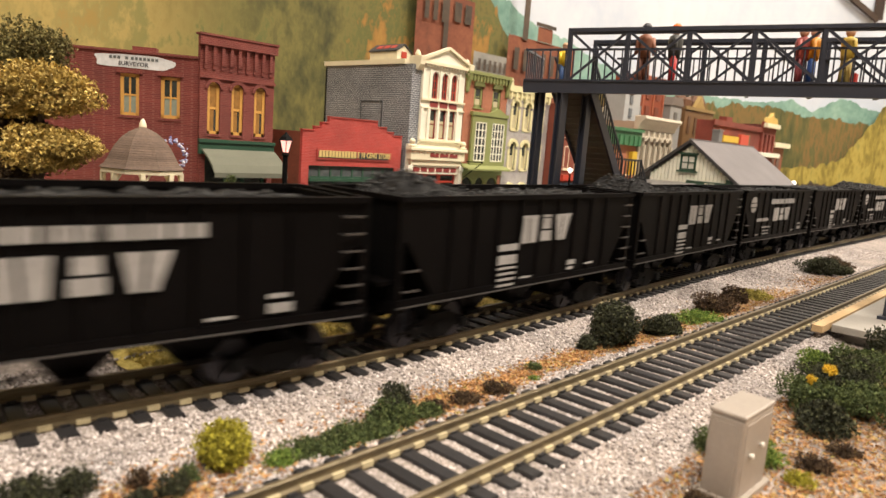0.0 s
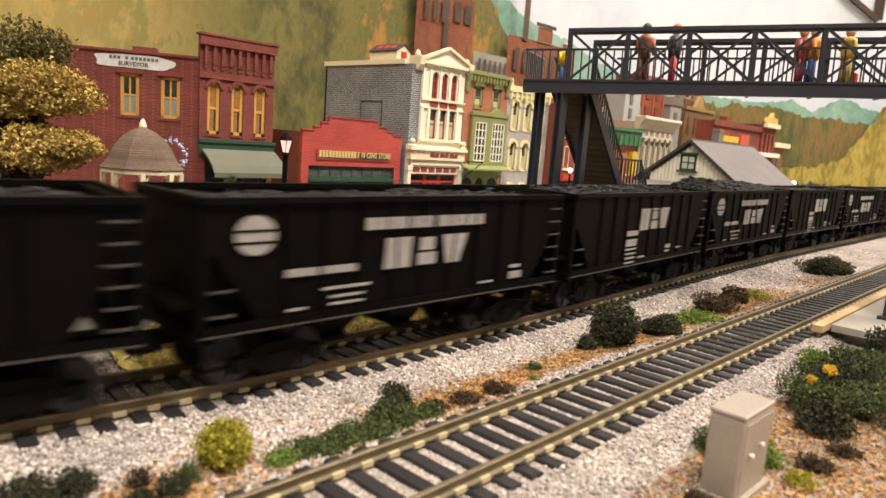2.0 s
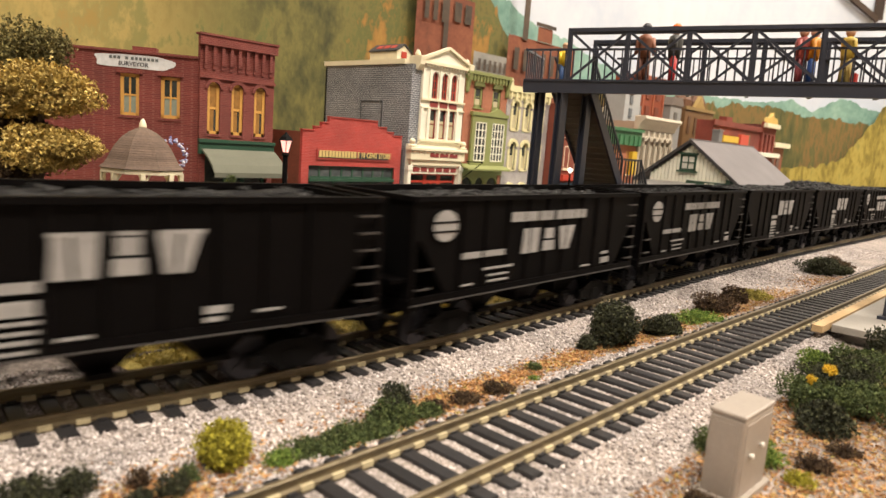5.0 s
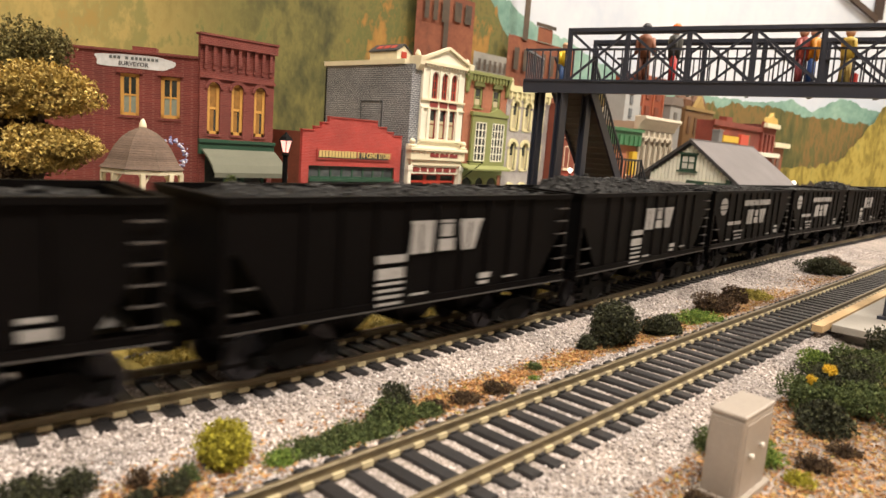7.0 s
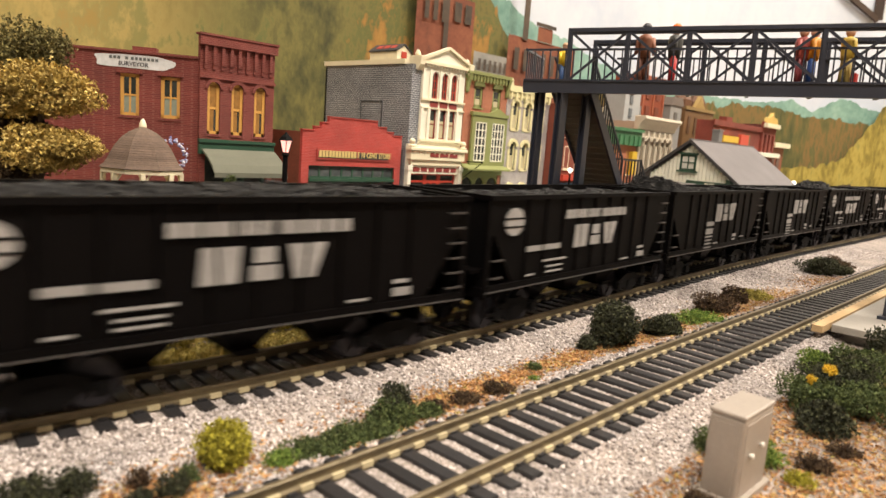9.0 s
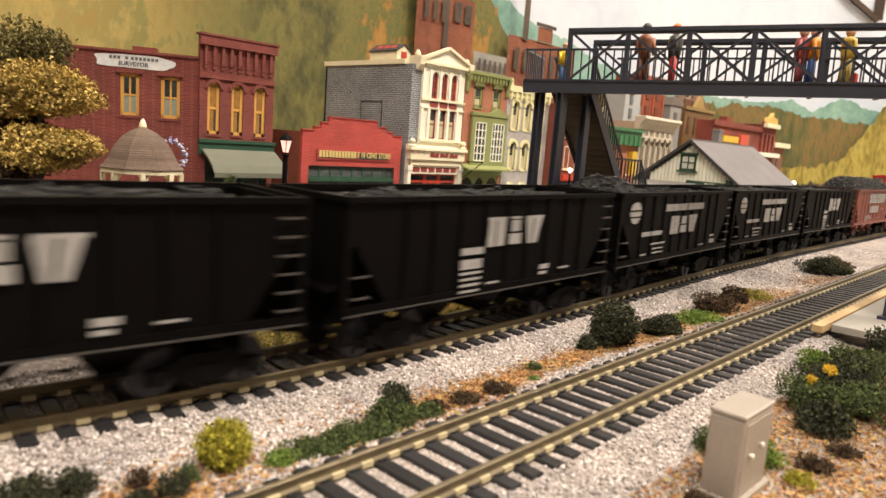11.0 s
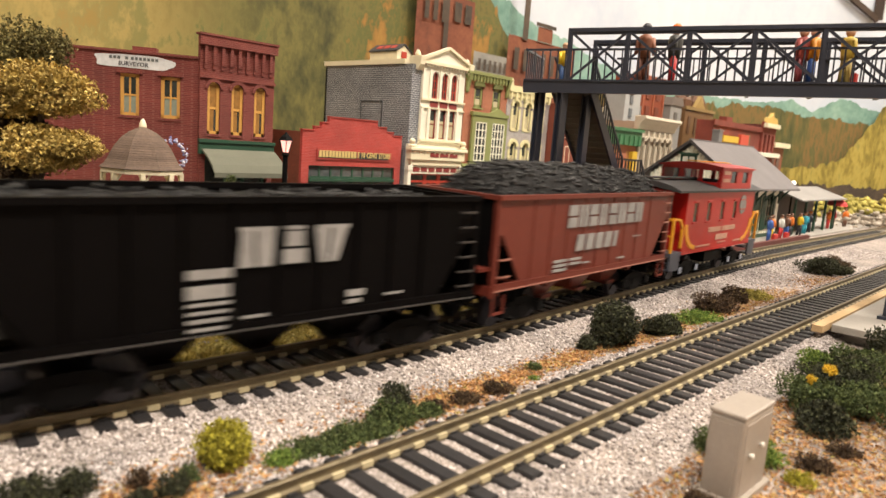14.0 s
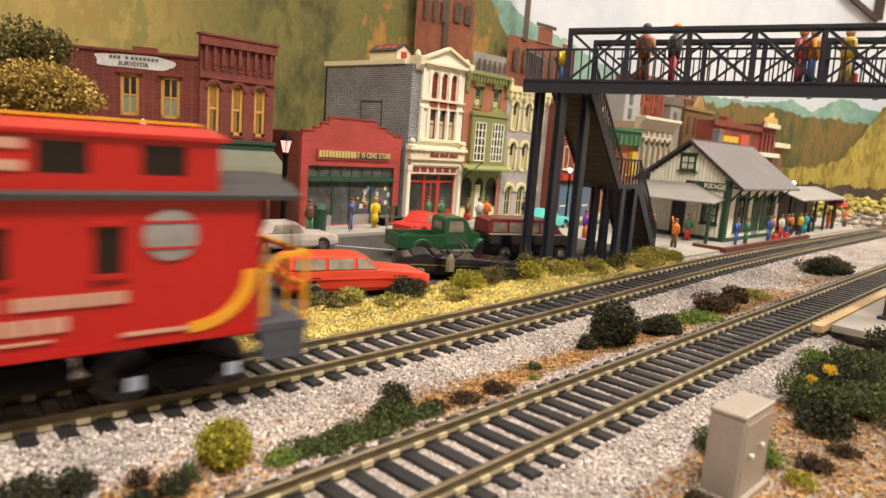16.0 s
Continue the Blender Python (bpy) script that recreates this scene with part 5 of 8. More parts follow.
def variety_store():
    b = thing("variety_store", "red brick single-storey variety store with a stepped gable", "shop")
    y, X0, X1 = 354, 243, 325.5
    m = pierced(X0, X1, -1, 61, y, y + 2.4, [(248.5, 320, 1, 39.5)])
    for a, c, z0, z1 in ((251.8, 317.6, 61, 63.4), (257, 311, 63.4, 66.2), (262.6, 303, 66.2, 70.0)):
        m.box(a, c, y, y + 2.4, z0, z1)
    part("wall", m, BRICK_SHOP, b)
    cap = Mesh()
    for a, c, z in ((X0 - 0.3, 251.8, 61), (251.8, 257, 63.4), (257, 262.6, 66.2), (262.6, 303, 70.0), (303, 311, 66.2), (311, 317.6, 63.4), (317.6, X1 + 0.3, 61)):
        cap.box(a, c, y - 0.5, y + 2.9, z, z + 0.7)
    part("coping", cap, BRICK_SHOP, b)
    for bx in ((X0, X0 + 2.2, y + 2.4, 398), (X1 - 2.2, X1, y + 2.4, 398), (X0, X1, 398, 400)):
        part("wall", Mesh().box(*bx, -1, 60), BRICK_SIDE, b, "brown brick flank")
    part("roof", Mesh().box(X0 + 2, X1 - 2, y + 2, 398, 56, 57), ROOF_BLACK, b)
    sg = part("sign_board", Mesh().box(254, 315, y - 0.7, y - 0.05, 43.6, 50.4), BRICK_SHOP, b, "red sign board with gilt letters")
    part("letter_shadow", Mesh().box(255.0, 285.6, y - 0.85, y - 0.72, 44.5, 48.9), INK, sg)
    part("letter_shadow", Mesh().box(287.6, 313.4, y - 0.85, y - 0.72, 44.4, 48.6), INK, sg)
    for a, n in ((255.4, 3), (263.0, 9)):
        for i in range(n):
            part("name_bar", Mesh().box(a + 2.5 * i, a + 2.5 * i + 1.9, y - 1.1, y - 0.65, 45, 49.2), GILT, sg)
    words("lettering", "5 10 CENT STORE", 5.0, GILT, sg, mm(300.6, y - 1.0, 47.0), 0.14, 0.74)
    # recessed shop front
    part("transom", pierced(248.5, 320, 31.5, 39.5, y + 1.2, y + 2.2, [(249.4 + 8.85 * k, 257.0 + 8.85 * k, 32.8, 38.4) for k in range(8)]), DK_GREEN, b, "dark green transom frame")
    part("transom_rail", Mesh().box(248.5, 320, y - 0.6, y + 1.4, 29.6, 31.6), DK_GREEN, b)
    for x in (249.2, 269, 283.5, 301, 319.2):
        part("mullion", Mesh().box(x - 0.7, x + 0.7, y + 1.0, y + 2.2, 1, 31), DK_GREEN, b)
    for x0, x1 in ((250, 268.3), (284.2, 300.3), (301.7, 318.6)):
        part("stall_riser", Mesh().box(x0, x1, y + 0.8, y + 2.4, 1, 7.4), hue((0.28, 0.27, 0.24)), b)
    part("shop_glass", Mesh().box(248.5, 320, y + 1.7, y + 1.85, 1, 39), glass("shop_glass", (0.055, 0.06, 0.062), 0.05), b)
    random.seed(5)
    for k in range(34):
        x, z = random.uniform(285, 318), random.uniform(8, 24)
        w, h = random.uniform(1.2, 2.8), random.uniform(1.2, 3.4)
        c = random.choice(((0.7, 0.5, 0.06), (0.55, 0.06, 0.08), (0.6, 0.6, 0.56), (0.12, 0.2, 0.5), (0.3, 0.08, 0.3), (0.68, 0.66, 0.3)))
        part("window_poster", Mesh().box(x, x + w, y + 1.45, y + 1.6, z, z + h), hue(c), b)


def white_house():
    b = thing("italianate_house", "cream and grey brick three-storey house with pediment", "house")
    y, X0, X1 = 354, 332, 386
    cols = (354.4, 364.4, 374.4)
    holes = [(x - 3.0, x + 3.0, 90, 109) for x in cols] + [(x - 3.4, x + 3.4, 61.5, 82.5) for x in cols] + [(334.5, 383.5, 1, 36)]
    part("wall", pierced(X0 + 9, X1, 57, 114, y, y + 2.4, holes), CREAM_W, b, "cream front wall")
    part("wall", pierced(X0, X1, -1, 57, y, y + 2.4, holes), CREAM_W, b)
    part("wall", Mesh().box(X0, X0 + 9, y + 0.8, y + 3, 57, 112).box(X0, X0 + 2.2, y + 3, 455, -1, 112).box(X1 - 2.2, X1, y + 3, 455, -1, 112).box(X0, X1, 453, 455, -1, 112), BRICK_GREY, b, "dark grey brick flank")
    part("bricked_window", Mesh().box(X0 - 0.45, X0 - 0.05, 385, 408, 57, 85), BRICK_GREY, b)
    part("bricked_window_frame", Mesh().box(X0 - 0.7, X0, 384.3, 385, 57, 86).box(X0 - 0.7, X0, 408, 408.7, 57, 86).box(X0 - 0.7, X0, 385, 408, 85, 86), hue((0.05, 0.052, 0.058)), b, "dark outline of the bricked-up window")
    part("coping", Mesh().box(X0 - 1.2, X0 + 3.2, y + 8, 456, 112, 115.4).box(X0, X1, 452.5, 456, 112, 115.4), CREAM, b, "cream coping")
    part("roof", Mesh().box(X0 + 2, X1 - 2, y + 3, 453, 108, 109.5), ROOF_BLACK, b)
    for x in cols:
        window(b, mm(x, y + 0.3, 90), 6, 19, DOOR_RED, CREAM_W, 2, 3, CREAM)
        part("arch_hood", arch_hood(6, 19, 0.9, -0.7, 0.2), CREAM_W, b, at=mm(x, y, 90))
        window(b, mm(x, y + 0.3, 61.5), 6.8, 21, WINE, None, 1, 2, CREAM, blind=0.62)
        part("panel", Mesh().box(x - 4.0, x + 4.0, y - 0.5, y, 84.0, 88.0), WINE, b, "wine red panel")
    for x in (342.4, 349.4, 359.4, 369.4, 379.6):
        part("pilaster", Mesh().box(x - 1.1, x + 1.1, y - 1.2, y, 61, 84).box(x - 1.1, x + 1.1, y - 1.2, y, 89, 110), CREAM_W, b)
    part("string_course", Mesh().box(341, 386.4, y - 1.5, y, 88.4, 89.8).box(341, 386.4, y - 1.3, y, 82.8, 83.6).box(341, 386.4, y - 1.8, y, 59.4, 61), CREAM, b)
    ped = Mesh().prism([(341, 114), (387, 114), (387, 116), (365, 125), (341, 116)], "y", y - 1.0, y + 2)
    part("pediment", ped, CREAM_W, b)
    part("pediment_moulding", Mesh().box(339.5, 388.2, y - 2.8, y + 2.2, 113.4, 115.4).bar((339.6, y - 1, 116.8), (365, y - 1, 126.6), 4, 1.8).bar((390, y - 1, 116.8), (365, y - 1, 126.6), 4, 1.8), CREAM, b)
    for x in range(343, 386, 3):
        part("dentil", Mesh().box(x, x + 1.5, y - 1.8, y, 111.6, 113.4), CREAM_W, b)
    for x in (337.5, 389):
        part("scroll_bracket", Mesh().prism([(y - 4, 118), (y + 8, 118), (y + 8, 113), (y - 1, 108), (y - 3.4, 112)], "x", x - 2.4, x + 2.4).turn([(0.4, 117.6), (2.2, 119), (1.6, 121), (0.3, 122.4)], x, y + 2, 10), CREAM, b, bevel=0.4)
    # balcony ledge and shop front
    part("ledge", Mesh().box(329.5, 388.8, y - 6, y, 52.6, 54.6).box(331, 387.2, y - 4.6, y, 46, 52.6).box(333, 385.2, y - 3.2, y, 42, 46), CREAM, b, bevel=0.3)
    for k in range(3):
        part("panel", Mesh().box(349.8 + 10 * k, 358.6 + 10 * k, y - 4.9, y - 4.5, 48.4, 51.4), WINE, b)
    for k in range(11):
        part("bracket", Mesh().prism([(y - 5.6, 52.4), (y - 3.2, 52.4), (y - 3.2, 47.6), (y - 4.2, 48.6)], "x", 333.6 + 5.1 * k, 334.8 + 5.1 * k), CREAM, b)
    for x in (332.5, 386):
        part("urn", Mesh().turn([(2.6, 54.6), (2.8, 56), (1.4, 57), (2.2, 58.6), (1.8, 60), (0.4, 61)], x, y - 3.4, 10), CREAM, b)
        part("pillar", Mesh().box(x - 1.6, x + 1.6, y - 2.6, y, 0.6, 42).box(x - 2.3, x + 2.3, y - 3.2, y, 38.5, 42).box(x - 2.2, x + 2.2, y - 3, y, 0.6, 4), CREAM_W, b, bevel=0.2)
    part("sign_frieze", Mesh().box(334.4, 384, y - 1.6, y, 36, 42), CREAM_W, b)
    for k in range(6):
        part("panel", Mesh().box(336.6 + 7.8 * k, 342.6 + 7.8 * k, y - 2.0, y - 1.5, 37.4, 40.6), WINE, b)
    part("shop_front", pierced(334.2, 384.2, 1, 36, y + 1.4, y + 2.6, [(336, 350.5, 9, 29.5), (336, 350.5, 31, 34.8), (353.5, 358.4, 3, 29), (359.6, 364.6, 3, 29), (368, 382.4, 9, 29.5), (368, 382.4, 31, 34.8), (353.5, 364.6, 31, 34.8)]), DOOR_RED, b, "red painted shop front")
    part("shop_glass", Mesh().box(334.5, 384, y + 2.2, y + 2.4, 1, 36), GLASS, b)
    # small roof house on the flank
    part("dormer", Mesh().prism([(334, 110), (347, 110), (347, 121.4), (340.5, 126.0), (334, 121.4)], "y", 374, 404), CREAM, b, "cream roof house")
    part("dormer_roof", Mesh().prism([(333.2, 121.2), (340.5, 126.4), (347.8, 121.2), (347.8, 122.2), (340.5, 127.4), (333.2, 122.2)], "y", 373.2, 404.8), ROOF_BLACK, b, "dark roof of the roof house")
    for k in range(3):
        part("skylight", Mesh().bar((335.4, 381 + 7.5 * k, 123.8), (338.6, 381 + 7.5 * k, 126.1), 5.2, 0.5), DOOR_RED, b, "red skylight")
    part("dormer_window", Mesh().box(338, 343, 373.4, 374.2, 116.0, 121.6), DOOR_RED, b, "red window")


def green_house():
    b = thing("bay_front_house", "salmon brick house with olive green bay and cornice", "house")
    y, X0, X1 = 354, 387, 437.5
    holes = [(397.5, 407.5, 88, 104), (419.5, 429.5, 88, 104), (391, 434, 1, 39)]
    part("wall", pierced(X0, X1, -1, 110, y, y + 2.4, holes), BRICK_ORANGE, b)
    part("wall", Mesh().box(X0, X0 + 2, y + 2.4, 430, -1, 108).box(X1 - 2, X1, y + 2.4, 430, -1, 108).box(X0, X1, 430, 432, -1, 108), BRICK_ORANGE, b)
    part("roof", Mesh().box(X0 + 2, X1 - 2, y + 2, 430, 105, 106), ROOF_BLACK, b)
    part("cornice", Mesh().box(X0 - 1, X1 + 0.6, y - 3.6, y + 1, 112, 114.6).box(X0 - 0.6, X1, y - 2.2, y + 0.6, 108.6, 112), OLIVE, b, bevel=0.2)
    for k in range(13):
        part("bracket", Mesh().box(389 + 3.8 * k, 390.4 + 3.8 * k, y - 3.2, y - 2, 107, 112), OLIVE, b)
    for x in (388.6, 436):
        part("end_bracket", Mesh().prism([(y - 4, 112), (y, 112), (y, 98), (y - 1.6, 99), (y - 2.2, 104)], "x", x - 1.4, x + 1.4), OLIVE, b)
    for x in (402.5, 424.5):
        window(b, mm(x, y + 0.3, 88), 10, 16, OLIVE, None, 1, 2, OLIVE, blind=0.4, frame_w=2.0)
        part("hood", Mesh().prism([(x - 6.4, 104), (x + 6.4, 104), (x + 5, 107), (x, 107.8), (x - 5, 107)], "y", y - 1.2, y), OLIVE, b)
    # two-storey green bay
    part("bay", pierced(395.5, X1 + 0.2, 44, 84, y - 2.6, y - 0.6, [(399.4, 412.4, 47, 77), (419.5, 434.5, 47, 77)]), OLIVE, b, "olive green bay")
    part("bay_cap", Mesh().box(394.5, X1 + 0.6, y - 3.4, y, 82, 84.6).prism([(416, 84.6), (436, 84.6), (426, 89)], "y", y - 2.4, y), OLIVE, b)
    for x, w in ((405.9, 13), (427, 15)):
        window(b, mm(x, y - 2.9, 47), w, 30, CREAM_W, None, 3 if w < 14 else 4, 5, None, 0.9)
    part("porch_roof", Mesh().prism([(y - 10, 41.2), (y, 44.6), (y, 43), (y - 10, 40)], "x", X0 - 1, X1), OLIVE, b, "olive porch roof")
    part("frieze", Mesh().box(X0, X1, y - 1, y, 36, 43), OLIVE, b)
    part("sign_bracket", Mesh().bar((X0 - 2, y - 9, 46.5), (X0 + 12, y - 13, 46.5), 0.7).bar((X0 + 2, y - 3, 34), (X0 + 12, y - 13, 46.5), 0.7), FRAME_DARK, b)
    part("shop_front", pierced(389, 436, 1, 38, y + 0.6, y + 2, [(391, 404, 11, 34), (407.5, 417.5, 2, 34), (421, 434, 11, 34)]), OLIVE, b, "olive shop front with three bays")
    for x in (397.5, 412.5, 427.5):
        part("arch", arch_fill(13 if x != 412.5 else 10, 34, y + 0.5, y + 1.8), OLIVE, b, at=mm(x, 0, 0))
    part("door", Mesh().box(409.5, 415.5, y + 1.6, y + 2.6, 1, 28), CREAM_W, b, "cream door")
    for x in (397.5, 427.5):
        part("panel", Mesh().box(x - 6, x + 6, y + 0.2, y + 0.7, 2.4, 9.6), LILAC_TRIM, b)
    part("shop_glass", Mesh().box(389.5, 435.5, y + 2.7, y + 2.9, 1, 37), GLASS, b)


def lilac_house():
    b = thing("lilac_town_house", "lilac grey brick house with butter yellow arched window hoods", "house")
    y, X0, X1 = 354, 438.5, 497
    xs = (450, 466.5, 483)
    holes = [(x - 4, x + 4, z, z + 23) for x in xs for z in (74, 41)] + [(x - 5, x + 5, 1.5, 28) for x in xs]
    part("wall", pierced(X0, X1, -1, 104, y, y + 2.4, holes), BRICK_LILAC, b)
    part("wall", Mesh().box(X0, X0 + 2, y + 2.4, 430, -1, 104).box(X0, X1, 430, 432, -1, 104), BRICK_LILAC, b)
    part("cornice", Mesh().box(X0 - 0.6, X1 + 0.6, y - 2.6, y + 1, 104, 109).box(X0, X1, y - 1.4, y, 100, 104), LILAC_TRIM, b, bevel=0.3)
    for k in range(9):
        part("bracket", Mesh().box(440 + 6.6 * k, 442 + 6.6 * k, y - 2.4, y, 98, 104), LILAC_TRIM, b)
    part("crest", Mesh().turn([(2, 109), (1.4, 111), (1.8, 113), (0.3, 115)], 441, y - 1, 8), LILAC_TRIM, b)
    for x in xs:
        for z in (74, 41):
            window(b, mm(x, y + 0.4, z), 8, 23, LILAC_TRIM, BRICK_LILAC, 1, 2, LILAC_TRIM, blind=0.5, frame_w=1.5)
            part("arch_hood", arch_hood(8, 23, 2.6, -1.4, 0.3), LILAC_TRIM, b, at=mm(x, y, z))
            part("jamb", Mesh().box(-6.2, -4, -1.0, 0.2, 0, 17).box(4, 6.2, -1.0, 0.2, 0, 17), LILAC_TRIM, b, at=mm(x, y, z))
        window(b, mm(x, y + 0.4, 1.5), 10, 26.5, LILAC_TRIM, BRICK_LILAC, 2, 2, None, frame_w=1.6)
        part("arch_hood", arch_hood(10, 26.5, 2.6, -1.4, 0.3), LILAC_TRIM, b, at=mm(x, y, 1.5))
    b2 = thing("brown_brick_house", "rust brown brick house beside the lilac one", "house")
    part("wall", Mesh().box(498, 560, 340, 430, -1, 100), paint("rust_wall", (0.20, 0.05, 0.03), 0.8, 0.2), b2)
    part("cornice", Mesh().box(497.4, 561, 338.6, 341, 96, 102), CREAM, b2)
    for x in (510, 528, 546):
        for z in (12, 44, 72):
            window(b2, mm(x, 339.6, z), 8, 20, CREAM, None, 1, 2, CREAM)
    part("shop_sign", Mesh().box(502, 556, 336, 340, 34, 39), DOOR_RED, b2)
    part("shop_front", Mesh().box(504, 554, 338.8, 340, 1, 32), hue((0.10, 0.16, 0.24)), b2, "slate blue shop front")


def far_row():
    """The houses further along the street, seen past the footbridge."""
    g = thing("green_shop", "small orange shop with a green cornice", "shop")
    part("wall", Mesh().box(585, 664, 356, 430, -1, 84), BRICK_ORANGE, g)
    part("cornice", Mesh().box(584, 665, 352, 357, 70, 84).box(583, 666, 350, 357, 84, 87), hue((0.05, 0.16, 0.07)), g, "green cornice")
    for k in range(8):
        part("bracket", Mesh().box(588 + 10 * k, 592 + 10 * k, 350.6, 353, 70, 80), hue((0.05, 0.16, 0.07)), g)
    for x in (600, 625, 650):
        window(g, mm(x, 355.2, 40), 12, 24, OCHRE, None, 2, 2, CREAM)
    part("sign", Mesh().box(648, 658, 351, 355.6, 40, 64), hue((0.55, 0.36, 0.03)), g, "yellow upright sign")
    s = thing("stone_bank", "pale stone bank with arched windows and a heavy cornice", "bank")
    grey, lite = hue((0.36, 0.31, 0.24)), hue((0.52, 0.46, 0.37))
    part("wall", pierced(662, 744, -1, 96, 356, 360, [(668 + 12.6 * k, 675.4 + 12.6 * k, 30, 80) for k in range(6)]), grey, s)
    part("wall", Mesh().box(662, 664, 360, 400, -1, 96), grey, s)
    part("wall", Mesh().box(742, 744, 360, 400, -1, 96), grey, s)
    part("shop_glass", Mesh().box(664, 742, 361, 362, -1, 90), hue((0.16, 0.12, 0.09)), s, "dark windows of the bank")
    part("roof", Mesh().box(664, 742, 362, 400, 94, 96), grey, s)
    part("cornice", Mesh().prism([(348, 102), (360, 102), (360, 88), (354.4, 88), (353, 93), (350, 97), (347, 99)], "x", 660, 746), lite, s, "heavy pale cornice", bevel=0.5)
    for k in range(6):
        x = 671.7 + 12.6 * k
        part("arch", arch_fill(7.4, 50, 355.6, 358), grey, s, at=mm(x, 0, 30))
        part("arch_hood", arch_hood(7.4, 50, 2.2, 353.6, 356.2), lite, s, at=mm(x, 0, 30))
        part("roundel", Mesh().turn([(2.6, 356.6), (2.6, 354.6)], x, 84.4, 14, "y"), lite, s)
    for k in range(7):
        part("column", Mesh().tube((665.4 + 12.6 * k, 354.6, 28), (665.4 + 12.6 * k, 354.6, 72), 1.6), lite, s)
    part("base", Mesh().box(661, 745, 353.4, 356, 22, 28), lite, s)
    w = thing("white_gable_house", "small white gabled house behind the shops", "house")
    pale = hue((0.38, 0.39, 0.39))
    part("wall", Mesh().prism([(830, -1), (872, -1), (872, 142), (851, 156), (830, 142)], "y", 470, 500), pale, w)
    for z in (110, 128):
        part("window", Mesh().box(842, 850, 468.8, 470.4, z, z + 12), hue((0.12, 0.13, 0.14)), w)
    part("side_wing", Mesh().box(860, 884, 474, 498, -1, 128), hue((0.20, 0.19, 0.18)), w)
    o = thing("orange_tower_house", "tall rust orange house behind the bank", "house")
    part("wall", Mesh().box(885, 952, 476, 520, -1, 172), hue((0.24, 0.055, 0.025)), o)
    for k in range(3):
        part("pilaster", Mesh().box(887 + 30 * k, 890.5 + 30 * k, 474.6, 476.2, 90, 172), hue((0.30, 0.085, 0.04)), o)
    for k in range(2):
        for z in (112, 140):
            part("window", Mesh().box(897 + 28 * k, 909 + 28 * k, 474.8, 476.4, z, z + 18), hue((0.16, 0.04, 0.02)), o)
    g2 = thing("grey_lean_to_house", "pale grey house with a dark roof behind the bank", "house")
    part("wall", Mesh().box(973, 1010, 474, 510, -1, 138), hue((0.28, 0.275, 0.26)), g2)
    part("roof", Mesh().prism([(971, 138), (1012, 138), (1006, 150), (977, 150)], "y", 472, 512), hue((0.16, 0.13, 0.11)), g2)
    part("window", Mesh().box(985, 995, 472.8, 474.4, 112, 128), hue((0.12, 0.11, 0.10)), g2)
    t = thing("turret_house", "ochre brown house with two pointed turrets", "house")
    br, roofm = hue((0.16, 0.085, 0.035)), hue((0.13, 0.06, 0.03))
    part("wall", Mesh().box(1023, 1128, 474, 520, -1, 140), br, t)
    part("parapet", Mesh().box(1021, 1130, 471.6, 474.4, 136, 141), hue((0.24, 0.16, 0.06)), t)
    for k in range(2):
        part("turret", Mesh().turn([(15, 140), (15.6, 152), (0.6, 178)], 1046 + 52 * k, 492, 8), roofm, t, "pointed brown turret")
    part("gable", Mesh().prism([(1056, 140), (1092, 140), (1074, 160)], "y", 473, 480), hue((0.30, 0.20, 0.06)), t)
    for k in range(4):
        part("window", Mesh().box(1034 + 24 * k, 1042 + 24 * k, 472.6, 474.4, 100, 126), hue((0.10, 0.05, 0.025)), t)
    r = thing("red_commercial_block", "dark red brick block with cream cornice and shop front", "building")
    red = brick_paint("brick_block", (0.20, 0.032, 0.02), (0.24, 0.045, 0.03), (0.2, 0.06, 0.04))
    part("wall", Mesh().box(866, 1034, 362, 384, -1, 112), red, r)
    part("parapet", Mesh().box(864, 1034, 359.6, 362, 106, 113), red, r)
    part("roof_stub", Mesh().box(905, 925, 362, 372, 112, 119), red, r)
    part("front_wall", pierced(1034, 1086, -1, 122, 358, 362, [(1040 + 16 * k, 1048 + 16 * k, z, z + 26) for k in range(3) for z in (40, 78)]), red, r)
    part("front_inside", Mesh().box(1034, 1086, 363, 450, -1, 118), hue((0.10, 0.025, 0.02)), r)
    part("cornice", Mesh().box(1032, 1088, 353, 358, 114, 120), CREAM, r)
    part("crest", Mesh().prism([(1036, 120), (1084, 120), (1080, 128), (1066, 130), (1060, 136), (1054, 130), (1040, 128)], "y", 356, 361), hue((0.55, 0.38, 0.10)), r, "ochre crest over the cornice")
    part("sign", Mesh().box(880, 930, 352, 361, 86, 94), hue((0.62, 0.42, 0.05)), r, "yellow painted sign board")
    part("sign", Mesh().box(932, 960, 350, 354, 82, 98), hue((0.55, 0.08, 0.05)), r, "red painted sign board")
    part("window", Mesh().box(976, 992, 360.4, 362.4, 84, 100), hue((0.10, 0.12, 0.05)), r)
    part("shop_band", Mesh().box(1000, 1100, 352, 358, 72, 78), CREAM_W, r)
    part("annex", Mesh().box(1088, 1150, 364, 440, -1, 92), hue((0.24, 0.075, 0.04)), r)
    part("annex_cornice", Mesh().box(1086, 1154, 356, 364, 88, 95), CREAM, r)
    for k in range(2):
        part("window", Mesh().box(1098 + 24 * k, 1110 + 24 * k, 362.6, 364.4, 52, 78), hue((0.12, 0.08, 0.07)), r)


scenery()
street()
surveyor_house()
variety_store()
white_house()
green_house()
lilac_house()
far_row()


# ---- footbridge and station ----
BR = mm(289, 193.6, 0, 0, 0, math.degrees(math.atan2(-102, 41))) @ pose(0, 0, 0, 0, -1.5, 0)  # x along the bridge, y across it (to its left)
PANEL = 27.5


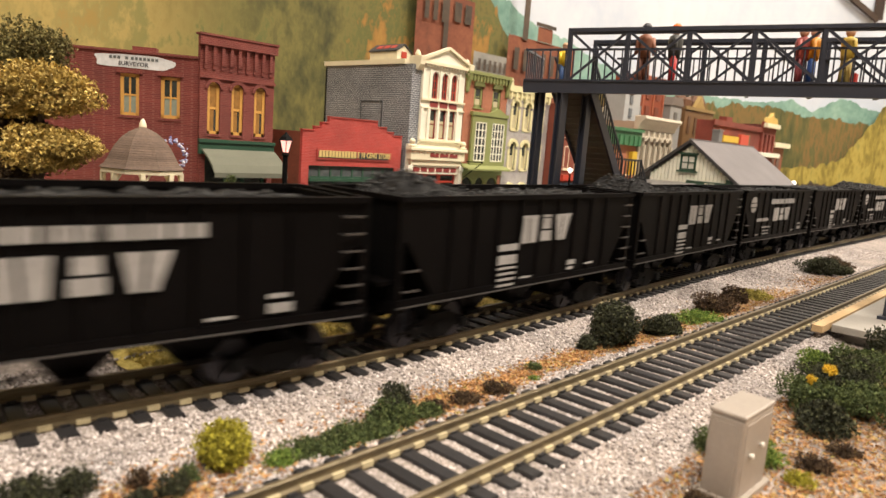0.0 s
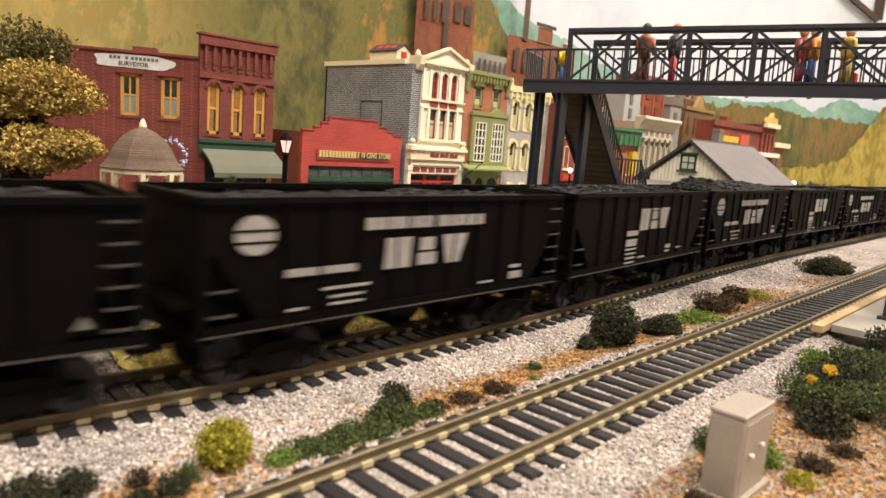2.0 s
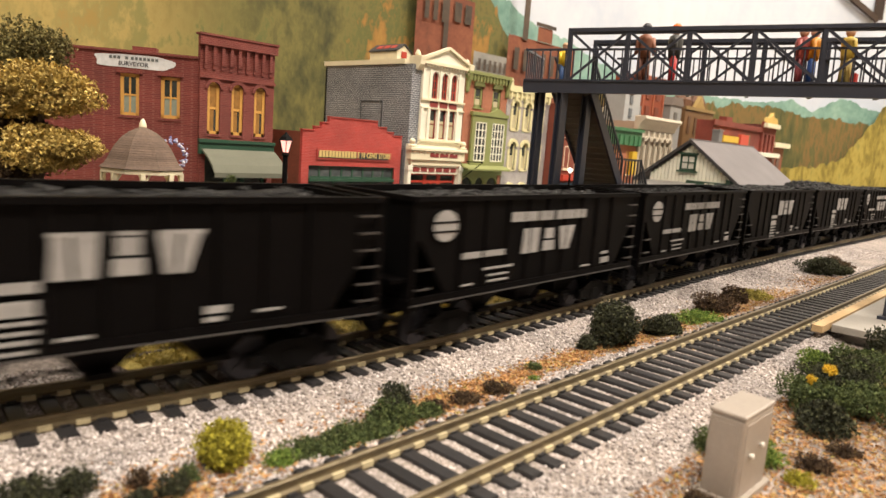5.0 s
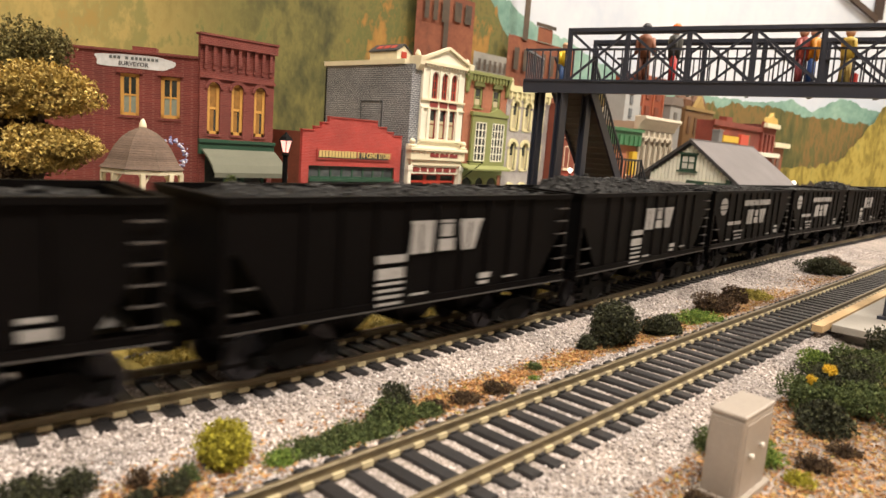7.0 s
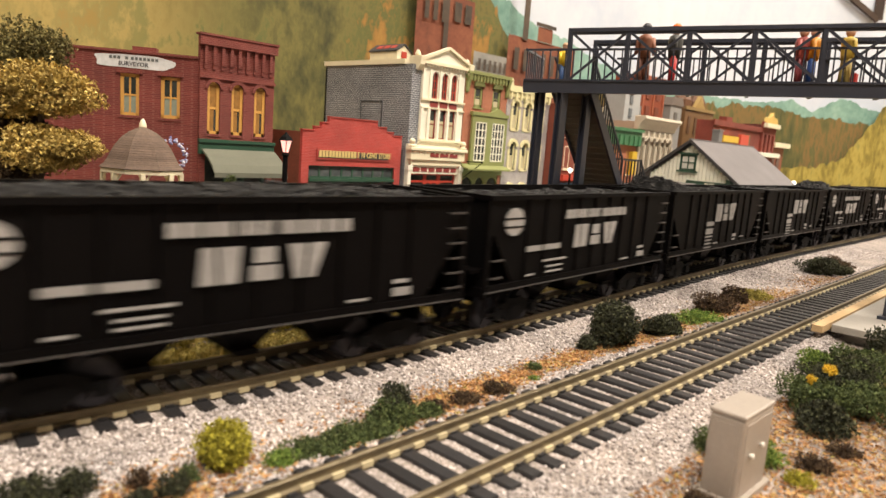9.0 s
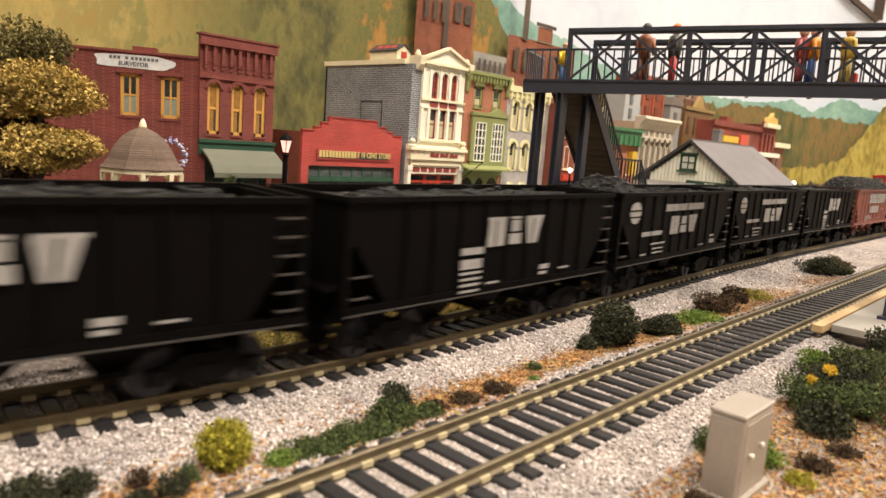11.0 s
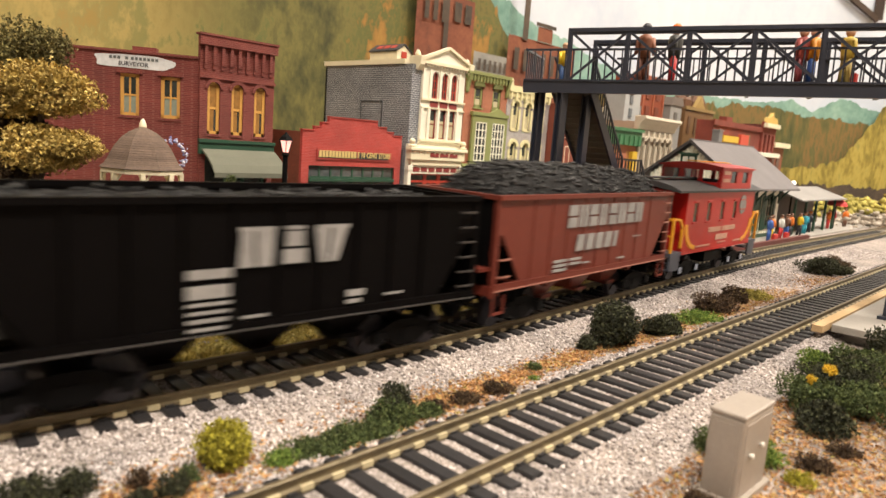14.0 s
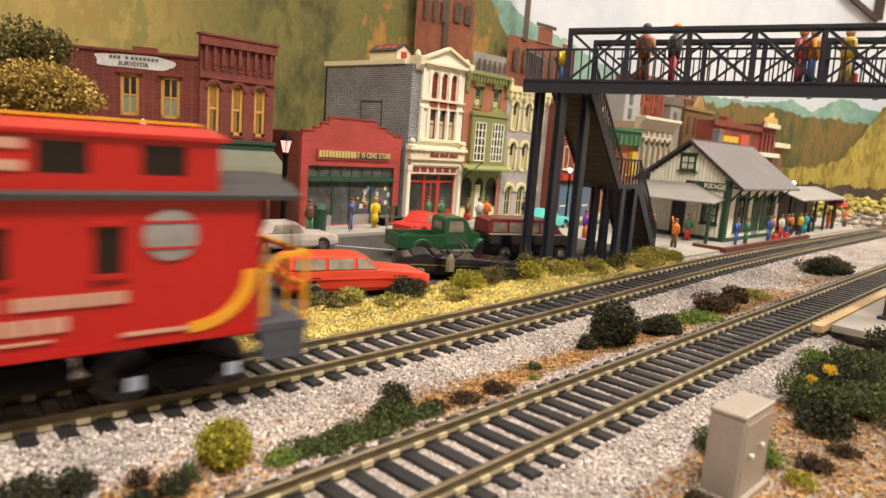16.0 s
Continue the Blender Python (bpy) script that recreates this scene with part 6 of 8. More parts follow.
def footbridge():
    b = thing("footbridge", "slate grey steel footbridge with cross-braced trusses over the tracks", "footbridge")

    def on(nm, m, mat=STEEL, label=""):
        return part(nm, m, mat, b, label, at=BR)
    W = 36.0
    L = PANEL * 8
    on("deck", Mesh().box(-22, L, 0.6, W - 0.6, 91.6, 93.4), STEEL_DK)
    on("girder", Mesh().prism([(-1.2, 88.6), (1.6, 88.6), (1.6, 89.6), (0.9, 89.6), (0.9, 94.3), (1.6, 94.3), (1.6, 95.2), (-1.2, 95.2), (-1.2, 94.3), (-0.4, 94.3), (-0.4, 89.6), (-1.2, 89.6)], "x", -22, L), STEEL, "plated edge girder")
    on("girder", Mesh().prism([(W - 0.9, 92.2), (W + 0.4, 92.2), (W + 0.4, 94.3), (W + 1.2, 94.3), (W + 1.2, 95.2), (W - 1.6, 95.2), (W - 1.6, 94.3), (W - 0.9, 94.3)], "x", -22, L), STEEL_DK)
    on("end_girder", Mesh().box(-22.6, -21.2, 0, W, 90.2, 95.0))
    for k in range(9):
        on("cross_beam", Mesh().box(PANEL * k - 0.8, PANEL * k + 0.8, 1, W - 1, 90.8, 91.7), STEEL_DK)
    for side, y in ((0, 0.0), (1, W)):
        x0 = 0 if side == 0 else 6
        on("top_chord", Mesh().box(x0 - 1, L, y - 1.3, y + 1.3, 117.6, 119.4).box(x0 - 1, L, y - 0.5, y + 0.5, 116.4, 117.8))
        for k in range(9):
            x = x0 + PANEL * k
            on("upright", Mesh().box(x - 0.7, x + 0.7, y - 1.1, y + 1.1, 94.8, 118.2).box(x - 1.2, x + 1.2, y - 0.4, y + 0.4, 94.8, 118.2))
            if k < 8:
                on("brace", Mesh().bar((x + 1, y - 0.5, 117.2), (x + PANEL - 1, y - 0.5, 95.6), 1.0, 1.2))
                on("brace", Mesh().bar((x + 1, y + 0.5, 95.6), (x + PANEL - 1, y + 0.5, 117.2), 1.0, 1.2))
        yy = y + (1.8 if side == 0 else -1.8)
        on("hand_rail", Mesh().box(-22 if side == 0 else 18, L, yy - 0.5, yy + 0.5, 109.2, 110.2))
        bal = Mesh().box(-0.32, 0.32, yy - 0.32, yy + 0.32, 95.0, 109.4).data("baluster", STEEL)
        n = int((L + 22) / 3.9)
        for k in range(n):
            x = -21.6 + 3.9 * k
            if side == 1 and x < 18:
                continue
            part("baluster", bal, STEEL, b, at=BR @ mm(x, 0, 0))
    on("hand_rail", Mesh().box(-22.2, -21.2, 0, W, 109.2, 110.2))
    for k in range(10):
        on("baluster", Mesh().box(-22, -21.4, 2 + 3.6 * k, 2.6 + 3.6 * k, 95, 109.4))
    # trestle posts: tapered I sections on sole plates
    for (x, y), top, w in (((288, 211.5), 89, 4.2), ((289.5, 199), 89, 5.4), ((303.5, 193.5), 89, 4.4), ((336, 202), 42, 4.2), ((338.5, 196), 42, 4.2), ((342, 189.5), 42, 4.0), ((353, 188), 42, 4.0)):
        m = Mesh()
        for a in (-1, 1):
            m.add([(x - w / 2 * 1.3, y + a * 1.6, 0), (x + w / 2 * 1.3, y + a * 1.6, 0), (x + w / 2 * 1.3, y + a * 2.4, 0), (x - w / 2 * 1.3, y + a * 2.4, 0),
                   (x - w / 2, y + a * 1.1, 12), (x + w / 2, y + a * 1.1, 12), (x + w / 2, y + a * 1.8, 12), (x - w / 2, y + a * 1.8, 12)], [(0, 1, 2, 3), (4, 5, 6, 7), (0, 1, 5, 4), (1, 2, 6, 5), (2, 3, 7, 6), (3, 0, 4, 7)])
            m.box(x - w / 2, x + w / 2, min(y + a * 1.1, y + a * 1.8), max(y + a * 1.1, y + a * 1.8), 12, top)
        m.box(x - 0.7, x + 0.7, y - 1.6, y + 1.6, -0.5, top)
        part("post", m, STEEL, b)
        part("sole_plate", Mesh().box(x - w * 0.95, x + w * 0.95, y - 4.2, y + 4.2, -1.0, 0.8), STEEL_DK, b)
    for x, y in ((318, 40), (350, 50)):
        part("post", Mesh().box(x - 3, x + 3, y - 2.4, y + 2.4, -2, 88), STEEL, b)
    # stairs: two flights with a landing
    def flight(x0, z0, x1, z1, n):
        for yy in (190.0, 213.0):
            part("stringer", Mesh().bar((x0, yy, z0), (x1, yy, z1), 1.2, 5.0), STEEL, b)
        part("soffit", Mesh().bar((x0, 201.5, z0 - 1.8), (x1, 201.5, z1 - 1.8), 22, 0.5), STAIR, b, "dark boarded underside of the stairs")
        tr = Mesh().box(-2.0, 2.0, 190.4, 212.6, -0.4, 0.4).box(1.6, 2.1, 190.4, 212.6, -2.6, 0.4).data("stair_tread", STAIR)
        ribm = Mesh().box(-0.35, 0.35, 190.6, 212.4, -0.5, 0.3).data("stair_batten", STAIR)
        for k in range(n):
            f = (k + 0.5) / n
            x, z = x0 + (x1 - x0) * f, z0 + (z1 - z0) * f
            part("stair_tread", tr, STAIR, b, at=mm(x, 0, z + 0.8))
            part("stair_batten", ribm, STAIR, b, at=mm(x, 0, z - 2.7))
        for yy in (190.0, 213.0):
            part("stair_rail", Mesh().bar((x0, yy, z0 + 14), (x1, yy, z1 + 14), 0.8, 1.0), STEEL_DK, b)
        for k in range(n):
            f = (k + 0.5) / n
            x, z = x0 + (x1 - x0) * f, z0 + (z1 - z0) * f
            part("baluster", Mesh().bar((x, 190, z), (x, 190, z + 14), 0.6), STEEL_DK, b)
    flight(300, 94, 340, 44, 17)
    part("landing", Mesh().box(338, 362, 189.4, 213.6, 40.6, 44.4), STEEL, b)
    part("landing_rail", Mesh().box(339, 362, 189.6, 190.4, 57.4, 58.4).box(361.4, 362.2, 189.6, 213, 57.4, 58.4), STEEL_DK, b)
    for k in range(7):
        part("baluster", Mesh().box(340 + 3.5 * k, 340.6 + 3.5 * k, 189.7, 190.3, 44, 58), STEEL_DK, b)
    flight(361, 44, 392, 1, 15)


def window_green(parent, at, w, h, nx=2, nz=2, pane=None):
    return window(parent, at, w, h, DK_GREEN, None, nx, nz, DK_GREEN, 0.9, frame_w=1.6, pane=pane)


def station():
    b = thing("station_house", "cream clapboard station with green trim and grey roof", "station")
    x0, x1, y0, y1, H1 = 519, 637, 199, 264, 47.5
    # gable end faces the footbridge
    gx = x0
    part("wall", Mesh().prism([(y0, 0), (y1, 0), (y1, H1), (231.5, 72.0), (y0, H1)], "x", gx, gx + 2), hue((0.40, 0.38, 0.30)), b)
    for k in range(21):
        y = y0 + 1.5 + 3.05 * k
        top = H1 + (72 - H1) * (1 - abs(y - 231.5) / 32.5) - 0.8
        part("board", Mesh().box(gx - 0.7, gx + 0.2, y - 1.25, y + 1.25, 1.5, max(10, top)), BOARD_W, b)
    part("wall", pierced(x0, x1, 0, H1, y0 - 0.1, y0 + 2, [(543, 559, 8, 36), (580, 595, 2, 34), (606, 622, 8, 36)]).box(x0, x1, y1 - 2, y1, 0, H1).box(x1 - 2, x1, y0, y1, 0, H1), BOARD_W, b)
    for k in range(19):
        part("batten", Mesh().box(x0 + 3 + 6.2 * k, x0 + 3.8 + 6.2 * k, y0 - 0.6, y0, 1, 6), BOARD_W, b)
    part("base_trim", Mesh().box(x0 - 1.2, x0, y0 - 0.8, y1, 0, 3).box(x0 - 1, x1, y0 - 1.2, y0, 0, 3), DK_GREEN, b)
    part("corner_post", Mesh().box(x0 - 1.5, x0 + 4.5, y0 - 1.4, y0 + 2.2, 0, H1), DK_GREEN, b, "green corner post")
    part("fascia_sign", Mesh().box(x0 - 1.8, x0 - 0.2, y0 - 0.6, 232, 38.6, 44.6), DK_GREEN, b, "green name board")
    words("lettering", "RIDGE", 5.2, CREAM_W, b, mm(x0 - 2.0, 208.6, 41.5, 0, 0, -90), 0.06, 1.15)
    # pale pane colour stands for the sky's brightness showing through
    window_green(b, mm(x0 - 1.8, 232.4, 51.8, 0, 0, -90), 13.0, 12.6, pane=hue((0.62, 0.60, 0.55)))
    part("attic_hood", Mesh().box(x0 - 2.6, x0 - 0.4, 224.6, 240.2, 64.4, 65.8).box(x0 - 2.8, x0 - 0.4, 224.2, 240.6, 50.4, 51.8), DK_GREEN, b)
    window_green(b, mm(x0 - 1.6, 210.5, 13, 0, 0, -90), 13, 20, 2, 3)
    part("door", Mesh().box(x0 - 1.2, x0 + 0.4, 230, 241, 0, 30), hue((0.03, 0.02, 0.03)), b, "dark doorway")
    for x, w, z, h in ((551, 16, 8, 28), (614, 16, 8, 28)):
        window_green(b, mm(x, y0 - 0.2, z), w, h, 2, 3)
    part("door", Mesh().box(580, 595, y0 + 0.4, y0 + 1.4, 0, 34), DK_GREEN, b, "green door")
    for x in (540, 562, 577, 598, 603, 625):
        part("shutter", Mesh().box(x - 2.6, x + 2.6, y0 - 0.8, y0, 6, 35), DK_GREEN, b)
    # roof of shingled slopes
    for sg in (-1, 1):
        ye = 231.5 + sg * 45.0
        sl = Mesh().add([(515.5, 231.5, 76), (648, 231.5, 76), (648, ye, 42.0), (515.5, ye, 42.0), (515.5, 231.5, 74.2), (648, 231.5, 74.2), (648, ye, 40.4), (515.5, ye, 40.4)], [(0, 1, 2, 3), (7, 6, 5, 4), (0, 1, 5, 4), (2, 3, 7, 6), (0, 3, 7, 4), (1, 2, 6, 5)])
        part("roof_slope", sl, ST_ROOF, b, "grey shingled roof slope")
        part("bargeboard", Mesh().bar((515, 231.5, 74.8), (515, ye, 40.8), 0.9, 2.2), ROOF_BLACK, b)
    part("ridge_cap", Mesh().box(514.4, 648.4, 230.6, 232.4, 75.4, 76.6), ST_ROOF, b)
    part("chimney", Mesh().box(567, 574, 231, 237, 70, 86.5).box(566.5, 574.5, 230.5, 237.5, 85.4, 86.8), hue((0.17, 0.17, 0.175)), b, "grey chimney")
    for x in (524, 543, 562, 580, 599, 618, 634):
        part("roof_bracket", Mesh().bar((x, y0, 30), (x, y0 - 9, 41.5), 1.2).bar((x, y0, 42), (x, y0 - 9.5, 41.5), 1.2).bar((x, y0 - 0.6, 28), (x, y0 - 0.6, 42), 1.2), DK_GREEN, b)
    part("canopy", Mesh().add([(518, 225, 42.6), (518, 268, 42), (480, 268, 30.5), (492.5, 198, 30.5), (518, 200, 33), (518, 225, 41.6), (518, 268, 41), (480, 268, 29.5), (492.5, 198, 29.5), (518, 200, 32)], [(0, 1, 2, 3), (0, 3, 4), (5, 8, 7, 6), (5, 9, 8), (0, 1, 6, 5), (1, 2, 7, 6), (2, 3, 8, 7), (3, 4, 9, 8)]), CANOPY, b, "grey canopy roof")
    for y in (199, 247):
        part("canopy_post", Mesh().box(494, 496, y + 1, y + 3, 0, 30), DK_GREEN, b)
    c = thing("platform_canopy", "long low platform canopy with grey roof and green posts", "canopy")
    part("roof", Mesh().prism([(184, 32.4), (214, 42), (246, 32.4), (246, 31.2), (214, 40.6), (184, 31.2)], "x", 652, 800), CANOPY, c)
    for k in range(5):
        for y in (192, 238):
            part("post", Mesh().box(660 + 32 * k, 662 + 32 * k, y - 1, y + 1, 0, 33.5), DK_GREEN, c)
    # added dark sheet: paints the shade beneath the canopy roof
    part("canopy_shade", Mesh().box(652, 799, 214, 216, 0, 39), hue((0.05, 0.03, 0.02)), c, "dark brown sheet standing for the shade under the canopy")


def platforms():
    p = thing("station_platform", "pale concrete station platform with dark red edge", "platform", None, "", "structure")
    me = Mesh().box(-14.8, 14.8, 180, 300, -3, 0.1).data("platform_slab", CONCRETE)
    for k in range(18):
        part("platform_slab", me, CONCRETE, p, at=mm(424 + 30 * k, 0))
    part("platform_edge", Mesh().box(470, 660, 176, 180, -3, 2.2).box(470, 474, 180, 200, -3, 2.2), hue((0.11, 0.03, 0.025)), p, "dark red timber edge")
    q = thing("side_platform", "pale concrete side platform with a worn wooden edge", "platform")
    part("slab", Mesh().box(284, 700, 22, 63.5, 0.6, 3.6), CONCRETE, q, bevel=0.4)
    part("footing", Mesh().box(290, 700, 26, 60, -3.2, 0.6), CONCRETE, q)
    for k in range(7):
        part("edge_plank", Mesh().box(274 + 60 * k, 333.6 + 60 * k, 63.9, 67.6, 1.4, 4.0), PLANK, q, "worn pale wooden edge plank")
    l = thing("platform_post", "slate grey platform post on a square foot", "post")
    part("post", Mesh().prism([(-1.6, -1.6), (1.6, -1.6), (1.6, 1.6), (-1.6, 1.6)], "z", 3.6, 70), STEEL, l, at=mm(316, 51.5))
    part("foot", Mesh().box(-3.2, 3.2, -3.2, 3.2, 3.6, 5.0), STEEL, l, at=mm(316, 51.5), bevel=0.3)


def relay_cabinet():
    b = thing("relay_cabinet", "small grey metal relay cabinet with two knobs beside the track", "cabinet", mm(134.4, 42.7, -3.0, 0, 0, -1))
    part("body", Mesh().box(-7.5, 7.5, -3.4, 3.4, 0, 16.8), GREY_BOX, b, bevel=0.5)
    part("top", Mesh().box(-7.6, 7.6, -3.5, 3.5, 16.8, 17.7), GREY_BOX, b, "bright worn cabinet top", bevel=0.3)
    part("door", Mesh().box(-6.4, 6.4, -3.55, -3.35, 1.6, 15.8), GREY_BOX, b, bevel=0.06)
    part("end_panel", Mesh().box(-7.62, -7.45, -2.4, 2.4, 1.6, 15.6), GREY_BOX, b, bevel=0.05)
    for x, z in ((-3.4, 9.2), (1.6, 10.2)):
        part("knob", Mesh().turn([(0.45, -4.4), (0.55, -4.1), (0.4, -3.6)], x, z, 10, "y"), hue((0.62, 0.60, 0.55)), b, "pale knob")
    part("base", Mesh().box(-8.4, 8.4, -4.4, 4.4, -1.0, 0.9), GREY_BOX, b)


footbridge()
station()
platforms()
relay_cabinet()


# ---- trees, bushes and turf ----
def tree(label, at, trunk_h, crowns, mat, n, size):
    t = thing("tree", label, "tree", at, "model trees")
    tr = Mesh()
    tr.tube((0, 0, -2), (1, 0, trunk_h), 2.4, 1.5, 8)
    for (x, y, z), r, _ in crowns:
        tr.tube((1, 0, trunk_h * 0.75), (x * 0.8, y * 0.8, z), 1.3, 0.5, 6)
    part("trunk", tr, BARK, t)
    for (x, y, z), r, k in crowns:
        foliage("crown", k or mat, t, (x, y, z), r, n, size, 12)
    return t


def bush(label, x, y, r, h, mat, n, size=0.8, lumps=14):
    z = bed(x, y) if y < 188 else -1
    t = thing("bush", label + " beside the model track" if y < 160 else label, "bush", mm(x, y, z), "model bushes")
    foliage("foliage", mat, t, (0, 0, h * 0.42), (r, r, h * 0.62), n, size, lumps, 0.34 if "round" in label else 0.6, floor=0.0)
    part("stem", Mesh().tube((0, 0, -1), (0.6, 0.3, h * 0.5), 0.5, 0.3, 6).tube((0, 0, 0), (-r * 0.4, 0.2, h * 0.5), 0.4, 0.2, 6).tube((0, 0, 0), (r * 0.4, -0.3, h * 0.6), 0.4, 0.2, 6), BARK, t)
    return t


def nature():
    # dark brown crowns paint the shade between and below the ochre lumps
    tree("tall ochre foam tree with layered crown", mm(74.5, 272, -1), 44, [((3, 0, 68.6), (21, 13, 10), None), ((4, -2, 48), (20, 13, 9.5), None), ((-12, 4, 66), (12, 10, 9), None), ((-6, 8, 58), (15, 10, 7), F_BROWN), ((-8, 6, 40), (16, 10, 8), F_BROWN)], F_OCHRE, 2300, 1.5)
    tree("dark olive tree behind the ochre one", mm(78, 296, -1), 50, [((3, 0, 84), (15, 12, 11), None), ((-9, -2, 78), (13, 12, 11), None), ((12, 0, 74), (9, 8, 7), None), ((-14, -8, 54), (11, 9, 13), F_GREEN), ((-14, -8, 38), (12, 9, 10), F_GREEN)], F_OLIVE, 1500, 1.3)
    # bushes between and beside the tracks: label, x, y, radius, height, foliage, count, grain
    for row in (
        ("round moss green foam bush", 61, 111, 7.0, 10.0, F_MOSS, 1500, 0.75),
        ("low leafy green bush", 98, 104.5, 7.0, 7.0, F_GREEN, 1000, 0.7),
        ("low dark green bush", 103, 108.5, 5.0, 8.0, F_DARK, 800, 0.7),
        ("small grass green tuft", 86, 103.5, 6.0, 3.6, F_GREEN, 700, 0.6),
        ("small grass green tuft", 92, 101.5, 5.0, 3.0, F_GREEN, 600, 0.6),
        ("small grass green tuft", 81, 101.5, 5.0, 2.8, F_GREEN, 600, 0.6),
        ("small grass green tuft", 108, 103, 4.0, 3.4, F_GREEN, 500, 0.6),
        ("small grass green tuft", 76, 104.5, 5.5, 3.2, F_GREEN, 700, 0.6),
        ("small grass green tuft", 70, 103.5, 4.5, 2.8, F_BRIGHT, 400, 0.6),
        ("near black tangled bush", 204, 110.5, 8.6, 14.0, F_DARK, 2000, 1.05),
        ("near black small bush", 190, 112, 3.4, 5.0, F_DARK, 350, 0.8),
        ("dark bush beside the ditch", 231, 106, 7.2, 9.0, F_DARK, 1300, 0.9),
        ("low bright green tuft", 262, 106, 11, 4.6, F_BRIGHT, 1100, 0.8),
        ("low brown heather bush", 290, 111, 10, 8.0, F_BROWN, 1000, 1.0),
        ("low brown heather bush", 318, 113, 7, 7.0, F_BROWN, 700, 1.0),
        ("pale straw tuft", 340, 112, 9, 4.0, F_STRAW, 500, 1.0),
        ("dark bush by the far ditch", 462, 112, 15, 10.0, F_DARK, 1500, 1.2),
        ("dark bush by the far ditch", 500, 116, 10, 8.0, F_BROWN, 700, 1.2),
        ("small green tuft", 158, 109, 2.4, 2.6, F_GREEN, 220, 0.5),
        ("small green tuft in the gravel", 150, 103, 2.0, 1.6, F_BRIGHT, 120, 0.4),
        ("brown dry tuft", 122, 103, 5.0, 3.2, F_BROWN, 420, 0.6),
        ("brown dry tuft", 133, 102, 4.4, 3.6, F_BROWN, 420, 0.6),
        ("brown dry tuft", 113, 104, 4.0, 2.6, F_BROWN, 300, 0.6),
        ("dark tuft at the edge of the ballast", 30, 117.5, 5.0, 5.0, F_DARK, 600, 0.6),
        ("dark tuft at the edge of the ballast", 37, 116, 3.6, 4.6, F_DARK, 450, 0.6),
        ("dark tuft at the edge of the ballast", 24, 119, 5.0, 4.6, F_DARK, 500, 0.6),
        ("dry brown tuft", 46, 113, 2.4, 3.8, F_BROWN, 220, 0.5),
        ("dark green tuft", 49, 106.5, 3.2, 4.6, F_DARK, 360, 0.5),
        ("dark green tuft", 44, 107.5, 2.4, 3.2, F_DARK, 240, 0.5),
        ("dark green tuft", 54, 109.5, 2.2, 3.0, F_GREEN, 200, 0.5),
        ("bright green bush", 236, 56, 7.0, 7.5, F_BRIGHT, 900, 0.8),
        ("dark tangled bush", 214, 43, 12, 13.0, F_DARK, 2000, 0.9),
        ("green and dark tangled bush", 196, 46, 9, 10.0, F_GREEN, 1300, 0.8),
        ("green tangled bush", 236, 44, 11, 12.0, F_GREEN, 1500, 0.9),
        ("dark tangled bush", 262, 40, 11, 14.0, F_DARK, 1300, 0.9),
        ("dark green tangled bush", 184, 39, 7, 7.5, F_DARK, 1100, 0.9),
        ("green tangled bush", 202, 33, 10, 10.0, F_GREEN, 1200, 0.8),
        ("olive tuft", 216, 32, 8, 7.0, F_OLIVE, 800, 0.8),
        ("green tuft beside the cabinet", 148, 52, 5.0, 6.0, F_GREEN, 600, 0.6),
        ("green tuft beside the cabinet", 152, 43, 4.6, 5.0, F_BRIGHT, 500, 0.6),
        ("dark tuft before the cabinet", 121, 44, 3.0, 3.6, F_BROWN, 350, 0.5),
        ("brown tuft", 158, 34, 4.4, 3.0, F_BROWN, 400, 0.6),
        ("olive tuft", 148, 34, 3.4, 2.4, F_MOSS, 300, 0.5),
        ("brown tuft", 172, 32, 4.0, 3.4, F_BROWN, 300, 0.6),
    ):
        bush(*row)
    for x, y, z, r in ((199, 43, 8.6, 1.9), (189, 45, 7.6, 1.3)):
        fl = thing("flower_cluster", "small yellow flower cluster on the bushes", "flowers", None, "yellow flowers")
        foliage("bloom", FLOWER, fl, (x, y, z), (r, r, r * 0.8), 90, 0.5, 6)
    # yellow turf strip between the far track and the parking ground
    turf = Mesh().grid(66, 402, 168, 160, 198, 19, lambda a, c: bed(a, c) + (1.0 if c > line_y(a) + 19.5 + 2 * math.sin(a * 0.13) and c < (187 if a < 180 else 197 - 0.06 * (a - 180)) else -1.5))
    tagged(part("turf_bed", turf, STRAW_BED, None, "pale yellow straw ground beside the track", smooth=True), "", "turf", "", "structure")
    n = 26000
    x = 70 + 330 * RNG.uniform(0, 1, n) ** 1.1
    ly = np.interp(x, FX[:1900], FY[:1900])
    y0 = ly + 18.5 + 2 * np.sin(x * 0.13)
    y1 = np.where(x < 180, 186, 196 - 0.06 * (x - 180))
    y = y0 + (np.maximum(y1, y0 + 6) - y0) * RNG.uniform(0, 1, n)
    h = np.array([bed(a, c) for a, c in zip(x, y)])
    me = leaves(np.stack([x, y, h + RNG.uniform(0.6, 2.0, n) + 1.2 * np.maximum(0, np.sin(x * 0.31) * np.sin(y * 0.4))], 1), RNG.uniform(0.4, 0.85, n))
    me.materials.append(STRAW)
    tagged(part("straw_turf", me, STRAW, None, "pale yellow straw turf beside the track"), "", "turf", "", "stuff")
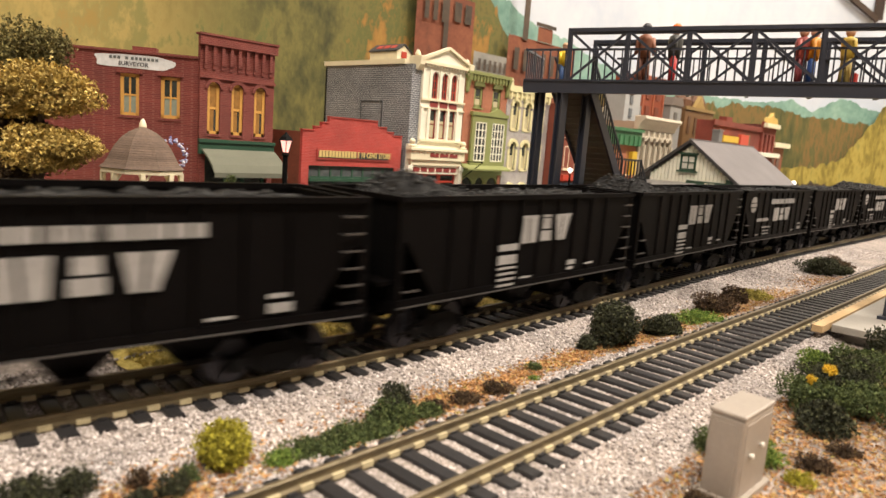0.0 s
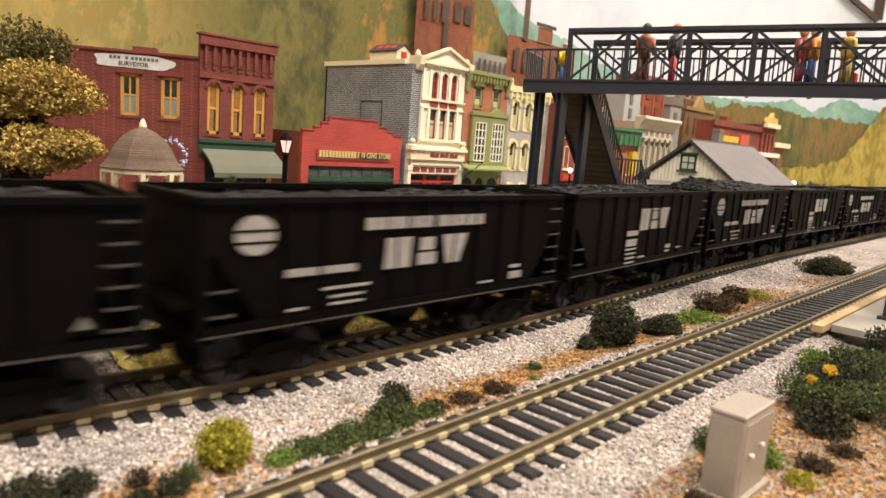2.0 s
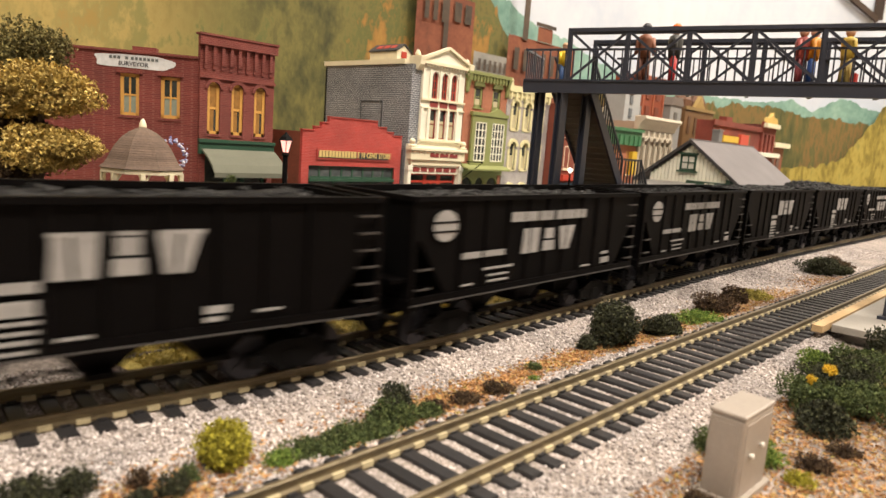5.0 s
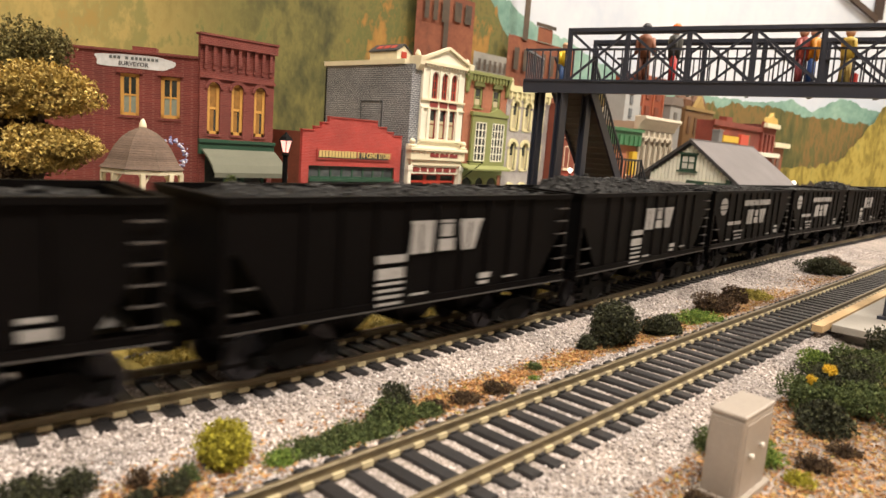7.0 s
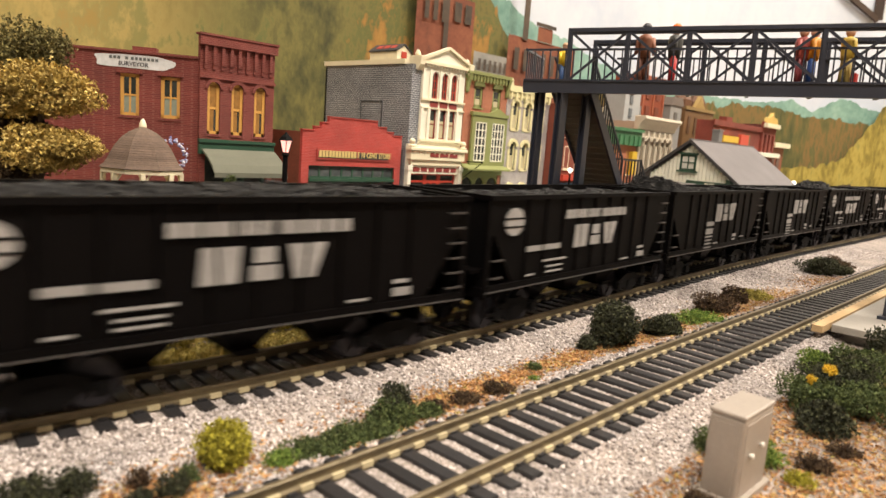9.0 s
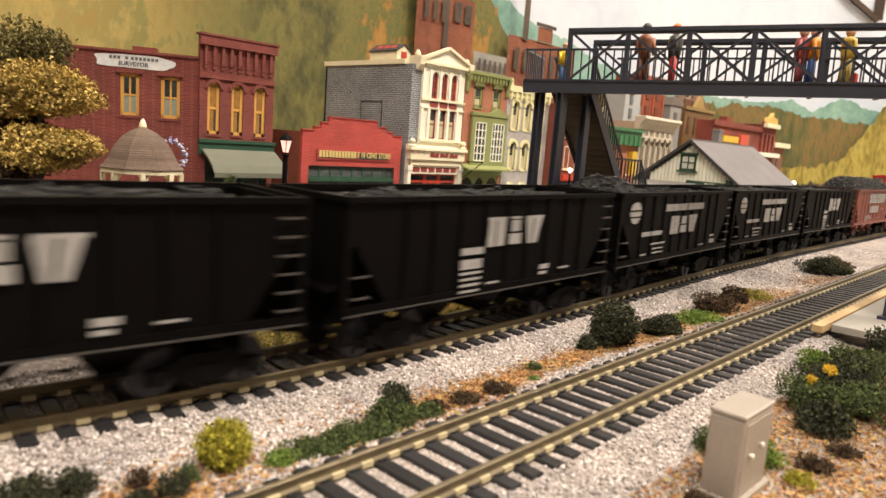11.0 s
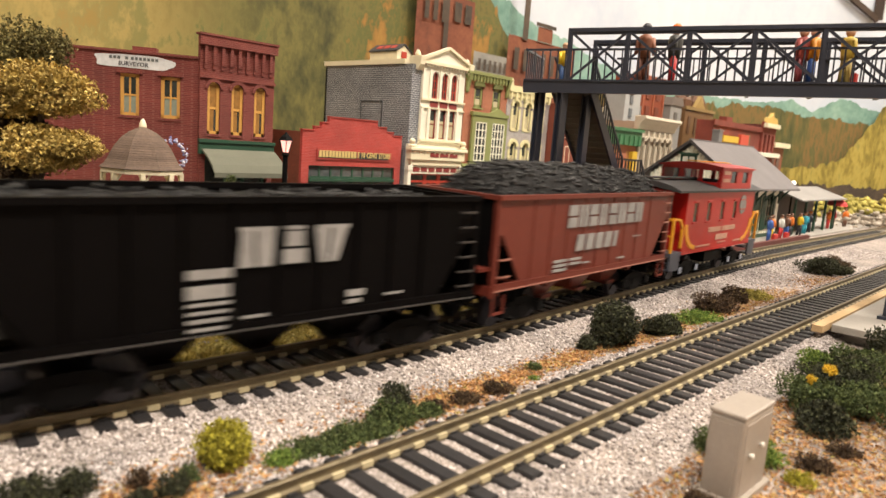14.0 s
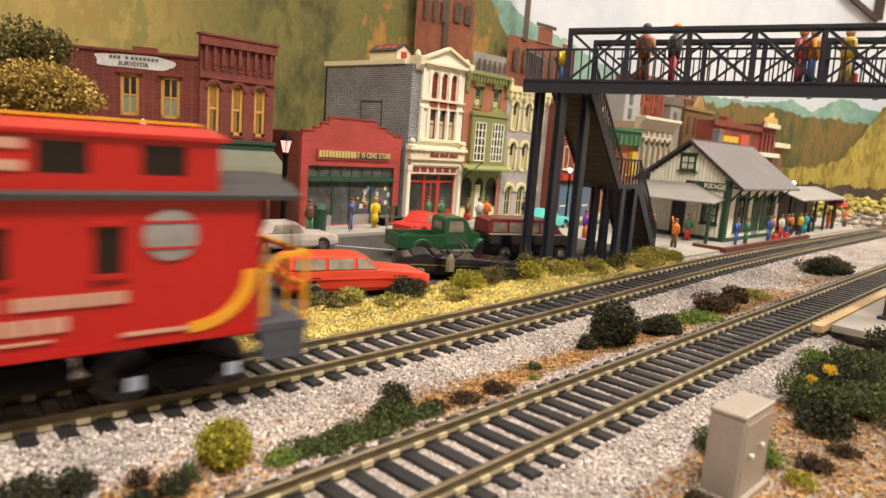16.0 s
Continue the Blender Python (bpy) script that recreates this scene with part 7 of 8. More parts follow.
    for lab, x, y, r, hh, m in (
        ("olive foam shrub at the parking edge", 142, 188, 7, 6, F_OLIVE), ("olive foam shrub at the parking edge", 152, 187, 6, 7, F_STRAW), ("dark green foam shrub", 180, 186, 9, 8, F_DARK), ("dark green foam shrub", 158, 192, 4, 6, F_GREEN),
        ("olive foam shrub at the parking edge", 213, 185, 9, 9, F_MOSS), ("olive foam shrub at the parking edge", 228, 186, 8, 9, F_OLIVE), ("dark green foam shrub", 240, 190, 9, 11, F_DARK), ("olive foam shrub at the parking edge", 252, 184, 9, 10, F_MOSS),
        ("olive foam shrub by the bridge posts", 262, 190, 6, 12, F_OLIVE), ("straw foam shrub by the bridge posts", 277, 185, 9, 9, F_STRAW), ("olive foam shrub by the bridge posts", 290, 183, 7, 8, F_MOSS), ("straw foam shrub by the bridge posts", 305, 180, 8, 8, F_STRAW),
        ("olive foam shrub by the stairs", 330, 180, 7, 9, F_OLIVE), ("straw foam shrub by the stairs", 352, 176, 12, 12, F_STRAW), ("straw foam shrub by the stairs", 372, 178, 11, 12, F_STRAW), ("straw foam shrub by the stairs", 388, 178, 8, 9, F_MOSS),
        ("straw foam shrub at the track side", 198, 178, 7, 5, F_STRAW), ("straw foam shrub at the track side", 165, 180, 7, 5, F_STRAW), ("straw foam shrub at the track side", 120, 182, 8, 6, F_STRAW), ("olive foam shrub at the parking edge", 104, 188, 8, 7, F_OLIVE), ("straw foam shrub at the track side", 84, 182, 8, 6, F_STRAW)):
        bush(lab, x, y, r, hh, m, 700, 0.9)
    rock = thing("rock_pile", "low pile of pale stone rubble beyond the station", "rocks")
    p = RNG.normal(size=(260, 3)) * (60, 22, 4) + (960, 196, 1)
    p[:, 2] = np.maximum(p[:, 2], -1)
    me = clumps(p, RNG.uniform(2, 6, 260), 0.6)
    me.materials.append(hue((0.36, 0.31, 0.25)))
    part("stones", me, None, rock)
    p = RNG.normal(size=(500, 3)) * (120, 30, 5) + (1240, 300, 4)
    me = clumps(p, RNG.uniform(3, 9, 500), 0.8)
    me.materials.append(F_STRAW)
    tagged(part("far_turf", me, None, None, "straw yellow turf beyond the station"), "", "turf", "", "stuff")


# ---- street furniture ----
def gazebo():
    g = thing("gazebo", "octagonal gazebo with shingled brown dome and cream posts", "gazebo", mm(124, 300, -1))
    prof = [(17.6, 41.0), (15.9, 42.4), (14.5, 44.6), (13.1, 47.4), (11.3, 50.4), (8.9, 53.4), (5.9, 55.8), (2.6, 57.4), (1.1, 57.9)]
    n = 8
    for j in range(len(prof) - 1):
        (r0, z0), (r1, z1) = prof[j], prof[j + 1]
        rows = 3
        for q in range(rows):
            ra, rb = r0 + (r1 - r0) * q / rows, r0 + (r1 - r0) * (q + 1) / rows
            za, zb = z0 + (z1 - z0) * q / rows, z0 + (z1 - z0) * (q + 1) / rows
            part("shingle_course", Mesh().turn([(ra + 0.2, za - 0.5), (ra + 0.55, za - 0.3), (rb + 0.1, zb)], 0, 0, n), SHINGLE, g)
    part("finial", Mesh().turn([(1.6, 57.4), (1.6, 58.4), (1.3, 59.8), (0.7, 61.0), (0.2, 61.6)], 0, 0, 12), CREAM, g, "cream pointed finial", smooth=True)
    part("eave_board", Mesh().turn([(16.2, 38.4), (17.4, 38.6), (17.4, 40.6), (16.2, 40.6)], 0, 0, n), CREAM, g, "cream eave board")
    for k in range(n):
        a = 2 * math.pi * (k + 0.5) / n
        x, y = 15.6 * math.cos(a), 15.6 * math.sin(a)
        part("post", Mesh().box(x - 0.9, x + 0.9, y - 0.9, y + 0.9, 2, 38.8), CREAM, g)
        b2 = 2 * math.pi * (k + 1.5) / n
        x2, y2 = 15.6 * math.cos(b2), 15.6 * math.sin(b2)
        part("rail", Mesh().bar((x, y, 13), (x2, y2, 13), 0.9), CREAM, g)
        m1 = ((x * 3 + x2) / 4, (y * 3 + y2) / 4)
        part("bracket", Mesh().bar((x, y, 33.4), (m1[0], m1[1], 38.4), 0.8), CREAM, g)
    part("floor", Mesh().turn([(18, 0), (18, 2.4)], 0, 0, n), CREAM, g)
    w = thing("flower_wreath", "small blue and white wreath by the gazebo", "wreath")
    pts = [(145 + 6.6 * math.cos(a), 318, 45 + 6.6 * math.sin(a)) for a in np.linspace(0, 2 * math.pi, 90)]
    me = clumps(np.array(pts) + RNG.normal(0, 0.7, (90, 3)), RNG.uniform(0.5, 1.0, 90))
    me.materials.append(grain("wreath_blue", [(0, (0.14, 0.14, 0.34)), (0.6, (0.4, 0.42, 0.6)), (1, (0.7, 0.7, 0.72))]))
    part("ring", me, None, w)
    part("stake", Mesh().tube((145, 318, -1), (145, 318, 39), 0.5), FRAME_DARK, w)
    b = thing("potted_fern", "green and white plant under the shop awning", "plant")
    foliage("leaves", F_GREEN, b, (184, 334, 30), (4, 4, 5), 260, 0.7)
    part("stem", Mesh().tube((184, 334, 0), (184, 334, 28), 0.6).turn([(2.2, 0.6), (3.0, 6)], 184, 334, 10), BARK, b)


def street_lamp(x, y, h):
    l = thing("street_lamp", "black street lamp with a glowing pink lantern", "street lamp", mm(x, y, -0.6))
    part("post", Mesh().turn([(2.8, 0), (2.8, 3), (2.0, 4.5), (1.5, 9), (1.35, h - 12), (2.2, h - 11), (1.4, h - 10)], 0, 0, 10), FRAME_DARK, l)
    part("lantern", Mesh().turn([(1.9, h - 9.6), (3.6, h - 3.4)], 0, 0, 6), LAMP_GLOW, l, "glowing lantern glass")
    part("lantern_cap", Mesh().turn([(4.2, h - 3.4), (3.2, h - 1.6), (1.2, h), (0.3, h + 1.2)], 0, 0, 6), FRAME_DARK, l)
    for k in range(6):
        a = 2 * math.pi * k / 6
        part("lantern_bar", Mesh().bar((1.95 * math.cos(a), 1.95 * math.sin(a), h - 9.6), (3.7 * math.cos(a), 3.7 * math.sin(a), h - 3.4), 0.45), FRAME_DARK, l)


def globe_lamp(x, y, h):
    l = thing("globe_lamp", "thin dark lamp post with a white globe", "street lamp", mm(x, y, 0), "globe lamps")
    part("post", Mesh().turn([(1.6, 0), (0.9, 3), (0.7, h - 4)], 0, 0, 8), FRAME_DARK, l)
    part("globe", Mesh().turn([(0.5, h - 4.0), (1.5, h - 3.3), (1.9, h - 2.0), (1.5, h - 0.7), (0.4, h - 0.1)], 0, 0, 12), GLOBE_GLOW, l, "white glowing globe", smooth=True)


def figurine(x, y, z, top, legs, hair=(0.10, 0.05, 0.03), turn=0, k=1.0, arm=0, label="small painted figurine standing", seated=False, skirt=False):
    """A plain moulded figure, one mesh."""
    m = Mesh()
    m.slot = 1
    if skirt:
        m.turn([(3.0 * k, 4 * k), (2.4 * k, 8 * k), (1.7 * k, 11 * k)], 0, 0, 8)
        m.tube((-0.8 * k, 0, 0), (-0.8 * k, 0, 4.4 * k), 0.7 * k, 0.8 * k, 6).tube((0.8 * k, 0, 0), (0.8 * k, 0, 4.4 * k), 0.7 * k, 0.8 * k, 6)
    else:
        m.tube((-1.2 * k, -0.4, 0), (-0.9 * k, 0, 9.6 * k), 0.95 * k, 1.25 * k, 7).tube((1.2 * k, 0.4, 0), (0.9 * k, 0, 9.6 * k), 0.95 * k, 1.25 * k, 7)
    m.slot = 0
    m.turn([(1.9 * k, 9.0 * k), (2.1 * k, 10.5 * k), (2.5 * k, 14.6 * k), (2.0 * k, 16.2 * k), (0.8 * k, 16.8 * k)], 0, 0, 9)
    for sg in (-1, 1):
        if arm and sg > 0:
            m.tube((2.2 * k, 0, 15.6 * k), (4.4 * k, -1.0, 17.0 * k + arm), 0.8 * k, 0.6 * k, 6)
        else:
            m.tube((sg * 2.3 * k, 0, 15.6 * k), (sg * 3.0 * k, -0.8 * k, 10 * k), 0.85 * k, 0.65 * k, 6)
    m.slot = 2
    m.turn([(0.7 * k, 16.6 * k), (1.4 * k, 17.6 * k), (1.55 * k, 18.6 * k)], 0, 0, 9)
    m.slot = 3
    m.turn([(1.65 * k, 18.5 * k), (1.5 * k, 19.6 * k), (0.7 * k, 20.3 * k)], 0, 0, 9)
    ob = part("figurine", m, [hue(top), hue(legs), hue((0.50, 0.27, 0.17)), hue(hair)], None, label, smooth=True, at=mm(x, y, z, 0, 0, turn))
    return tagged(ob, "", "figurine", "painted figurines")


def people_figures():
    R, O, Y, B, G, T, K, W, N = (0.5, 0.03, 0.03), (0.62, 0.16, 0.02), (0.72, 0.50, 0.02), (0.03, 0.09, 0.32), (0.05, 0.16, 0.08), (0.03, 0.30, 0.40), (0.03, 0.03, 0.04), (0.55, 0.55, 0.52), (0.13, 0.06, 0.035)
    # on the pavement and street
    for x, y, a, b, s, lab in ((271, 338, B, B, False, "blue painted figurine pointing at the shop"), (291, 338, Y, Y, True, "yellow painted figurine by the shop window"), (234, 330, N, G, False, "brown painted figurine by the kerb"), (340, 338, G, B, False, "green and blue painted figurine"), (347, 332, G, K, True, "dark green painted figurine"),
                               (371, 328, N, R, True, "figurine with a red skirt and raised arm"), (385, 329, W, G, False, "white and green painted figurine"), (391, 327, O, R, False, "orange and red painted figurine"), (440, 328, K, N, False, "dark painted small figurine by the arches")):
        figurine(x, y, 0.7, a, b, (0.45, 0.30, 0.08) if a == Y else (0.08, 0.04, 0.03), random.uniform(-60, 60), 1.0, 1.0 if a in (B, N) and x < 400 else 0, lab, skirt=s)
    # on the station platform
    for x, y, a, b, lab in ((518, 188, B, B, "navy painted figurine on the platform"), (535, 187, G, G, "dark green painted figurine on the platform"), (583, 186, B, B, "blue painted figurine with a case"), (600, 190, O, Y, "orange painted platform figurine"), (614, 187, W, R, "white and red painted figurine"), (632, 188, N, B, "brown and blue painted figurine"),
                            (650, 190, O, K, "orange and black painted figurine"), (668, 188, Y, K, "yellow painted platform figurine"), (690, 190, T, T, "teal painted platform figurine"), (711, 192, K, K, "black painted platform figurine"), (740, 196, N, K, "brown painted platform figurine"), (787, 195, O, R, "orange and red painted figurine"), (812, 197, R, R, "red painted figurine under the parasol"), (845, 193, O, N, "orange painted platform figurine"),
                            (446, 203, O, N, "orange painted figurine with raised arm"), (496, 216, G, R, "green painted figurine by the door"), (458, 226, K, G, "dark painted figurine under the canopy"), (415, 255, (0.2, 0.05, 0.4), O, "purple painted figurine beyond the posts")):
        figurine(x, y, 0.1, a, b, N if a != K else O, random.uniform(-80, 80), 1.0, 4.0 if lab.endswith("raised arm") else 0, lab, skirt=False)
    # on the footbridge: u along it, w across
    for u, w, a, b, hr, k, lab in ((-7, 9, Y, (0.05, 0.11, 0.28), (0.50, 0.30, 0.18), 1.02, "yellow and denim blue painted figurine leaning on the bridge rail"), (32, 6, (0.28, 0.11, 0.06), (0.20, 0.08, 0.05), K, 1.42, "brown painted figurine with black hair on the bridge"), (45.5, 8, (0.06, 0.06, 0.055), R, (0.70, 0.15, 0.02), 1.42, "figurine with red trousers and orange cap"), (99.5, 6, (0.42, 0.08, 0.07), (0.20, 0.03, 0.04), K, 1.3, "dark red painted figurine on the bridge"),
                                   (104, 7, (0.75, 0.30, 0.02), B, (0.6, 0.16, 0.04), 1.3, "orange and blue painted figurine on the bridge"), (117.5, 7, (0.60, 0.42, 0.06), (0.45, 0.34, 0.10), (0.45, 0.14, 0.04), 1.3, "straw yellow painted figurine on the bridge")):
        p = BR @ Vector((u * 0.001, w * 0.001, 0))
        figurine(p.x * 1000, p.y * 1000, 93.4 + p.z * 1000, a, b, hr, random.uniform(-60, 60), k, 0, lab)
    p = BR @ Vector((0.1215, 0.006, 0))
    tagged(part("red_bag", Mesh().box(-1.8, 1.8, -0.9, 0.9, 0, 6).bar((-0.8, 0, 6.3), (0.8, 0, 6.3), 0.4), hue((0.5, 0.03, 0.02)), None, "small red bag on the bridge deck", at=mm(p.x * 1000, p.y * 1000, 93.4 + p.z * 1000)), "", "bag")
    u = thing("parasol", "red and white parasol on the station platform", "parasol", mm(800, 193, 0))
    part("canopy", Mesh().turn([(11, 24), (9.6, 27.5), (6, 30.4), (1, 31.6)], 0, 0, 12), hue((0.55, 0.05, 0.05)), u)
    part("pole", Mesh().tube((0, 0, 0), (0, 0, 31), 0.6), FRAME_DARK, u)
    for x in (592, 621):
        tagged(part("suitcase", Mesh().box(-4, 4, -1.4, 1.4, 0, 5).bar((-1, 0, 5.4), (1, 0, 5.4), 0.5), hue((0.45, 0.03, 0.025)), None, "small red suitcase on the platform", bevel=0.3, at=mm(x, 184, 0.1)), "", "suitcase", "suitcases")
    b = thing("park_bench", "dark green park bench before the shop", "bench", mm(312, 346, 0.7))
    for k in range(3):
        part("seat_slat", Mesh().box(-10, 10, -4 + 2.2 * k, -2.2 + 2.2 * k, 5, 5.7), DK_GREEN, b)
        part("back_slat", Mesh().box(-10, 10, 3.0, 3.6, 6.6 + 2.2 * k, 8.2 + 2.2 * k), DK_GREEN, b)
    for x in (-8, 8):
        part("leg", Mesh().box(x - 0.6, x + 0.6, -3.6, 3.4, 0, 5).box(x - 0.6, x + 0.6, 3, 3.8, 0, 13), FRAME_DARK, b)
    c = thing("litter_bin", "dark green litter bin by the shop door", "bin", mm(247, 338, 0.7))
    part("drum", Mesh().turn([(4, 0), (4.4, 12), (4.7, 12.4), (4.7, 13.6)], 0, 0, 14), DK_GREEN, c)
    part("lid", Mesh().turn([(4.9, 13.6), (3.6, 16.4), (0.6, 17.6)], 0, 0, 14), DK_GREEN, c)
    for x in (262, 292):
        mt = thing("parking_meter", "thin grey parking meter at the kerb", "parking meter", mm(x, 327, 0.7), "parking meters")
        part("pole", Mesh().tube((0, 0, 0), (0, 0, 12), 0.5), CHROME, mt)
        part("head", Mesh().box(-1.1, 1.1, -0.8, 0.8, 12, 16), CHROME, mt, bevel=0.4)
    pm = thing("fuel_meter", "weathered grey meter post among the shrubs", "meter post", mm(209.5, 192.5, -1))
    part("post", Mesh().tube((-0.8, 0, 0), (-0.8, 0, 8), 0.6).tube((0.9, 0, 0), (0.9, 0, 8), 0.6), FRAME_DARK, pm)
    part("head", Mesh().box(-1.7, 1.7, -1.1, 1.1, 7, 12.4).turn([(1.5, 12.4), (0.9, 14), (0.3, 14.6)], 0, 0, 10), hue((0.20, 0.18, 0.12)), pm, bevel=0.4)


# ---- road vehicles ----
def wheel(parent, x, y, r, wdt, cap):
    w = part("wheel", Mesh().turn([(r * 0.7, -wdt / 2), (r, -wdt / 2 + 0.4), (r, wdt / 2 - 0.4), (r * 0.7, wdt / 2)], 0, 0, 18, "y"), TYRE, parent, "black tyre", at=mm(x, y, r))
    part("hub_cap", Mesh().turn([(r * 0.62, -wdt / 2 - 0.12), (r * 0.5, -wdt / 2 - 0.3), (r * 0.1, -wdt / 2 - 0.4)] if y < 0 else [(r * 0.62, wdt / 2 + 0.12), (r * 0.5, wdt / 2 + 0.3), (r * 0.1, wdt / 2 + 0.4)], 0, 0, 14, "y"), cap, w)
    return w


def loft(sections, taper=0.0):
    """A body through cross sections (x, half width at sill, half width at top, z sill, z top)."""
    m = Mesh()
    vs = []
    for x, w0, w1, z0, z1 in sections:
        zm = z0 + (z1 - z0) * 0.55
        wm = w0 + (w1 - w0) * 0.55 * taper
        vs += [(x, -w0 * 0.94, z0), (x, -w0, z0 + (z1 - z0) * 0.18), (x, -wm, zm), (x, -w1, z1 - 0.25), (x, -w1 * 0.86, z1), (x, w1 * 0.86, z1), (x, w1, z1 - 0.25), (x, wm, zm), (x, w0, z0 + (z1 - z0) * 0.18), (x, w0 * 0.94, z0)]
    n = 10
    fs = [(i * n + j, i * n + (j + 1) % n, (i + 1) * n + (j + 1) % n, (i + 1) * n + j) for i in range(len(sections) - 1) for j in range(n)]
    fs += [tuple(range(n - 1, -1, -1)), tuple(range((len(sections) - 1) * n, len(sections) * n))]
    return m.add(vs, fs)


def car_base(name, label, at, body, paintm, wheels, r, cap, hw):
    c = thing(name, label, "car", at, "parked vehicles")
    part("body", loft(body), paintm, c, smooth=False, bevel=0.25)
    for x in wheels:
        for sg in (-1, 1):
            wheel(c, x, sg * (hw - 1.0), r, 2.2, cap)
            part("wheel_arch", Mesh().turn([(r * 1.22, sg * (hw - 0.6)), (r * 1.22, sg * (hw + 0.12))] if sg > 0 else [(r * 1.22, -hw - 0.12), (r * 1.22, -hw + 0.6)], x, r * 1.02, 16, "y"), TYRE, c, "dark wheel arch")
    return c


def side_glass(c, x0, x1, z0, z1, hw, mat, lean0=0.0, lean1=0.0, inset=0.0):
    for sg in (-1, 1):
        y = sg * hw
        part("side_window", Mesh().add([(x0, y, z0), (x1, y, z0), (x1 + lean1, y - sg * inset, z1), (x0 + lean0, y - sg * inset, z1), (x0, y - sg * 0.3, z0), (x1, y - sg * 0.3, z0), (x1 + lean1, y - sg * (inset + 0.3), z1), (x0 + lean0, y - sg * (inset + 0.3), z1)], [(0, 1, 2, 3), (4, 5, 6, 7), (0, 1, 5, 4), (1, 2, 6, 5), (2, 3, 7, 6), (3, 0, 4, 7)]), mat, c, "pale car window")


def vehicles():
    pale = glass("car_glass", (0.16, 0.14, 0.11), 0.15)
    orange = paint("wagon_orange", (0.62, 0.055, 0.025), 0.28, 0.08)
    w = car_base("station_wagon", "orange red station wagon parked at the edge", mm(168.5, 206.5, -1.0, 0, 0, -19), [(-30, 8.6, 8.2, 3.2, 9.6), (-28, 10.2, 9.6, 2.6, 10.6), (-10, 10.6, 10.2, 2.4, 10.8), (8, 10.6, 10.2, 2.4, 10.8), (14, 10.4, 10.0, 2.4, 10.2), (27, 9.8, 9.2, 2.8, 8.8), (29.6, 8.4, 7.6, 3.4, 7.8)], orange, (-18.5, 17.5), 3.7, CHROME, 10.3)
    part("cabin", loft([(-28.4, 9.4, 7.8, 10.2, 15.0), (-26, 9.6, 8.2, 10.2, 15.8), (-4, 9.8, 8.4, 10.2, 15.8), (2, 9.8, 8.2, 10.2, 15.4), (8.8, 9.6, 9.0, 10.2, 10.9)], 1.0), orange, w, bevel=0.3)
    for x0, x1, l0, l1 in ((-26.4, -14.8, 0.6, 0), (-13.4, -3.4, 0, 0), (-2.0, 6.4, 0, -4.4)):
        side_glass(w, x0, x1, 11.0, 14.9, 10.02, pale, l0, l1, 1.15)
    part("windscreen", Mesh().add([(8.0, -8.4, 11.2), (8.0, 8.4, 11.2), (3.2, 7.2, 15.3), (3.2, -7.2, 15.3), (7.6, -8.4, 11.0), (7.6, 8.4, 11.0), (2.8, 7.2, 15.1), (2.8, -7.2, 15.1)], [(0, 1, 2, 3), (4, 5, 6, 7), (0, 1, 5, 4), (1, 2, 6, 5), (2, 3, 7, 6), (3, 0, 4, 7)]), pale, w)
    for x in (-30.4, 29.8):
        part("bumper", Mesh().box(x - 0.6, x + 0.6, -9, 9, 3.2, 4.8), CHROME, w, "chrome bumper", bevel=0.3)
    part("side_trim", Mesh().box(-28, 27, -10.85, -10.5, 7.2, 7.6), orange, w)
    for sg in (-1, 1):
        part("headlight", Mesh().turn([(1.3, 29.4), (1.2, 30.2)], sg * 6.2, 6.6, 10, "x"), CHROME, w)
    blk = paint("limousine_black", (0.008, 0.006, 0.010), 0.12, 0.1, bump=0.0)
    b = car_base("black_convertible", "glossy black open convertible parked behind the wagon", mm(229, 207, -1.0, 0, 0, -36), [(-29, 7.6, 7.0, 3.4, 8.4), (-26, 9.6, 9.0, 2.6, 10.2), (-12, 10.2, 9.8, 2.4, 10.8), (4, 10.2, 9.8, 2.4, 10.6), (8, 10.0, 9.6, 2.4, 10.4), (24, 9.4, 8.8, 2.8, 9.2), (29, 7.8, 7.2, 3.4, 7.8)], blk, (-18, 18), 3.6, CHROME, 9.9)
    part("seat", Mesh().box(-12, -8, -8, 8, 9.6, 12.0).box(-3.5, -0.8, -8, 8, 9.6, 11.8), hue((0.015, 0.008, 0.010)), b, bevel=0.5)
    part("windscreen_frame", Mesh().bar((6.2, -9, 10.4), (2.6, -8.2, 16.0), 0.6).bar((6.2, 9, 10.4), (2.6, 8.2, 16.0), 0.6).bar((2.6, -8.2, 16.0), (2.6, 8.2, 16.0), 0.6), CHROME, b, "chrome windscreen frame")
    part("chrome_strip", Mesh().box(-26, 26, -10.4, -10.1, 6.8, 7.3), CHROME, b)
    part("door_line", Mesh().box(-10, 4, -10.3, -10.0, 10.2, 10.6), CHROME, b)
    part("folded_top", Mesh().prism([(-22, 10), (-13, 10), (-13, 11.6), (-16, 12.2), (-21, 11.2)], "y", -8.6, 8.6), hue((0.010, 0.009, 0.010)), b, bevel=0.5)
    for x in (-29.4, 29.4):
        part("bumper", Mesh().box(x - 0.6, x + 0.6, -8.4, 8.4, 3.4, 5), CHROME, b, bevel=0.3)
    grn = paint("truck_green", (0.020, 0.085, 0.035), 0.3, 0.12)
    t = thing("pickup_truck", "dark green old pickup truck in the street", "truck", mm(265, 250, -1.0, 0, 0, -20), "parked vehicles")
    part("bed", Mesh().box(-30, -4, -10.4, -9.4, 6, 13).box(-30, -4, 9.4, 10.4, 6, 13).box(-30, -4, -10, 10, 5.4, 6.4).box(-30.2, -29.2, -10, 10, 6, 13).box(-5, -4, -10, 10, 6, 13), grn, t, bevel=0.2)
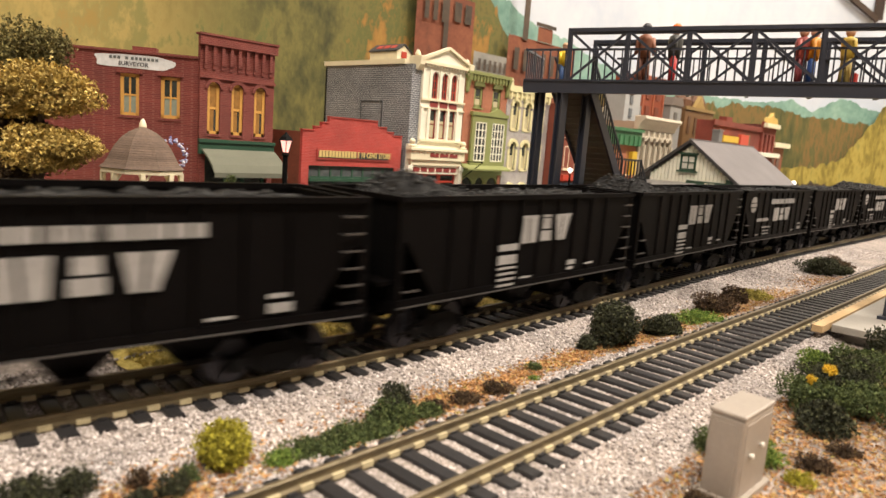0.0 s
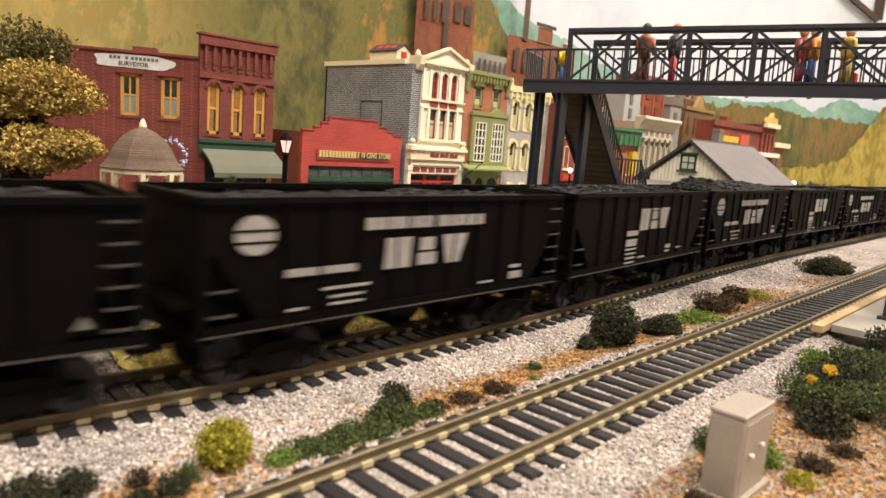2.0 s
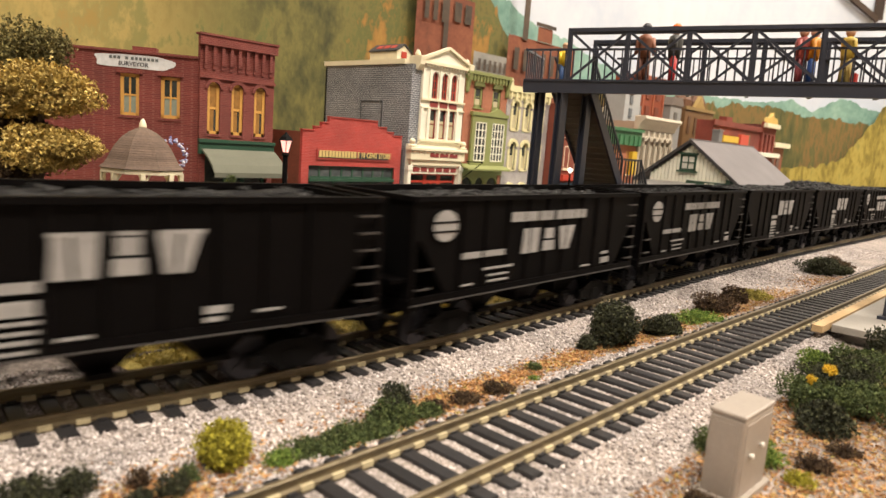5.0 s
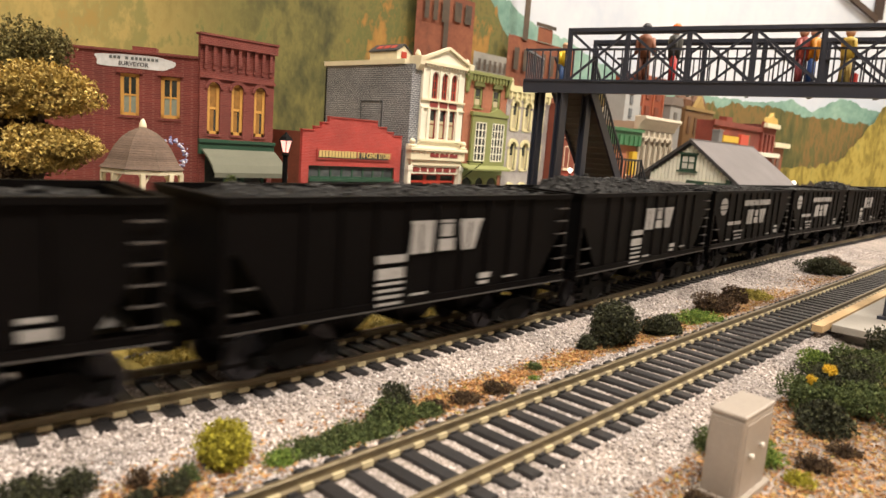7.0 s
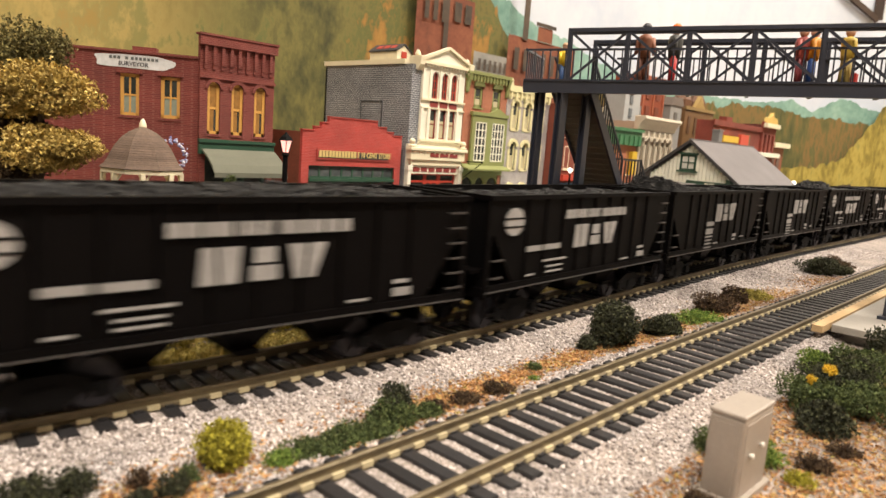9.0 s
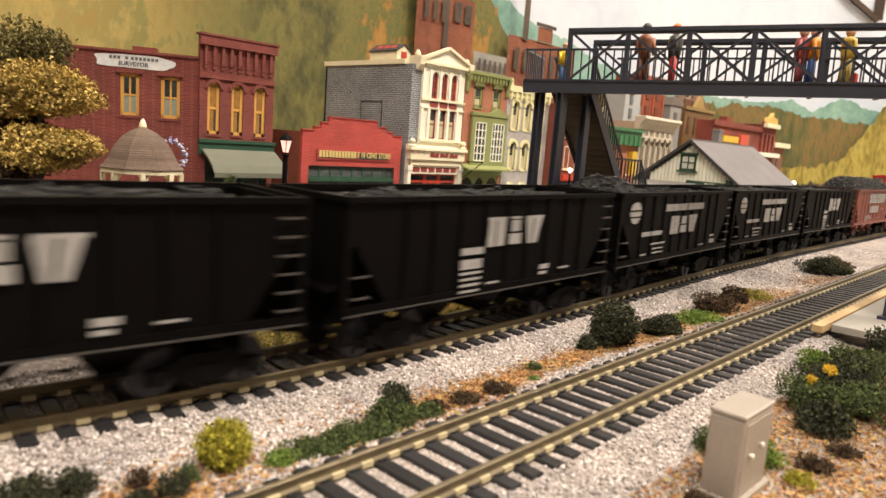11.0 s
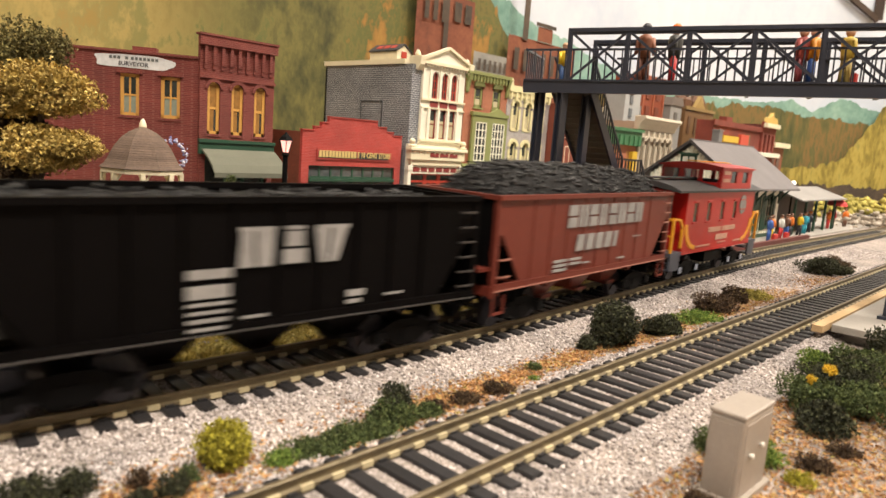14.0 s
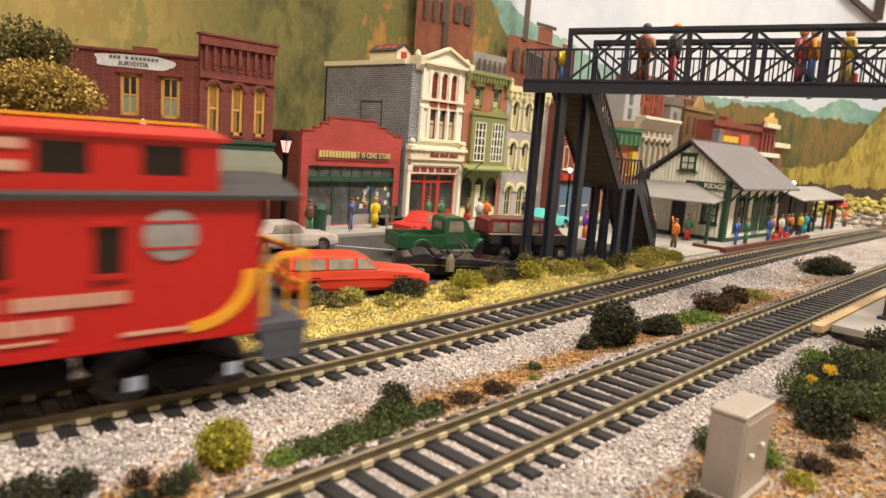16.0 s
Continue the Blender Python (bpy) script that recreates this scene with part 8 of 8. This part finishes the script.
    part("cab", loft([(-4, 9.4, 7.8, 5, 20.6), (-2.6, 9.6, 8.2, 5, 22.2), (7, 9.6, 8.2, 5, 22.2), (9.6, 9.6, 8.0, 5, 20.8), (13, 9.2, 8.6, 5, 14.2)], 1.0), grn, t, bevel=0.4)
    part("bonnet", loft([(12, 7.4, 6.4, 5, 14), (20, 6.6, 5.6, 5, 13.4), (25.6, 5.4, 4.6, 5, 12.2)]), grn, t, bevel=0.4)
    for x in (-17, 19):
        for sg in (-1, 1):
            wheel(t, x, sg * 9.4, 4.6, 2.6, hue((0.42, 0.40, 0.36)))
            part("fender", Mesh().turn([(6.4, sg * 7.4), (6.6, sg * 9.6), (5.6, sg * 11.2)] if sg > 0 else [(5.6, -11.2), (6.6, -9.6), (6.4, -7.4)], x, 5.0, 18, "y"), grn, t)
            part("fender_well", Mesh().turn([(5.2, sg * 11.0), (5.2, sg * 11.4)] if sg > 0 else [(5.2, -11.4), (5.2, -11.0)], x, 4.4, 16, "y"), TYRE, t)
    side_glass(t, -1.4, 7.4, 14.4, 20.2, 9.2, pale, 0.4, -0.6, 0.5)
    part("rear_window", Mesh().box(-4.2, -3.4, -4.6, 4.6, 15.4, 19.6), pale, t)
    part("running_board", Mesh().box(-10, 13, -11, 11, 4.2, 5.0), hue((0.25, 0.25, 0.24)), t)
    for x in (-31, 26.6):
        part("bumper", Mesh().box(x - 0.5, x + 0.5, -9.4, 9.4, 4.6, 6.2), CHROME, t, bevel=0.2)
    for sg in (-1, 1):
        part("headlight", Mesh().turn([(1.7, 23.6), (1.6, 25.2)], sg * 7.4, 11.4, 10, "x"), CHROME, t)
    wine = paint("van_wine", (0.17, 0.012, 0.018), 0.28, 0.1)
    v = thing("delivery_van", "wine red and black panel van beside the bridge posts", "van", mm(307, 227, -1.0, 0, 0, -24), "parked vehicles")
    part("body", loft([(-28, 9.0, 8.6, 3, 14), (-26.6, 10.2, 9.8, 2.6, 14.6), (18, 10.2, 9.8, 2.6, 14.6), (27, 9.6, 9.0, 2.8, 13.0), (28.6, 8.4, 7.8, 3.2, 11.6)]), blk, v, bevel=0.3)
    part("upper_body", loft([(-27.6, 9.4, 8.2, 14.4, 21.6), (-25.6, 9.7, 8.6, 14.4, 22.8), (10, 9.7, 8.6, 14.4, 22.8), (14, 9.6, 8.2, 14.4, 21.4), (19, 9.4, 9.0, 14.2, 15.0)], 1.0), wine, v, bevel=0.3)
    part("belt_line", Mesh().box(-27, 18, -10.2, 10.2, 14.2, 14.9), hue((0.5, 0.45, 0.35)), v)
    for x0, x1 in ((-25, -16.5), (-15, -6.5), (-5, 3), (4.5, 13)):
        side_glass(v, x0, x1, 15.6, 20.8, 9.85, pale, 0, 0 if x1 < 10 else -2.2, 0.75)
    for x in (-17, 18):
        for sg in (-1, 1):
            wheel(v, x, sg * 9.6, 3.8, 2.2, CHROME)
    teal = paint("car_teal", (0.10, 0.52, 0.50), 0.3, 0.1)
    for nm, lab, x, y, rz, mt in (("teal_car", "pale turquoise car parked at the kerb", 437, 306, 0, teal), ("red_car", "bright red car parked at the kerb", 312, 308, 4, hue((0.55, 0.04, 0.03), 0.3)), ("pale_car", "off-white car parked in the shade of the lamp", 196, 296, -8, hue((0.42, 0.36, 0.33), 0.35))):
        c = car_base(nm, lab, mm(x, y, -1.0, 0, 0, rz), [(-26, 8, 7.4, 3, 8.4), (-23, 9.6, 9, 2.6, 9.8), (6, 10, 9.4, 2.4, 10), (22, 9.4, 8.8, 2.6, 9.2), (26, 8, 7.2, 3.2, 8)], mt, (-16, 16), 3.5, CHROME, 9.6)
        part("cabin", loft([(-17, 8.8, 8.2, 9.6, 10.2), (-11, 8.6, 7.2, 9.6, 15.2), (2, 8.6, 7.2, 9.6, 15.4), (9.5, 8.8, 8.4, 9.6, 10.2)], 1.0), mt, c, bevel=0.3)
        side_glass(c, -12, 5.6, 10.4, 14.2, 8.75, pale, 2.2, -3.0, 0.95)


def wall_trim():
    """Dark wooden trim bars just in front of the backdrop, high at its far right."""
    b = thing("wall_frame", "dark varnished wooden trim fixed on the backdrop board", "frame")
    m = Mesh()
    pts = [on_drop(1525, 395, 8), on_drop(1606, 350, 8), on_drop(1606, 460, 8)]
    m.bar(pts[0], pts[1], 6, 10)
    part("rail", m, FASCIA, b)
    part("stile", Mesh().bar(pts[1], pts[2], 6, 16), FASCIA, b)


nature()
gazebo()
street_lamp(208.5, 319, 58.5)
globe_lamp(690, 205, 48)
globe_lamp(462, 303, 47)
people_figures()
vehicles()
wall_trim()


def motions():
    for car, s0, half, wheels in TRAIN:
        rows = []
        for i in range(65):
            t = i * 0.25
            rows.append((t, car_pose(s0 - SPEED * (t - 14.3) + 1.2 * max(0.0, t - 14.3), half)))
        walk(car, rows)
    for car, s0, half, wheels in TRAIN:
        for w in wheels:
            base = w.matrix_basis.copy()
            walk(w, [(f / FPS, base @ pose(0, 0, 0, 0, -math.degrees(SPEED / 5.3 * f / FPS) % 360, 0)) for f in range(0, 481)])


motions()
